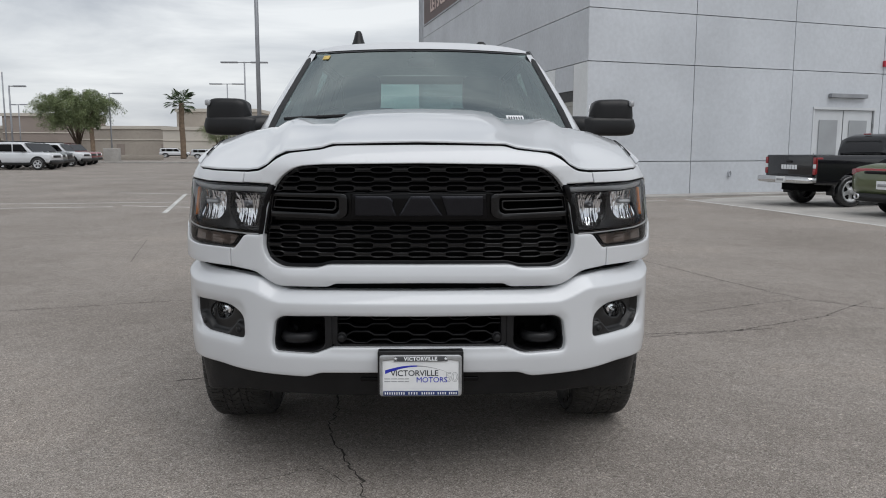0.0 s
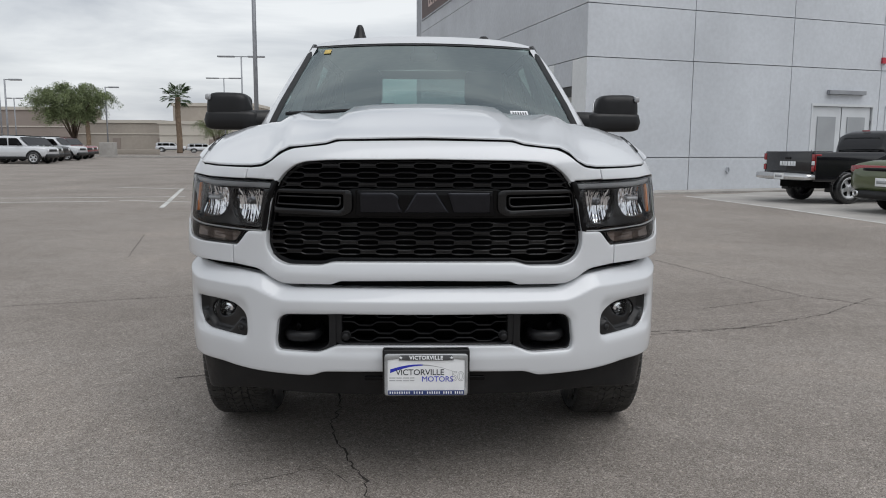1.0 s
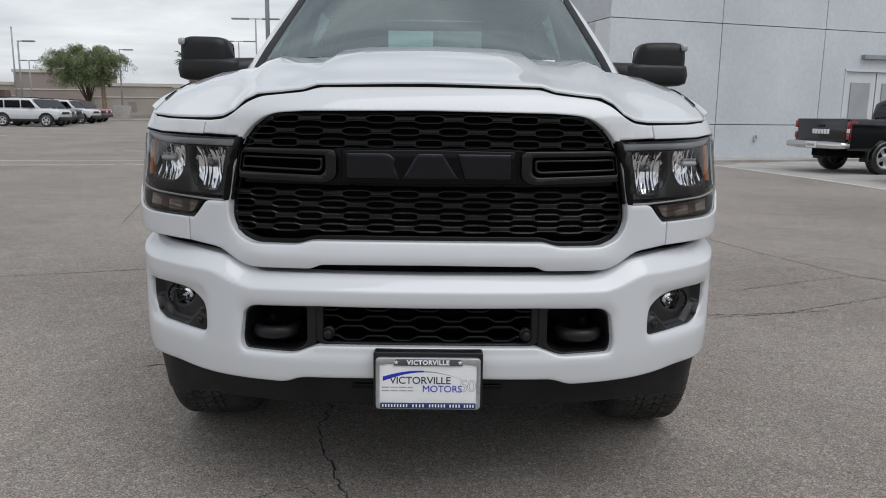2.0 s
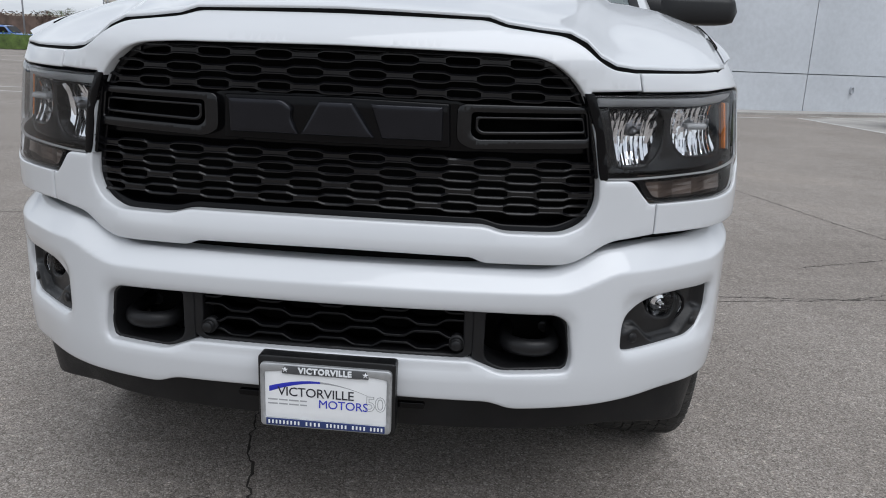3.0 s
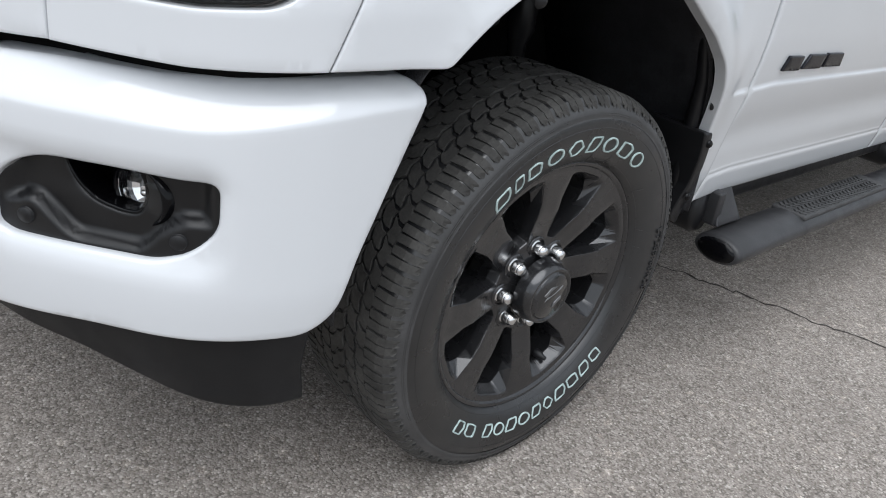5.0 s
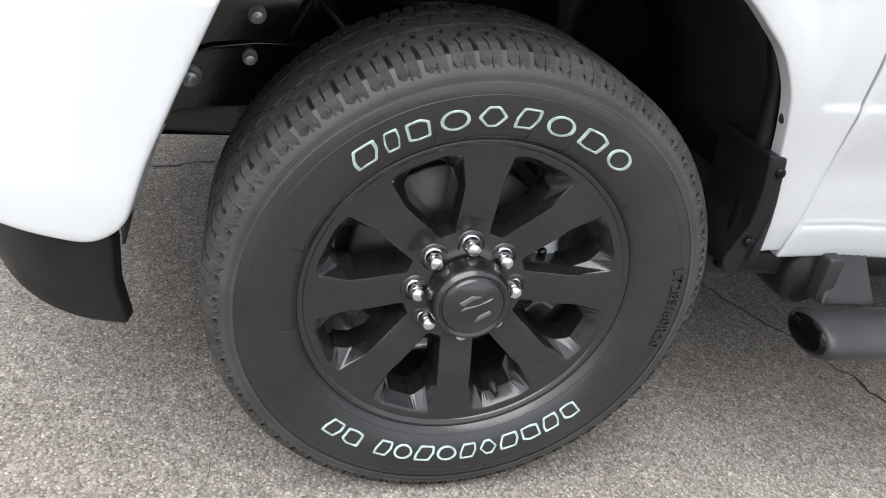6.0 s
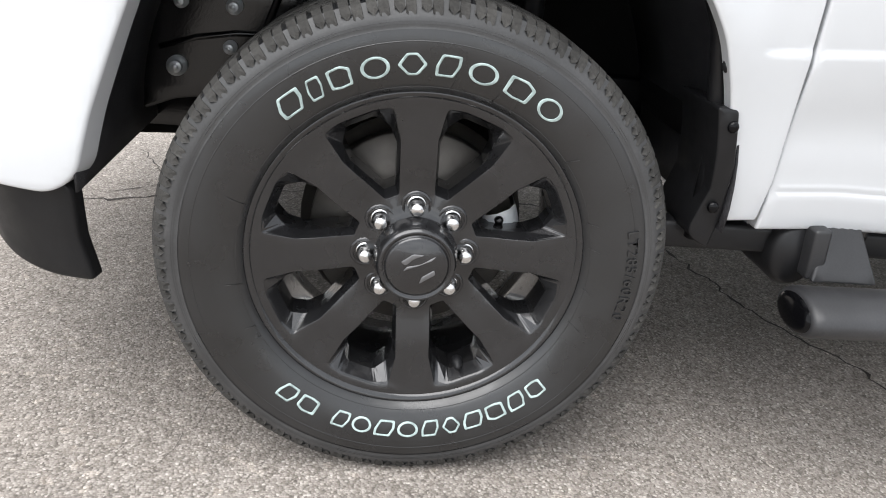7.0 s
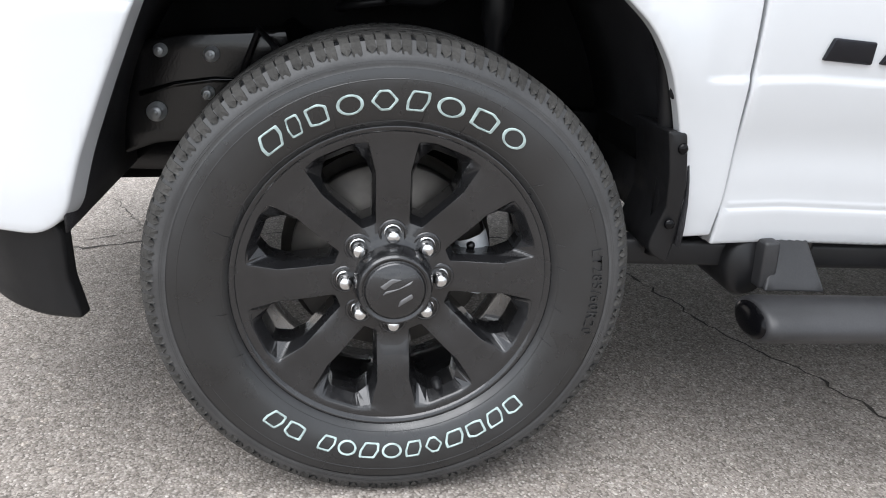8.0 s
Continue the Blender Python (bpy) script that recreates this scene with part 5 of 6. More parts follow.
def settle(root):
    """The body on its springs: nose low, flanks drawn in behind the front wheels, the long crew cab behind."""
    for ob in root.children_recursive:
        me = ob.data
        co = np.empty(3 * len(me.vertices))
        me.vertices.foreach_get("co", co)
        co = co.reshape(-1, 3)
        x, y, z = co.T.copy()
        wide = np.interp(y, [.3, .7, 1.2, 1.7], [1.022, 1.022, .997, .972])
        front = np.interp(y, [.7, 1.3], [1, 0])
        co[:, 0] = x * (wide + (1 - wide) * np.clip((z - 1.2) / .15, 0, 1)) 
        co[:, 1] = y + np.interp(y, [1.3, 1.8, 3.0, 4.1], [0, -.03, -.03, AXLES - BODY_AXLES]) - .08 * (np.clip(z, .4, 1.1) - .65) * np.clip((y - 1.55) / .2, 0, 1)
        co[:, 2] = z + np.interp(y, [.25, .55, .8, 1.3, 1.75, 1.95], [-.045, -.042, -.020, 0, .015, .030]) + .012 * front * (z - .75) - .06 * np.clip((z - 1.05) / .3, 0, 1) * np.clip((y - 1.1) / .6, 0, 1)
        me.vertices.foreach_set("co", co.ravel())
        me.update()


settle(truck)

# ---- wheels ----
TYRE_OUT = [(.252, .060), (.258, .100), (.266, .112), (.270, .119), (.284, .1285), (.31, .1375), (.345, .1425), (.372, .140), (.376, .1385), (.379, .1395), (.392, .136), (.405, .129), (.4165, .122), (.4205, .112), (.4215, .06), (.422, 0)]


def loaded(r):
    """The tyre's height as it stands under load."""
    return r + .009 if r < .27 else .279 + (r - .27) * .875


TYRE_OUT = [(loaded(r), x) for r, x in TYRE_OUT]


def tyre_x(r):
    return np.interp(r, [p[0] for p in TYRE_OUT[3:13]], [p[1] for p in TYRE_OUT[3:13]])


def sidewall_map(u, v, off):
    """u: angle clockwise from the top as seen from outside, v: radius. Outside is +x, seen with +y to the right."""
    u, v = np.asarray(u, float), np.asarray(v, float)
    return np.stack([tyre_x(v) + off, v * np.sin(u), v * np.cos(u)], 1)


def tread_geo():
    """All-terrain tread: three centre ribs cut by slanting grooves, and lugs that fold over the shoulders."""
    gs, n = [], 66
    for x0, x1, count, ph, wid, skew, kink in ((-.0215, -.001, 62, .0, .84, .5, .0045), (.001, .0215, 62, .5, .84, .5, -.0045), (.027, .050, 66, .3, .82, -.5, -.0045), (.053, .0755, 66, .8, .82, -.5, .0045), (-.050, -.027, 66, .3, .82, -.5, .0045), (-.0755, -.053, 66, .8, .82, -.5, -.0045)):
        w = 2 * math.pi / count
        for i in range(count):
            a = (i + ph) * w
            jit = .05 * math.sin(i * 2.4)
            pts = []
            for r, grow in ((loaded(.4165), 0), (loaded(.4275) - .0015 * (abs(x0 + x1) / 2 > .02), -.0008)):
                for (xx, e) in ((x0, 0), ((x0 + x1) / 2, -.14), (x1, 0), (x1 + kink, .5), (x1, 1), ((x0 + x1) / 2, .86), (x0, 1), (x0 + kink, .5)):
                    q = a + (e * (wid + jit) + skew * (xx - x0) / (x1 - x0) * .6) * w
                    pts.append((xx, r * math.sin(q), r * math.cos(q)))
            gs.append(geo(pts, [tuple(range(8, 16))] + [(k, (k + 1) % 8, 8 + (k + 1) % 8, 8 + k) for k in range(8)]))
    for i in range(n):
        a0, w = 2 * math.pi * i / n, 2 * math.pi / n
        for sg in (1, -1):
            ph = .2 if sg > 0 else .65
            for sub, (f0, f1, low) in enumerate(((0, .42, .392), (.52, .94, .400))):
                strip, mid = [], (f0 + f1) / 2
                for f in (f0, f0 + .025, mid, f1 - .025, f1):
                    q = a0 + (ph + f) * w
                    lift = 0 if f in (f0, f1) else 1
                    foot = low - .005 if f == mid else low + .005
                    row = []
                    for xx, r, d in ((.079, .4255, -.008), (.108, .4245, -.007), (.121, .4170, -.006), (.1285, .4085, -.004), (.1325 if sub else .1340, foot, -.002)):
                        rr = loaded(r if lift else r + d)
                        qq = q + .010 * (xx - .079) / .05 * (1 if sub else .4)
                        row.append((sg * (xx + (.0022 if lift else 0) * (xx > .12)), rr * math.sin(qq), rr * math.cos(qq)))
                    strip.append(row)
                gs.append(lattice(strip if sg > 0 else [r[::-1] for r in strip]))
    return join(*gs)


def rim_face(u, v, off):
    r = np.hypot(u, v)
    x = np.interp(r, [0, .05, .085, .11, .17, .243, .260, .271], [.098, .094, .080, .079, .094, .102, .106, .108])
    return np.stack([x + off, u, v], 1)


CALIPER = mat("bare_silver_casting", (.62, .64, .66), .4, metal=.25, var=.2, scale=25, bump=.1, bscale=200)
SHIELD = mat("dull_bronze_shield", (.16, .148, .135), .5, metal=.7, var=.2, scale=20)
EMBLEM = mat("dull_silver_emblem", (.16, .16, .165), .4, metal=.6, var=.2, scale=60)


def make_wheel():
    rim = part("wheel", lathe([(.271, .098), (.277, .108), (.2765, .1125), (.271, .1135), (.265, .108), (.259, .098), (.255, .06), (.247, .02), (.241, -.05), (.249, -.12), (.271, -.13)], 96), RIM, truck, "satin black eight-spoke alloy wheel")
    windows = []
    cut = [(.104, .0117, .003), (.190, .0473, .003), (.243, .0560, .006), (.251, .0300, .008)]       # on the face
    deep = [(.114, .0100, .003), (.184, .0395, .003), (.214, .0395, .004), (.237, .0250, .006)]      # behind the bevel
    for i in range(8):
        a = math.radians(22.5 + 45 * i)
        c, s = math.cos(a), math.sin(a)
        o, inner = (fillet([(r * s + w * c, r * c - w * s, q) for r, w, q in [(r, -w, q) for r, w, q in half] + half[::-1]], .006, 3) for half in (cut, deep))
        windows.append(o)
        close = lambda q: np.concatenate([q, q[:1]])
        lip = o + (inner - o) * .14
        rows = [rim_face(*close(o).T, 0.0), rim_face(*close(lip).T, -.0022), rim_face(*close(inner).T, -.022)]
        part("window_bevel", lattice(rows), RIM, rim, smooth=False)
        part("window_wall", lattice([rows[-1], rim_face(*close(inner * .995).T, -.070)]), RIM, rim)
    ring = [(.266 * math.sin(t), .266 * math.cos(t)) for t in np.linspace(0, 2 * math.pi, 120, endpoint=False)]
    part("spokes", sheet(ring, rim_face, .016, .001, 0, windows, .008), RIM, rim)
    part("hub_cap", lathe([(0, .1415), (.047, .140), (.0505, .137), (.052, .1335), (.0545, .1335), (.057, .138), (.061, .137), (.066, .118), (.070, .100)], 48), RIM, rim)
    for w in ([(-.026, .010), (-.006, .024), (.012, .022), (-.004, .016), (-.018, .004)], [(-.022, -.006), (.024, .012), (.030, .020), (.006, .006), (-.016, .002)], [(.004, -.028), (.030, -.012), (.028, -.004), (.008, -.016)]):
        part("cap_emblem", sheet(fillet(w, .003), lambda u, v, off: np.stack([.1425 + np.asarray(off), np.asarray(u) + 0.0, np.asarray(v) + 0.0], 1), .01, .0012, .002), EMBLEM, rim)
    nut = join(lathe([(.0, .030), (.007, .0295), (.0105, .026), (.0120, .020)], 18), lathe([(.0120, .020), (.0136, .018), (.0136, .0)], 6), lathe([(.0136, .004), (.0165, .002), (.0175, .0)], 18))
    for i in range(8):
        a = math.radians(45 * i)
        part("lug_nut", moved(nut, pose(.078, .0826 * math.sin(a), .0826 * math.cos(a)) @ Matrix.Diagonal((.95, 1.05, 1.05, 1))), CHROME, rim)
        part("lug_pocket", moved(lathe([(.0185, -.01), (.0195, .006), (.0225, .008), (.0255, .004)], 20), pose(.076, .0826 * math.sin(a), .0826 * math.cos(a))), RIM, rim)
    part("valve_stem", moved(lathe([(0, .03), (.005, .029), (.006, .018), (.009, .016), (.010, 0)], 14), pose(.07, .082, -.215)), SATIN_BLACK, rim)
    part("brake_disc", lathe([(.06, -.015), (.178, -.015), (.18, -.018), (.18, -.045), (.06, -.045)], 64), SHIELD, rim)
    part("brake_hub", lathe([(0, .05), (.05, .048), (.062, .04), (.09, -.01), (.09, -.05)], 40), SATIN_BLACK, rim)
    cal = [[(x, r * math.sin(t), r * math.cos(t)) for r, x in ((.125, .000), (.132, .026), (.150, .034), (.172, .030), (.186, .012), (.190, -.06))] for t in np.linspace(1.22, 1.92, 12)]
    part("brake_caliper", lattice(cal), CALIPER, rim, "bare silver brake caliper")
    for t in (1.30, 1.84):
        part("caliper_bolt", moved(lathe([(0, .016), (.006, .015), (.008, .011), (.008, 0)], 12), pose(.026, .150 * math.sin(t), .150 * math.cos(t))), FRAME_STEEL, rim)
    part("dust_shield", lathe([(.03, -.075), (.185, -.075), (.200, -.06)], 40), SHIELD, rim)
    prof = TYRE_OUT + [(r, -x) for r, x in TYRE_OUT[-2::-1]]
    tyre = part("tyre", lathe(prof, 160), RUBBER, rim, "black all-terrain tyre with white outlined lettering shapes")
    for sg in (1, -1):
        part("tyre_shoulder", lathe([(r + .0004, sg * (x + .0006)) for r, x in TYRE_OUT if loaded(.370) < r < loaded(.4170)][::sg], 160), DUSTY_RUBBER, rim)
    tagged(part("tread", tread_geo(), TREAD, rim, smooth=False), kind="stuff")
    for r in (.2845, .3520, .3755, .3790):
        part("sidewall_rib", lathe([(r - .0012, float(tyre_x(r - .0012)) - .0005), (r, float(tyre_x(r)) + .0012), (r + .0012, float(tyre_x(r + .0012)) - .0005)], 160), RUBBER, rim)
    # outlined blocks where the sidewall carries raised white lettering
    SLAB = [(-1, -1), (.55, -1), (1, .1), (1, 1), (-.55, 1), (-1, -.1)]
    HEXA = [(-1, 0), (-.35, -1), (.35, -1), (1, 0), (.35, 1), (-.35, 1)]
    DISC = [(math.sin(q), math.cos(q)) for q in np.linspace(0, 2 * math.pi, 14, endpoint=False)]
    ARCH = [(-1, -.8), (-.2, -1), (.9, -.9), (1, .6), (.3, 1), (-.9, .9)]
    top = [(-36.5, 7.6, SLAB), (-29.0, 4.4, SLAB), (-22.0, 6.4, ARCH), (-12.6, 7.8, DISC), (-3.0, 7.8, HEXA), (6.2, 6.4, SLAB), (15.6, 8.2, DISC), (26.0, 8.0, ARCH), (36.0, 7.6, DISC)]
    low = [(137.5, 6.0, ARCH), (144.8, 6.2, SLAB), (152.2, 6.6, ARCH), (159.8, 6.8, SLAB), (167.0, 6.0, HEXA), (173.8, 5.6, SLAB), (181, 6.8, DISC), (188.4, 6.4, SLAB), (195.8, 6.4, DISC), (202.6, 5.4, SLAB), (214.0, 6.6, ARCH), (221.6, 6.0, SLAB)]
    smap = lambda u, v, off: sidewall_map(np.asarray(u) / .31, v, off + .0022)
    for k, (deg, wid, form) in enumerate(top + low):
        a, h = radians(deg), radians(wid) / 2
        rc, rh = (.3195, .0165) if k < 9 else (.316, .0140)
        o = np.array([((a + h * p) * .31, rc + rh * q) for p, q in form])
        c = o.mean(0)
        o_, i_ = fillet(o, .0030, 3), fillet(c + (o - c) * [.76, .80], .0025, 3)
        part("lettering_block", sheet(o_, smap, .02, .0008, .002, [i_], .006), LETTER, rim)
    txt = words("LT285/60R20", .026, .0014, 1.15)
    v = txt[0]
    ang, rad = radians(92) + v[:, 0] / .345, .348 + v[:, 1]
    part("size_marking", (sidewall_map(ang, rad, v[:, 2] + .0020), txt[1]), RUBBER, rim)
    for deg in (8, 21, 52, 75, 84, 99, 112, 246, 262, 290, 318, 341):
        a = radians(deg)
        part("mould_hair", sweep([sidewall_map([a], [.281], .002)[0], sidewall_map([a + .02], [.297 + .006 * (deg % 3)], .004)[0]], .0004, 5), RUBBER, rim)
    return rim


LOADED = Matrix.Diagonal((1, .985, .985, 1))
wheel = make_wheel()
wheel.matrix_basis = pose(HUB_X, HUB_Y, HUB_Z, 3.4, 0, 0) @ LOADED
copy_thing(wheel, pose(HUB_X + .02, HUB_Y + AXLES, HUB_Z, 40, 0, 0) @ LOADED)
copy_thing(wheel, pose(-HUB_X, HUB_Y, HUB_Z, 20, 0, 180) @ LOADED)
copy_thing(wheel, pose(-HUB_X - .02, HUB_Y + AXLES, HUB_Z, 70, 0, 180) @ LOADED)


# ---- ground and markings ----
ground = tagged(part("ground", geo([(-1500, -1500, 0), (1500, -1500, 0), (1500, 1500, 0), (-1500, 1500, 0)], [(0, 1, 2, 3)]), ASPHALT, None, "worn grey-brown asphalt car park", False), category="ground", kind="structure")


def ribbon(path, width, z=.004, wobble=0.0, seed=1, step=.04):
    """A flat strip on the ground along a path, with ragged edges where wobble is given."""
    rng = np.random.default_rng(seed)
    p = np.array(path, float)
    s = np.concatenate([[0], np.cumsum(np.linalg.norm(np.diff(p, axis=0), axis=1))])
    n = max(2, int(s[-1] / step))
    q = np.stack([np.interp(np.linspace(0, s[-1], n), s, p[:, k]) for k in (0, 1)], 1)
    if wobble:
        q += np.cumsum(rng.normal(0, wobble * .35, q.shape), axis=0) * .5 + rng.normal(0, wobble, q.shape)
    t = np.gradient(q, axis=0)
    nr = np.stack([-t[:, 1], t[:, 0]], 1) / (np.linalg.norm(t, axis=1)[:, None] + 1e-9)
    w = width * (np.clip(rng.lognormal(0, .45, n), .35, 2.4) if wobble else np.ones(n)) / 2
    return lattice([[(*(q[i] + nr[i] * w[i] * k), z) for k in (-1, 1)] for i in range(n)])


CRACKS = [([(-.46, 2.4), (-.45, 1.5), (-.42, 1.26), (-.435, 1.04), (-.40, .86), (-.345, .70), (-.30, .55), (-.238, .41), (-.21, .26), (-.18, .0)], .010),
          ([(1.9, 9.2), (2.3, 7.6), (2.627, 6.34), (3.0, 5.0), (3.341, 4.05), (3.837, 3.637), (4.4, 3.3), (5.6, 2.9)], .013),
          ([(1.30, 2.72), (1.57, 2.80), (2.27, 2.91), (3.16, 3.37), (3.9, 4.0)], .011),
          ([(2.258, 3.55), (2.85, 3.85), (3.341, 4.05)], .010),
          ([(-6.5, 3.2), (-3.49, 3.66), (-2.8, 3.86), (-2.11, 4.10), (-1.4, 4.3)], .012),
          ([(.70, .92), (.93, .853), (1.46, .704), (2.01, .632), (2.9, .50)], .0012),
          ([(-1.4, 1.75), (-.6, 1.98), (-.10, 2.126), (.10, 2.20), (.25, 2.215), (.514, 2.357), (.769, 2.455), (1.12, 2.56), (1.484, 2.677), (2.0, 2.80), (2.6, 2.95)], .011),
          ([(-.75, .36), (-.41, .546), (-.286, .383)], .004), ([(-3.4, 6.4), (-4.0, 8.6), (-6.2, 9.4)], .010), ([(2.4, 9.0), (4.3, 8.6), (5.4, 9.3)], .009)]
for i, (path, w) in enumerate(CRACKS):
    tagged(part("pavement_crack", ribbon(path, w * .62, .0015, .006, i + 3, .025), CRACK, None, "dark jagged crack in the asphalt", False), category="crack", kind="structure")
MARKS = [([(-22, 14.0), (-9.2, 14.45), (-7.0, 14.9)], .10), ([(-14, 15.4), (-8.7, 15.9), (-5.8, 16.5)], .10), ([(-5.28, 13.2), (-6.1, 16.6), (-6.9, 19.9)], .10), ([(-5.0, 14.7), (-6.9, 15.2)], .10),
         ([(-34, 34.5), (-22.4, 38.6)], .14), ([(-40, 36), (-17.7, 30.2)], .12), ([(6.85, 17.4), (7.55, 13.6), (7.95, 10.3), (8.6, 4.0)], .11),
         ([(7.3, 18.2), (8.9, 17.5), (12.2, 16.0)], .10), ([(9.3, 18.9), (12.6, 17.7), (20, 15.2)], .10), ([(2.0, 16.9), (-3.5, 18.6), (-9, 20.4)], .10), ([(1.6, 16.2), (-4.2, 17.9)], .10), ([(2.6, 15.9), (6.2, 17.0)], .08)]
for path, w in MARKS:
    tagged(part("parking_line", ribbon(path, w, .003, 0, 1, .4), LINE_PAINT, None, "faded white painted parking line", False), category="parking line", kind="structure")
tagged(part("parking_pad", frustum([(6.95, 17.3), (7.6, 13.4), (8.0, 10.3), (8.8, 3.0), (40, 3.0), (40, 28), (9.5, 19.0)], -.05, .0022), CONCRETE, None, "pale concrete parking strip by the building", False), category="parking bay", kind="structure")

# ---- the grey concrete building ----
U, W = np.array([.949, .316, 0]), np.array([-.213, .977, 0])      # along its two faces
CORNER = np.array([4.365, 18.29, 0])
building = thing("concrete_building", "large grey tilt-up concrete building with panel joints", "building")
H = 11.0


def panel_box(face_dir, inward, s0, s1, z0, z1, thick=.22, proud=0.0):
    g = .011
    o = CORNER
    pts = []
    for d in (proud, -thick):
        for s, z in ((s0 + g, z0 + g), (s1 - g, z0 + g), (s1 - g, z1 - g), (s0 + g, z1 - g)):
            pts.append(o + face_dir * s - inward * d + np.array([0, 0, z]))
    return geo(pts, [(0, 1, 2, 3), (7, 6, 5, 4), (0, 4, 5, 1), (1, 5, 6, 2), (2, 6, 7, 3), (3, 7, 4, 0)])


ROWS_Z = [0, .97, 3.64, 5.03, 7.0, 9.1, H]
part("core", frustum([tuple((CORNER + U * .12 + W * .12)[:2]), tuple((CORNER + U * 30 + W * .12)[:2]), tuple((CORNER + U * 30 + W * 22.4)[:2]), tuple((CORNER + U * .12 + W * 22.4)[:2])], 0, H - .1), JOINT, building, smooth=False)
part("roof", frustum([tuple((CORNER + U * -.05 + W * -.05)[:2]), tuple((CORNER + U * 30 + W * -.05)[:2]), tuple((CORNER + U * 30 + W * 22.5)[:2]), tuple((CORNER + U * -.05 + W * 22.5)[:2])], H - .02, H + .12), STUCCO, building, smooth=False)
DOOR = (7.79, 10.26, 2.57)
cols = [0, 3.42, 6.93, 10.48, 14, 17.5, 21, 24.5, 28]
for a, b in zip(cols, cols[1:]):
    for z0, z1 in zip(ROWS_Z, ROWS_Z[1:]):
        if a == 6.93 and z0 < 3:      # the doorway goes through this bay
            if z0 == 0:
                part("wall_panel", panel_box(U, W, a, DOOR[0], 0, z1), STUCCO, building, smooth=False)
                part("wall_panel", panel_box(U, W, DOOR[1], b, 0, z1), STUCCO, building, smooth=False)
            else:
                e = .011
                notch = [(a + e, z0 + e), (DOOR[0], z0 + e), (DOOR[0], DOOR[2]), (DOOR[1], DOOR[2]), (DOOR[1], z0 + e), (b - e, z0 + e), (b - e, z1 - e), (a + e, z1 - e)]
                pts = [CORNER + U * q + W * d + np.array([0, 0, h]) for d in (0, .22) for q, h in notch]
                part("wall_panel", geo(pts, [tuple(range(8)), tuple(range(15, 7, -1))] + [(i, i + 8, (i + 1) % 8 + 8, (i + 1) % 8) for i in range(8)]), STUCCO, building, smooth=False)
        else:
            part("wall_panel", panel_box(U, W, a, b, z0, z1), STUCCO, building, smooth=False)
for z0, z1 in zip(ROWS_Z, ROWS_Z[1:]):
    lcols = [0, .95, 2.3, 3.9, 8.0, 12.0, 16.4, 20.7] if z1 < 4 else [0, 12.0, 20.7]
    for a, b in zip(lcols, lcols[1:]):
        if a == .95:
            continue
        part("wall_panel", panel_box(W, U, a, b, z0, z1, proud=0), STUCCO_LIGHT if a in (0, 2.3) and z1 < 4 else STUCCO, building, smooth=False)
# rolling door in the side face
part("rolling_door", panel_box(W, U, .95, 2.25, 0, 2.75, .05, -.12), BEIGE, building, "beige rolling door", False)
for z0 in np.arange(.25, 2.7, .25):
    part("door_rib", panel_box(W, U, .97, 2.22, z0, z0 + .03, .03, -.105), BEIGE, building, smooth=False)
part("door_jamb", panel_box(W, U, 2.20, 2.31, 0, 2.9, .2, -.02), SATIN_BLACK, building, smooth=False)
part("door_head", panel_box(W, U, .95, 2.3, 2.62, 2.95, .2, -.04), SATIN_BLACK, building, smooth=False)
part("wall_panel", panel_box(W, U, .95, 2.3, 2.92, 3.64), STUCCO, building, smooth=False)
# double door
for s0, s1 in ((DOOR[0] + .05, (DOOR[0] + DOOR[1]) / 2 - .005), ((DOOR[0] + DOOR[1]) / 2 + .005, DOOR[1] - .05)):
    leaf = part("door", panel_box(U, W, s0, s1, .02, DOOR[2] - .06, .06, -.05), DOOR_PAINT, building, "pale grey double door leaf", False)
    part("door_panel", panel_box(U, W, s0 + .22, s1 - .22, .35, DOOR[2] - .36, .02, -.042), DOOR_PANEL, leaf, smooth=False)
    part("door_handle", panel_box(U, W, s0 + .06, s0 + .10, .95, 1.2, .03, -.01), STEEL, leaf, smooth=False)
    for z0 in (.3, 1.1, 1.95):
        part("hinge", panel_box(U, W, (s0 - .03 if s0 < 9 else s1 - .02), (s0 + .02 if s0 < 9 else s1 + .03), z0, z0 + .16, .03, -.03), STEEL, leaf, smooth=False)
part("door_frame", panel_box(U, W, DOOR[0] - .02, DOOR[1] + .02, DOOR[2] - .07, DOOR[2] + .03, .1, .03), DOOR_PAINT, building, smooth=False)
for s0 in (DOOR[0] - .02, DOOR[1] - .04):
    part("door_frame", panel_box(U, W, s0, s0 + .08, 0, DOOR[2], .1, .02), DOOR_PAINT, building, smooth=False)
part("door_frame", panel_box(U, W, 10.75, 10.85, 0, DOOR[2] + .02, .1, .03), DOOR_PAINT, building, smooth=False)
lampw = part("wall_lamp", panel_box(U, W, 8.33, 9.81, 2.86, 3.0, .0, .14), POLE, building, "long grey wall lamp over the door", False)
part("lamp_lens", panel_box(U, W, 8.38, 9.76, 2.845, 2.865, .0, .12), CLEAR_LENS, lampw, smooth=False)
vp = CORNER + U * 4.77 - W * .02
part("pipe_outlet", moved(lathe([(0, .02), (.045, .02), (.05, .045), (.062, .045), (.066, -.02)], 20, "y"), Matrix.Translation((*vp[:2], .60)) @ pose(0, 0, 0, 0, 0, 198.4) @ Matrix.Diagonal((.8, 1, 1.5, 1))), JOINT, building)
part("alarm_box", panel_box(U, W, 10.43, 10.62, 3.85, 4.05, .0, .08), RED_BOX, building, "small red alarm box", False)
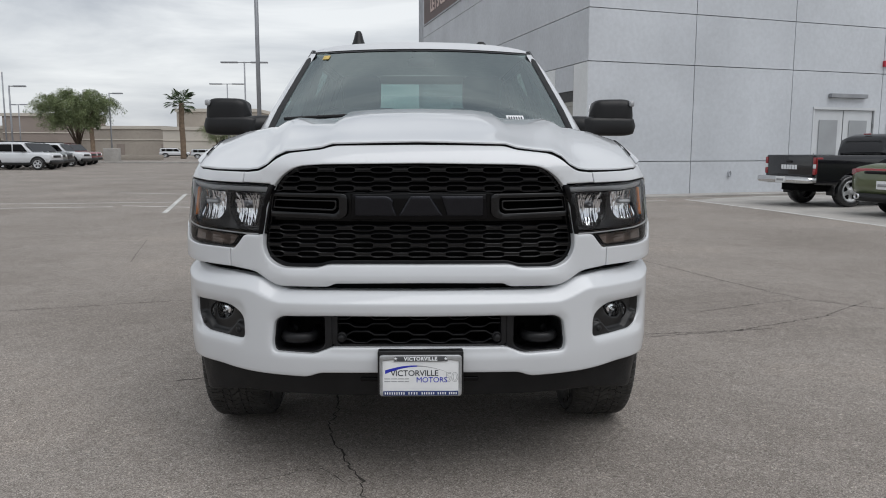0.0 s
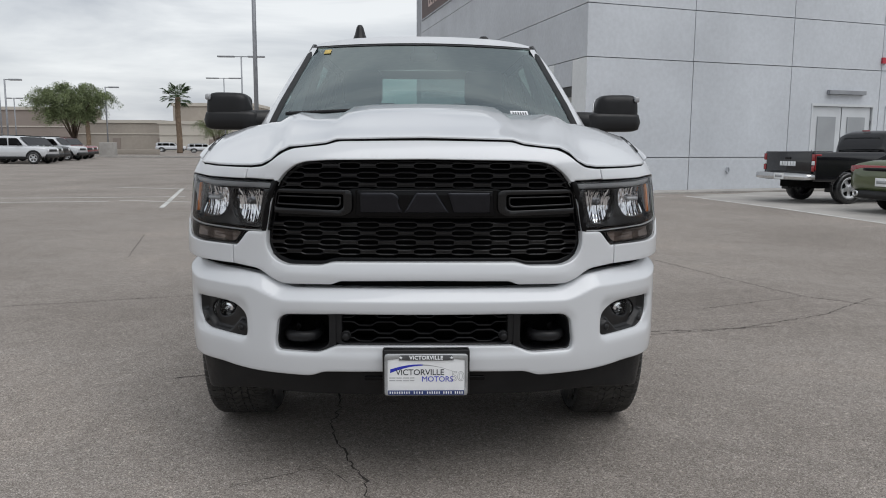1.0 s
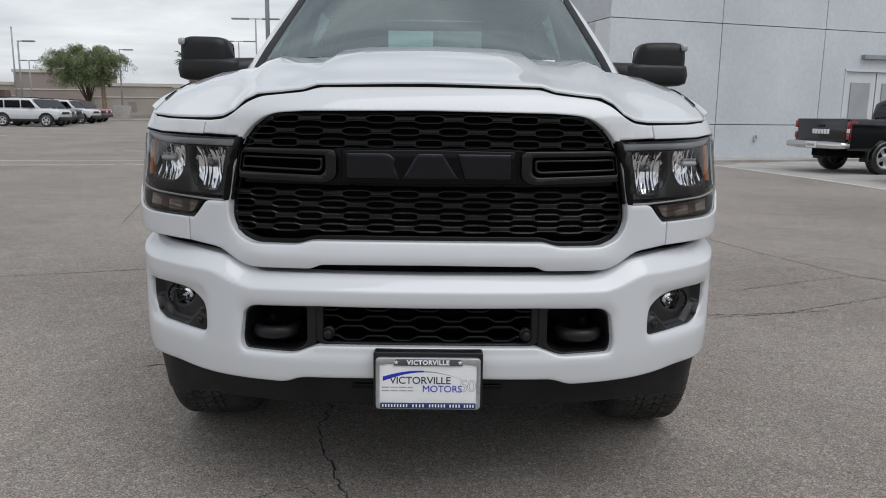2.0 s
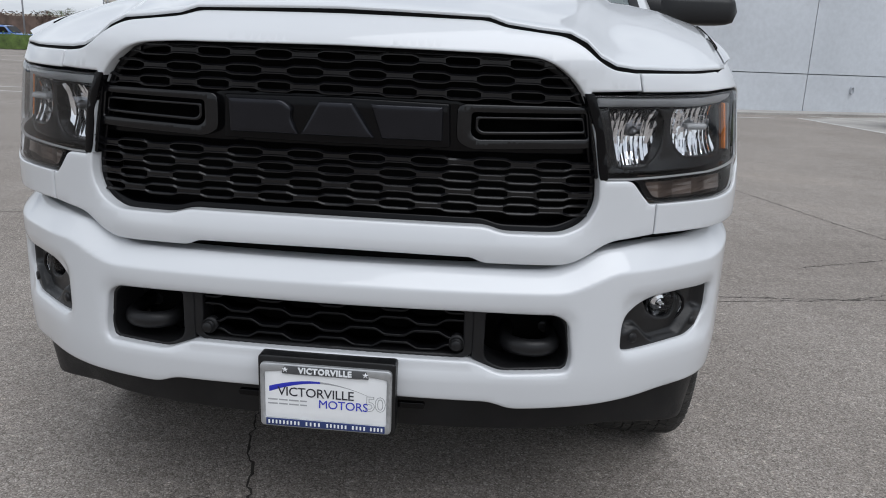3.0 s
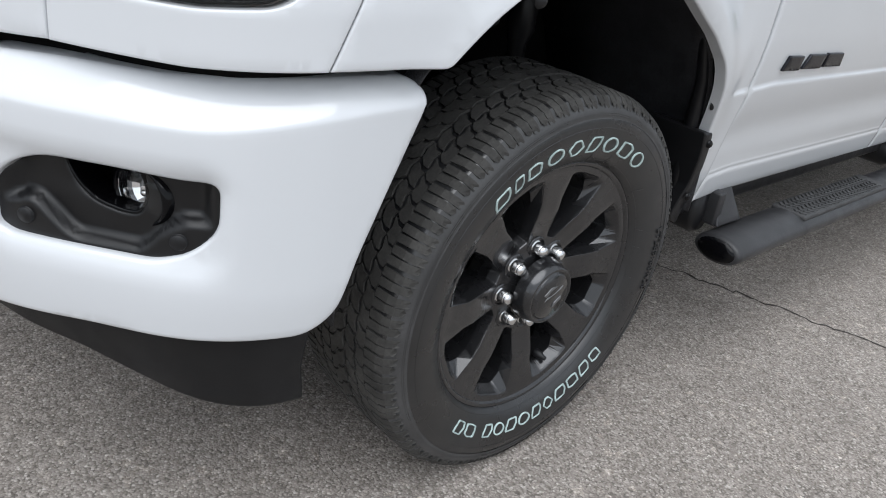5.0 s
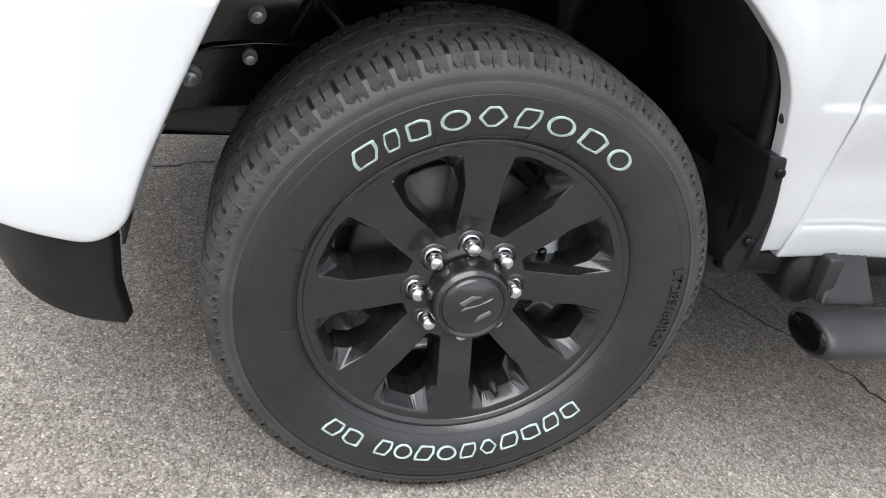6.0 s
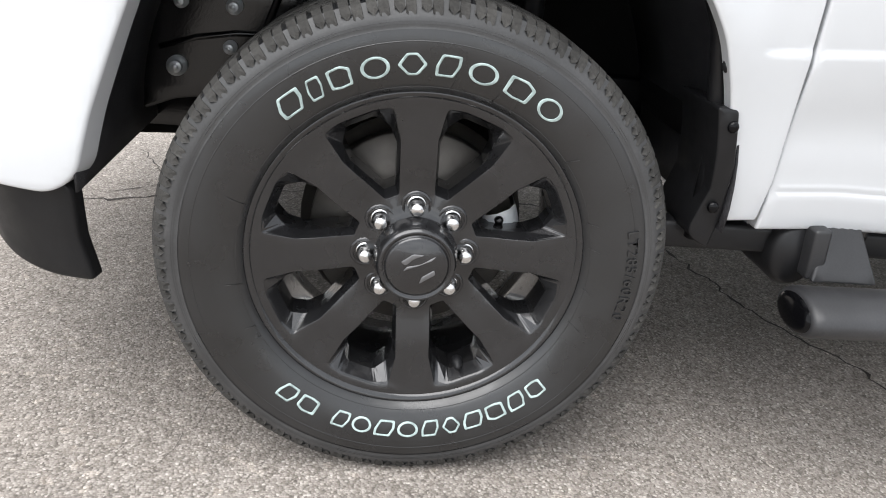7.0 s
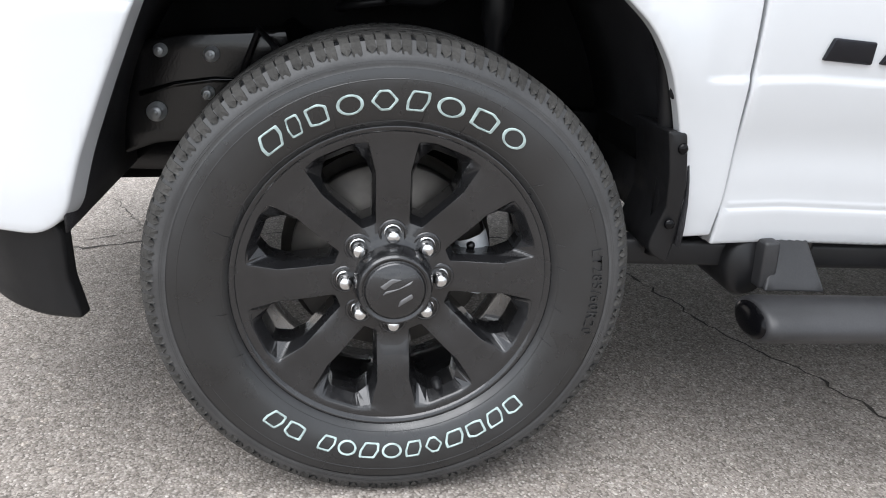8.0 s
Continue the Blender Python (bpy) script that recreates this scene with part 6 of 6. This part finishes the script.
# banner on the side face
banner = part("banner", panel_box(W, U, 8.0, 20.4, 7.62, 9.0, .0, .03), BANNER, building, "dark banner with pale capital letters", False)
part("banner_border", panel_box(W, U, 7.95, 20.45, 7.55, 7.64, .0, .05), JOINT, banner, smooth=False)
tm = Matrix(((*(-W),), (0, 0, 1), (*(-U),))).transposed().to_4x4()
bp = CORNER + W * 16.4 - U * .04
part("lettering", moved(words("LET'S GET TO", .84, .01, .92, .02), Matrix.Translation((*bp[:2], 8.28)) @ tm @ Matrix.Diagonal((1.05, 1, 1, 1))), BANNER_INK, banner, smooth=False)
# walk along the faces, with a kerb edge
for d, inn, s1 in ((U, W, 28), (W, U, 20.6)):
    a = CORNER - inn * .9 - d * .9
    b = CORNER - inn * .9 + d * s1
    c, e = CORNER + inn * .1 + d * s1, CORNER + inn * .1 - d * .2
    tagged(part("pavement", frustum([tuple(a[:2]), tuple(b[:2]), tuple(c[:2]), tuple(e[:2])], -.05, .05), CONCRETE, None, "narrow concrete walk at the foot of the wall", False), category="pavement", kind="structure")


# ---- foliage ----
def leaf_cloud(centres, radii, count, size, seed, droop=0.0, flat=1.0):
    """Many small leaves scattered in clumps, denser towards each clump's skin."""
    rng = np.random.default_rng(seed)
    k = rng.integers(0, len(centres), count)
    d = rng.normal(size=(count, 3))
    d /= np.linalg.norm(d, axis=1)[:, None]
    r = np.asarray(radii)[k] * rng.uniform(.25, 1.05, count) ** .5
    p = np.asarray(centres)[k] + d * r[:, None] * [1, 1, flat]
    p[:, 2] -= droop * rng.uniform(0, 1, count) ** 2 * np.asarray(radii)[k]
    a = rng.normal(size=(count, 3))
    a /= np.linalg.norm(a, axis=1)[:, None]
    b = np.cross(a, rng.normal(size=(count, 3)))
    b /= np.linalg.norm(b, axis=1)[:, None] + 1e-9
    sz = size * rng.uniform(.6, 1.5, count)[:, None]
    v = np.stack([p - a * sz, p + b * sz * .42, p + a * sz, p - b * sz * .42], 1).reshape(-1, 3)
    return geo(v, [(4 * i, 4 * i + 1, 4 * i + 2, 4 * i + 3) for i in range(count)])


def tree(at, height, spread, seed, leaves=16000, trunk=.16, low=.36, label="spreading feathery green tree with thin drooping twigs"):
    """A forked trunk, arching limbs with twigs, and fine leaves strung along the twigs."""
    rng = np.random.default_rng(seed)
    t = thing("tree", label, "tree", at)
    fork = height * .2
    wood, pts = [sweep([(0, 0, 0), (.08, .02, fork * .5), (.0, .05, fork)], [trunk, trunk * .8, trunk * .75], 10)], []
    for i in range(15):
        a = i * 2.4 + rng.uniform(-.3, .3)
        reach = spread / 2 * (.25 + .75 * ((i + .5) / 15) ** .6) * rng.uniform(.8, 1.0)
        f = reach / (spread / 2)
        top = height * (low + .06 + (.90 - low) * math.sqrt(max(0, 1 - (f * .93) ** 2)) * rng.uniform(.88, 1.0))
        limb = np.array([(0, 0, fork * rng.uniform(.75, 1)), (reach * .28 * math.cos(a), reach * .28 * math.sin(a), fork + (top - fork) * .55), (reach * .65 * math.cos(a), reach * .65 * math.sin(a), top * .97), (reach * math.cos(a + .1), reach * math.sin(a + .1), top)])
        wood.append(sweep(limb, [trunk * .5, trunk * .28, trunk * .14, trunk * .05], 6))
        for j in range(15):
            w = rng.uniform(.30, 1.0)
            base = np.array([np.interp(w, [0, .3, .7, 1], limb[:, q]) for q in range(3)])
            b = a + rng.uniform(-1.5, 1.5)
            ln = spread * rng.uniform(.07, .19)
            twig = [base, base + ln * np.array([.55 * math.cos(b), .55 * math.sin(b), .22]), base + ln * np.array([math.cos(b), math.sin(b), -.10 - .45 * rng.random()])]
            wood.append(sweep(twig, [trunk * .07, trunk * .045, trunk * .02], 4))
            for w2 in np.linspace(.15, 1.08, 7):
                pts.append(np.array([np.interp(w2, [0, .5, 1.08], [twig[0][q], twig[1][q], twig[2][q]]) for q in range(3)]))
    for i in range(70):                      # the inner crown
        b, f = rng.uniform(0, 6.28), math.sqrt(rng.random())
        pts.append(np.array([spread * .36 * f * math.cos(b), spread * .36 * f * math.sin(b), height * rng.uniform(low + .04, .68)]))
    part("trunk", join(*wood), BARK, t)
    part("crown", leaf_cloud(np.array(pts), [spread * .034] * len(pts), leaves, height * .0085, seed, 1.4, .8), LEAF, t, smooth=False)
    return t


def palm(at, height, seed):
    rng = np.random.default_rng(seed)
    t = thing("palm_tree", "tall fan palm with a shaggy trunk", "palm tree", at)
    zs = np.linspace(0, height * .80, 24)
    part("trunk", sweep(np.stack([.05 * np.sin(zs), 0 * zs, zs], 1), .36 + .05 * np.sin(zs * 9) * .4 - .05 * zs / height, 12), PALM_BARK, t)
    gs = []
    for i in range(46):
        a, el = i * 2.399, rng.uniform(-.75, 1.25)
        ln = height * rng.uniform(.20, .29)
        base = np.array([0, 0, height * .80])
        d = np.array([math.cos(a) * math.cos(el), math.sin(a) * math.cos(el), math.sin(el)])
        side_ = np.cross(d, [0, 0, 1.0])
        side_ /= np.linalg.norm(side_) + 1e-9
        mid = base + d * ln * .55
        gs.append(sweep([base, mid], [.03, .012], 4))
        for j in range(13):
            w = (j - 6) / 6 * 1.25
            dd = d * math.cos(w) + side_ * math.sin(w)
            tip = mid + dd * ln * .5 * (1 - .15 * abs(w)) + np.array([0, 0, -.12 * ln])
            m2 = mid + dd * ln * .28
            q = np.cross(dd, d + [0, 0, .3])
            q = q / (np.linalg.norm(q) + 1e-9) * .045
            gs.append(geo([mid, m2 + q, tip, m2 - q], [(0, 1, 2, 3)]))
    part("fronds", join(*gs), PALM_LEAF, t, smooth=False)


def hedge_row(a, b, width, height, seed, material, label, count, leaf=.05, name="hedge"):
    a, b = np.array(a), np.array(b)
    n = max(3, int(np.linalg.norm(b - a) / (width * .4)))
    rng = np.random.default_rng(seed)
    cs = [(*(a + (b - a) * (i + .5) / n + rng.normal(0, width * .08, 2)), height * f) for i in range(n) for f in (.25, .62)]
    h = thing(name, label, "hedge")
    part("twigs", join(*[sweep([(*c[:2], 0), (*c[:2], c[2])], .02, 5) for c in cs]), BARK, h)
    core = (b - a) / np.linalg.norm(b - a)
    nrm = np.array([-core[1], core[0]]) * width * .36
    part("leaf_mass", frustum([tuple(a + nrm), tuple(a - nrm), tuple(b - nrm), tuple(b + nrm)], .03, height * .86, .96), material, h, smooth=False)
    part("leaves", leaf_cloud(cs, [height * .42] * len(cs), count, leaf, seed, 0, 1.0), material, h, smooth=False)


hb = CORNER[:2] + W[:2] * 6.0 - U[:2] * .35
hedge_row(hb, hb + W[:2] * 8.4, .8, .95, 5, HEDGE, "clipped bright green hedge along the wall", 9000, .045)
hedge_row((-42, 50), (-28.9, 50), 1.2, 1.15, 6, HEDGE, "clipped green hedge by the road", 5000, .07)
hedge_row((-62, 78), (-44, 78), 4.5, 3.2, 8, BRUSH, "tangled brown leafless desert brush", 7000, .16, "brush")
tree((-34.3, 75, 0), 7.3, 9.3, 11, 60000, .16, .40)
tree((-24.2, 90, 0), 4.3, 6.0, 12, 16000, .14, .42, "low round bushy green tree")
tree((-58, 95, 0), 4.5, 6.0, 14, 4000, .12, .36, "distant low green desert tree")
palm((-30.2, 95, 0), 8.6, 21)
palm((-52, 120, 0), 6.4, 22)


# ---- lamp posts ----
def lamp_post(x, y, h, arms, thick=.075):
    t = thing("street_lamp", "grey metal car park lamp post", "street lamp", (x, y, 0), group="car park lamps")
    part("pole", sweep([(0, 0, 0), (0, 0, h * .5), (0, 0, h)], [thick, thick * .92, thick * .8], 12), POLE, t)
    part("base", lathe([(0, .75), (.28, .75), (.30, .70), (.30, 0)], 20, "z"), CONCRETE, t)
    for a in arms:
        head = part("arm", sweep([(0, 0, h - .05), (a * .5, 0, h - .05)], .04, 8), POLE, t)
        part("lamp_head", box(abs(a) * .72, .34, .13, a * .64, 0, h - .05, .03), POLE, head)


lamp_post(-6.85, 30, 10.5, (), .095)
lamp_post(-15.4, 65, 8.65, (2.0, -2.0))
lamp_post(-22.7, 88, 8.7, (2.0, -2.0))
lamp_post(-32.8, 60, 6.2, (1.3,))
lamp_post(-47.6, 90, 6.4, (1.0, -1.0))
lamp_post(-31.0, 75, 6.7, (1.3,))
lamp_post(-44, 66, 7.5, ())
lamp_post(-38.6, 70, 8.2, ())


# ---- other buildings and small things in the distance ----
def far_building(x0, x1, y, depth, h, material, label, bays=6):
    b = thing("distant_building", label, "building")
    part("wall", frustum([(x0, y), (x1, y), (x1, y + depth), (x0, y + depth)], 0, h), material, b, smooth=False)
    part("parapet", frustum([(x0 - .2, y - .2), (x1 + .2, y - .2), (x1 + .2, y + depth), (x0 - .2, y + depth)], h - .45, h + .05), TAN_PALE, b, smooth=False)
    part("string_course", box(x1 - x0, .12, .18, (x0 + x1) / 2, y - .05, h * .55), TAN_PALE, b, smooth=False)
    w = (x1 - x0) / bays
    for i in range(bays):
        if i % 2:
            part("doorway", box(w * .34, .1, h * .40, x0 + w * (i + 1), y - .06, h * .20), BROWN, b, smooth=False)


far_building(-74, -44, 130, 20, 5.0, TAN, "long low tan stucco building", 8)
far_building(-70, -58, 128, 12, 7.0, BROWN, "taller brown block of the tan building", 3)
far_building(-41, -20, 120, 20, 4.6, TAN_PALE, "pale tan stucco building", 5)
far_building(-40, -27, 124, 12, 7.6, TAN, "raised block of the pale building", 3)
far_building(-19, 6, 125, 20, 5.5, TAN, "long tan stucco building far off", 5)
far_building(-120, -76, 150, 20, 4.5, TAN_PALE, "distant low pale stucco building", 8)
ub = thing("utility_box", "grey concrete utility box by the kerb", "utility box", (-29, 70, 0))
part("body", box(1.3, .9, 1.3, 0, 0, .65, .05), CONCRETE, ub)
tagged(part("low_wall", box(16, .3, .55, -37, 84, .28, .02), TAN, None, "low tan wall along the car park"), category="wall", kind="structure")
kerb = tagged(part("kerb", box(60, .3, .14, -42, 66, .07, .02), CONCRETE, None, "pale concrete kerb"), category="kerb", kind="structure")
rng = np.random.default_rng(4)
ang = np.linspace(0, 2 * math.pi, 181)
ridge = 22 + 14 * np.sin(ang * 3 + 1) + 8 * np.sin(ang * 11) + 5 * np.sin(ang * 29 + 2)
tagged(part("backdrop", lattice([[(1200 * math.sin(a), 1200 * math.cos(a), z) for a, z in zip(ang, zz)] for zz in (0 * ridge, np.maximum(ridge, 4) * .7)]), HILL, None, "low blue-grey ridge on the horizon"), category="hills", kind="structure")


# ---- other vehicles ----
def shell(sections, p=4.0, n=28, flat_low=True):
    """A body from cross sections (y, half width, z low, z high)."""
    rows = []
    for y, hw, z0, z1 in sections:
        ring = []
        for w in np.linspace(0, 2 * math.pi, n + 1):
            c, s = math.cos(w), math.sin(w)
            ring.append((hw * math.copysign(abs(c) ** (2 / p), c), y, (z0 + z1) / 2 + (z1 - z0) / 2 * math.copysign(abs(s) ** (2 / p), s)))
        rows.append(ring)
    g = lattice(rows)
    m = n + 1
    return geo(g[0], g[1] + [tuple(range(m))[::-1], tuple(range((len(rows) - 1) * m, len(rows) * m))])


def road_wheel(parent, x, y, r, w, rim_material):
    sg = 1 if x > 0 else -1
    tyre = part("wheel", moved(flipped(lathe([(r * .66, w * .42), (r * .72, w * .5), (r * .9, w * .5), (r * .98, w * .38), (r, 0), (r * .98, -w * .38), (r * .9, -w * .5), (r * .6, -w * .5)], 36), sg < 0), pose(x, y, r)), RUBBER, parent)
    part("rim", moved(flipped(lathe([(0, w * .40), (r * .14, w * .42), (r * .2, w * .30), (r * .55, w * .36), (r * .62, w * .46), (r * .68, w * .46), (r * .68, w * .2)], 30), sg < 0), pose(x, y, r)), rim_material, tyre)
    for i in range(5):
        a = 2 * math.pi * i / 5
        part("spoke_gap", moved(flipped(geo([(w * .37, r * q * math.sin(a + d), r * q * math.cos(a + d)) for q, d in ((.26, -.12), (.52, -.38), (.56, 0), (.52, .38), (.26, .12))], [(0, 1, 2, 3, 4)]), sg < 0), pose(x, y, r)), DARK, tyre, smooth=False)


def suv(at, turn, paint, label, tall=1.0):
    """A small boxy sport utility car, 4.25 m long, nose towards +y."""
    t = thing("parked_car", label, "car", at, turn, "row of parked cars")
    part("body", shell([(-2.10, .72, .48, .95), (-2.05, .84, .40, 1.04), (-1.3, .90, .36, 1.08), (0, .91, .34, 1.07), (.9, .90, .36, 1.05), (1.6, .88, .38, 1.04), (1.98, .84, .40, 1.00), (2.08, .78, .46, .92)], 6), paint, t)
    part("cabin", shell([(-2.02, .72, .98, 1.50), (-1.88, .75, .98, 1.63), (-.5, .77, .98, 1.68), (.22, .75, .98, 1.65), (.42, .73, .98, 1.56), (.95, .74, .98, 1.05)], 7), paint, t)
    for k in (1, -1):
        for y0, y1 in ((-1.75, -1.2), (-1.12, -.22), (-.14, .52)):
            part("side_window", sheet(fillet([(y0, 1.10), (y1 + (.16 if y1 > .5 else 0), 1.10), (y1 - (.16 if y1 > .5 else 0), 1.53), (y0, 1.53)], .04), lambda u, v, off, k=k: np.stack([k * (.785 - .03 * (np.asarray(v) - 1.08) + off), np.asarray(u) + 0.0, np.asarray(v) + 0.0], 1), .2, .004, .03), GLOSS_BLACK, t)
        part("headlamp", moved(lathe([(0, .05), (.07, .04), (.09, .02), (.10, -.04)], 20, "y"), pose(k * .58, 2.07, .80)), CLEAR_LENS, t)
        part("tail_lamp", box(.14, .05, .22, k * .70, -2.09, .95, .02), RED_LENS, t)
        part("mirror", box(.16, .10, .13, k * .96, .52, 1.15, .03), GLOSS_BLACK, t)
        part("sill", box(.06, 2.0, .16, k * .89, .04, .36, .02), TRIM_BLACK, t)
        for y in (1.33, -1.24):
            ring = [(.46 * math.cos(a), .46 * math.sin(a)) for a in np.radians(np.arange(-4, 185, 12))] + [(.33 * math.cos(a), .33 * math.sin(a)) for a in np.radians(np.arange(184, -5, -12))]
            part("arch", sheet(ring, lambda u, v, off, k=k, y=y: np.stack([k * (.915 + off), y + np.asarray(u), .37 + np.asarray(v)], 1), .1, .01, .12), TRIM_BLACK, t)
            road_wheel(t, k * .83, y, .36, .23, ALU)
        part("roof_rail", box(.03, 1.9, .04, k * .62, -.8, 1.70, .008), SATIN_BLACK, t)
    part("grille", box(.92, .06, .14, 0, 2.075, .80, .02), TRIM_BLACK, t)
    part("front_bumper", box(1.62, .16, .22, 0, 2.03, .48, .05), TRIM_BLACK, t)
    part("windscreen", lattice([[(u * (.62 + .03 * v), .43 + .50 * v + .03, 1.575 - .49 * v + .03) for u in (-1, 0, 1)] for v in (0, 1)]), GLOSS_BLACK, t)
    t.scale = (1, 1, tall)


for x, y, paint, label in ((-24.4, 45, PAINT, "white boxy sport utility car parked in a row"), (-25.5, 48, GREY_PAINT, "grey-green boxy sport utility car parked in a row"), (-26.4, 51, BLACK_PAINT, "dark boxy sport utility car parked in a row"), (-26.5, 54, PAINT, "white boxy sport utility car parked in a row"), (-27.7, 58, RED_PAINT, "red boxy sport utility car parked in a row"), (-28.6, 61, RED_PAINT, "red boxy sport utility car parked in a row")):
    suv((x, y, 0), -90, paint, label)
suv((-28.6, 100, 0), -75, PAINT, "low white car parked near the palm", .72)
suv((-36, 110, 0), -80, PAINT, "white car parked by the pale building", .8)
suv((-43, 62, 0), -90, BLUE_PAINT, "blue car parked behind the hedge")


def small_pickup(at, turn):
    """A compact pickup, 4.9 m long, nose towards +y, rear axle at y = 0."""
    t = thing("small_pickup", "black compact pickup with chrome rear bumper", "truck", at, turn)
    for k in (1, -1):
        ar = [(.42 * math.cos(a), .36 + .42 * math.sin(a), 0) for a in np.radians(np.arange(0, 181, 12))]
        part("bed_side", sheet(fillet([(-.98, .52), (-.98, 1.18), (.95, 1.18), (.95, .42)] + ar[:1] + ar[1:] + [(-.5, .50)], .03), lambda u, v, off, k=k: np.stack([k * (.84 - .35 * np.maximum(0, np.asarray(v) - 1.06) ** 1.5 * 2 - .05 * step01(.6 - np.asarray(v), 0, .2) + off), np.asarray(u) + 0.0, np.asarray(v) + 0.0], 1), .06, .015, .05), BLACK_PAINT, t)
        part("tail_lamp", sheet(fillet([(-.99, .76), (-.82, .76), (-.82, 1.13), (-.99, 1.13)], .03), lambda u, v, off, k=k: np.stack([k * (.835 + off), np.asarray(u) + 0.0, np.asarray(v) + 0.0], 1), .06, .012, .08), RED_LENS, t, "red and white tail lamp")
        part("reverse_lens", box(.085, .02, .09, k * .785, -1.01, .93, .008), CLEAR_LENS, t)
        part("brake_lens", box(.085, .02, .13, k * .785, -1.01, .81, .008), RED_LENS, t)
        part("brake_lens", box(.085, .02, .15, k * .785, -1.01, 1.055, .008), RED_LENS, t)
        part("door", sheet(fillet([(1.12, .42), (2.5, .42), (2.55, 1.05), (1.12, 1.05)], .04), lambda u, v, off, k=k: np.stack([k * (.845 + off), np.asarray(u) + 0.0, np.asarray(v) + 0.0], 1), .1, .012, .04), BLACK_PAINT, t)
        part("front_fender", box(.10, 1.2, .62, k * .80, 3.1, .72, .05), BLACK_PAINT, t)
        part("side_window", sheet(fillet([(1.18, 1.10), (2.25, 1.10), (1.95, 1.50), (1.22, 1.50)], .04), lambda u, v, off, k=k: np.stack([k * (.80 - .28 * (np.asarray(v) - 1.08) + off), np.asarray(u) + 0.0, np.asarray(v) + 0.0], 1), .1, .006, .02), GLOSS_BLACK, t)
        for y in (0, 3.05):
            road_wheel(t, k * .72, y, .365, .25, ALU)
        part("mud_flap", box(.24, .02, .26, k * .70, -.46, .40, .01), TRIM_BLACK, t)
    part("bed_floor", box(1.55, 1.9, .05, 0, 0, .62), BLACK_PAINT, t)
    part("bed_front", box(1.5, .05, .5, 0, .93, .85), BLACK_PAINT, t)
    gate = part("tailgate", box(1.46, .06, .55, 0, -.99, .905, .02), BLACK_PAINT, t, "black tailgate with pale lettering bars")
    part("gate_handle", box(.17, .03, .05, 0, -1.03, 1.03, .01), SATIN_BLACK, gate)
    for i in range(6):
        part("lettering_bar", box(.070, .012, .105, -.22 + .088 * i, -1.024, .905, .006), WHITE_INK, gate)
    bump = part("rear_bumper", shell([(-1.24, .80, .56, .66), (-1.20, .86, .54, .70), (-1.02, .88, .54, .70)], 6), CHROME, t, "chrome rear bumper")
    part("number_plate", box(.30, .02, .14, 0, -1.25, .62, .005), PLATE_WHITE, bump)
    part("plate_bars", box(.22, .005, .05, 0, -1.262, .62), GREY_INK, bump)
    part("cabin", shell([(1.02, .74, 1.0, 1.30), (1.06, .72, 1.0, 1.58), (1.25, .68, 1.0, 1.68), (2.0, .66, 1.0, 1.67), (2.3, .66, 1.0, 1.52), (2.75, .70, 1.0, 1.08)], 6), BLACK_PAINT, t)
    part("rear_window", sheet(fillet([(-.58, 1.17), (.58, 1.17), (.54, 1.52), (-.54, 1.52)], .05), lambda u, v, off: np.stack([np.asarray(u) + 0.0, 1.015 + .10 * (np.asarray(v) - 1.17) - off, np.asarray(v) + 0.0], 1), .1, .006, .02), SIDE_GLASS, t)
    part("stop_lamp", box(.20, .04, .03, 0, 1.16, 1.675, .008), RED_LENS, t)
    part("hood", shell([(2.4, .78, .6, 1.06), (3.6, .76, .6, 1.0), (3.85, .70, .55, .9)], 6), BLACK_PAINT, t)
    part("underbody", box(1.2, 4.4, .2, 0, 1.5, .45), DARK, t)


small_pickup((9.49, 15.52, 0), 14.6 - 90)


def sedan(at, turn):
    """A low wide saloon, nose towards +y, rear axle at y = 0."""
    t = thing("green_saloon", "olive green saloon with a full-width red tail lamp", "car", at, turn)
    part("body", shell([(-1.18, .72, .52, .86), (-1.10, .88, .40, 1.0), (-.7, .95, .30, 1.06), (.6, .96, .26, 1.02), (2.6, .95, .26, .98), (3.6, .90, .30, .92), (3.95, .78, .36, .74)], 4.5), GREEN_PAINT, t)
    part("cabin", shell([(-.75, .62, .95, 1.08), (-.2, .68, .95, 1.34), (.6, .70, .95, 1.46), (1.5, .68, .95, 1.44), (2.5, .66, .95, 1.06)], 5), GLOSS_BLACK, t)
    part("roof_skin", shell([(-.1, .60, 1.36, 1.40), (.6, .64, 1.42, 1.475), (1.5, .62, 1.40, 1.455)], 5), GREEN_PAINT, t)
    part("tail_lamp", shell([(-1.16, .66, .80, .92), (-1.14, .86, .79, .94), (-1.00, .93, .79, .94)], 6), RED_LENS, t, "dark red full-width tail lamp")
    part("tail_panel", shell([(-1.185, .50, .83, .89), (-1.15, .52, .83, .89)], 6), GLOSS_BLACK, t)
    part("number_plate", box(.32, .03, .16, 0, -1.20, .62, .006), PLATE_WHITE, t)
    part("plate_bars", box(.24, .006, .06, 0, -1.218, .62), GREY_INK, t)
    part("rear_diffuser", shell([(-1.20, .70, .30, .44), (-1.05, .86, .26, .46)], 5), TRIM_BLACK, t)
    for k in (1, -1):
        part("exhaust_tip", moved(lathe([(.035, .1), (.045, 0), (.055, 0), (.055, .2)], 18, "y"), pose(k * .62, -1.24, .38)), CHROME, t)
        part("arch", moved(flipped(lathe([(.37, .02), (.39, .0), (.39, -.2)], 32), k < 0), pose(k * .945, 0, .37)), DARK, t)
        for y in (0, 3.05):
            road_wheel(t, k * .83, y, .36, .25, RIM)


sedan((10.02, 12.42, 0), 14.6 - 90)
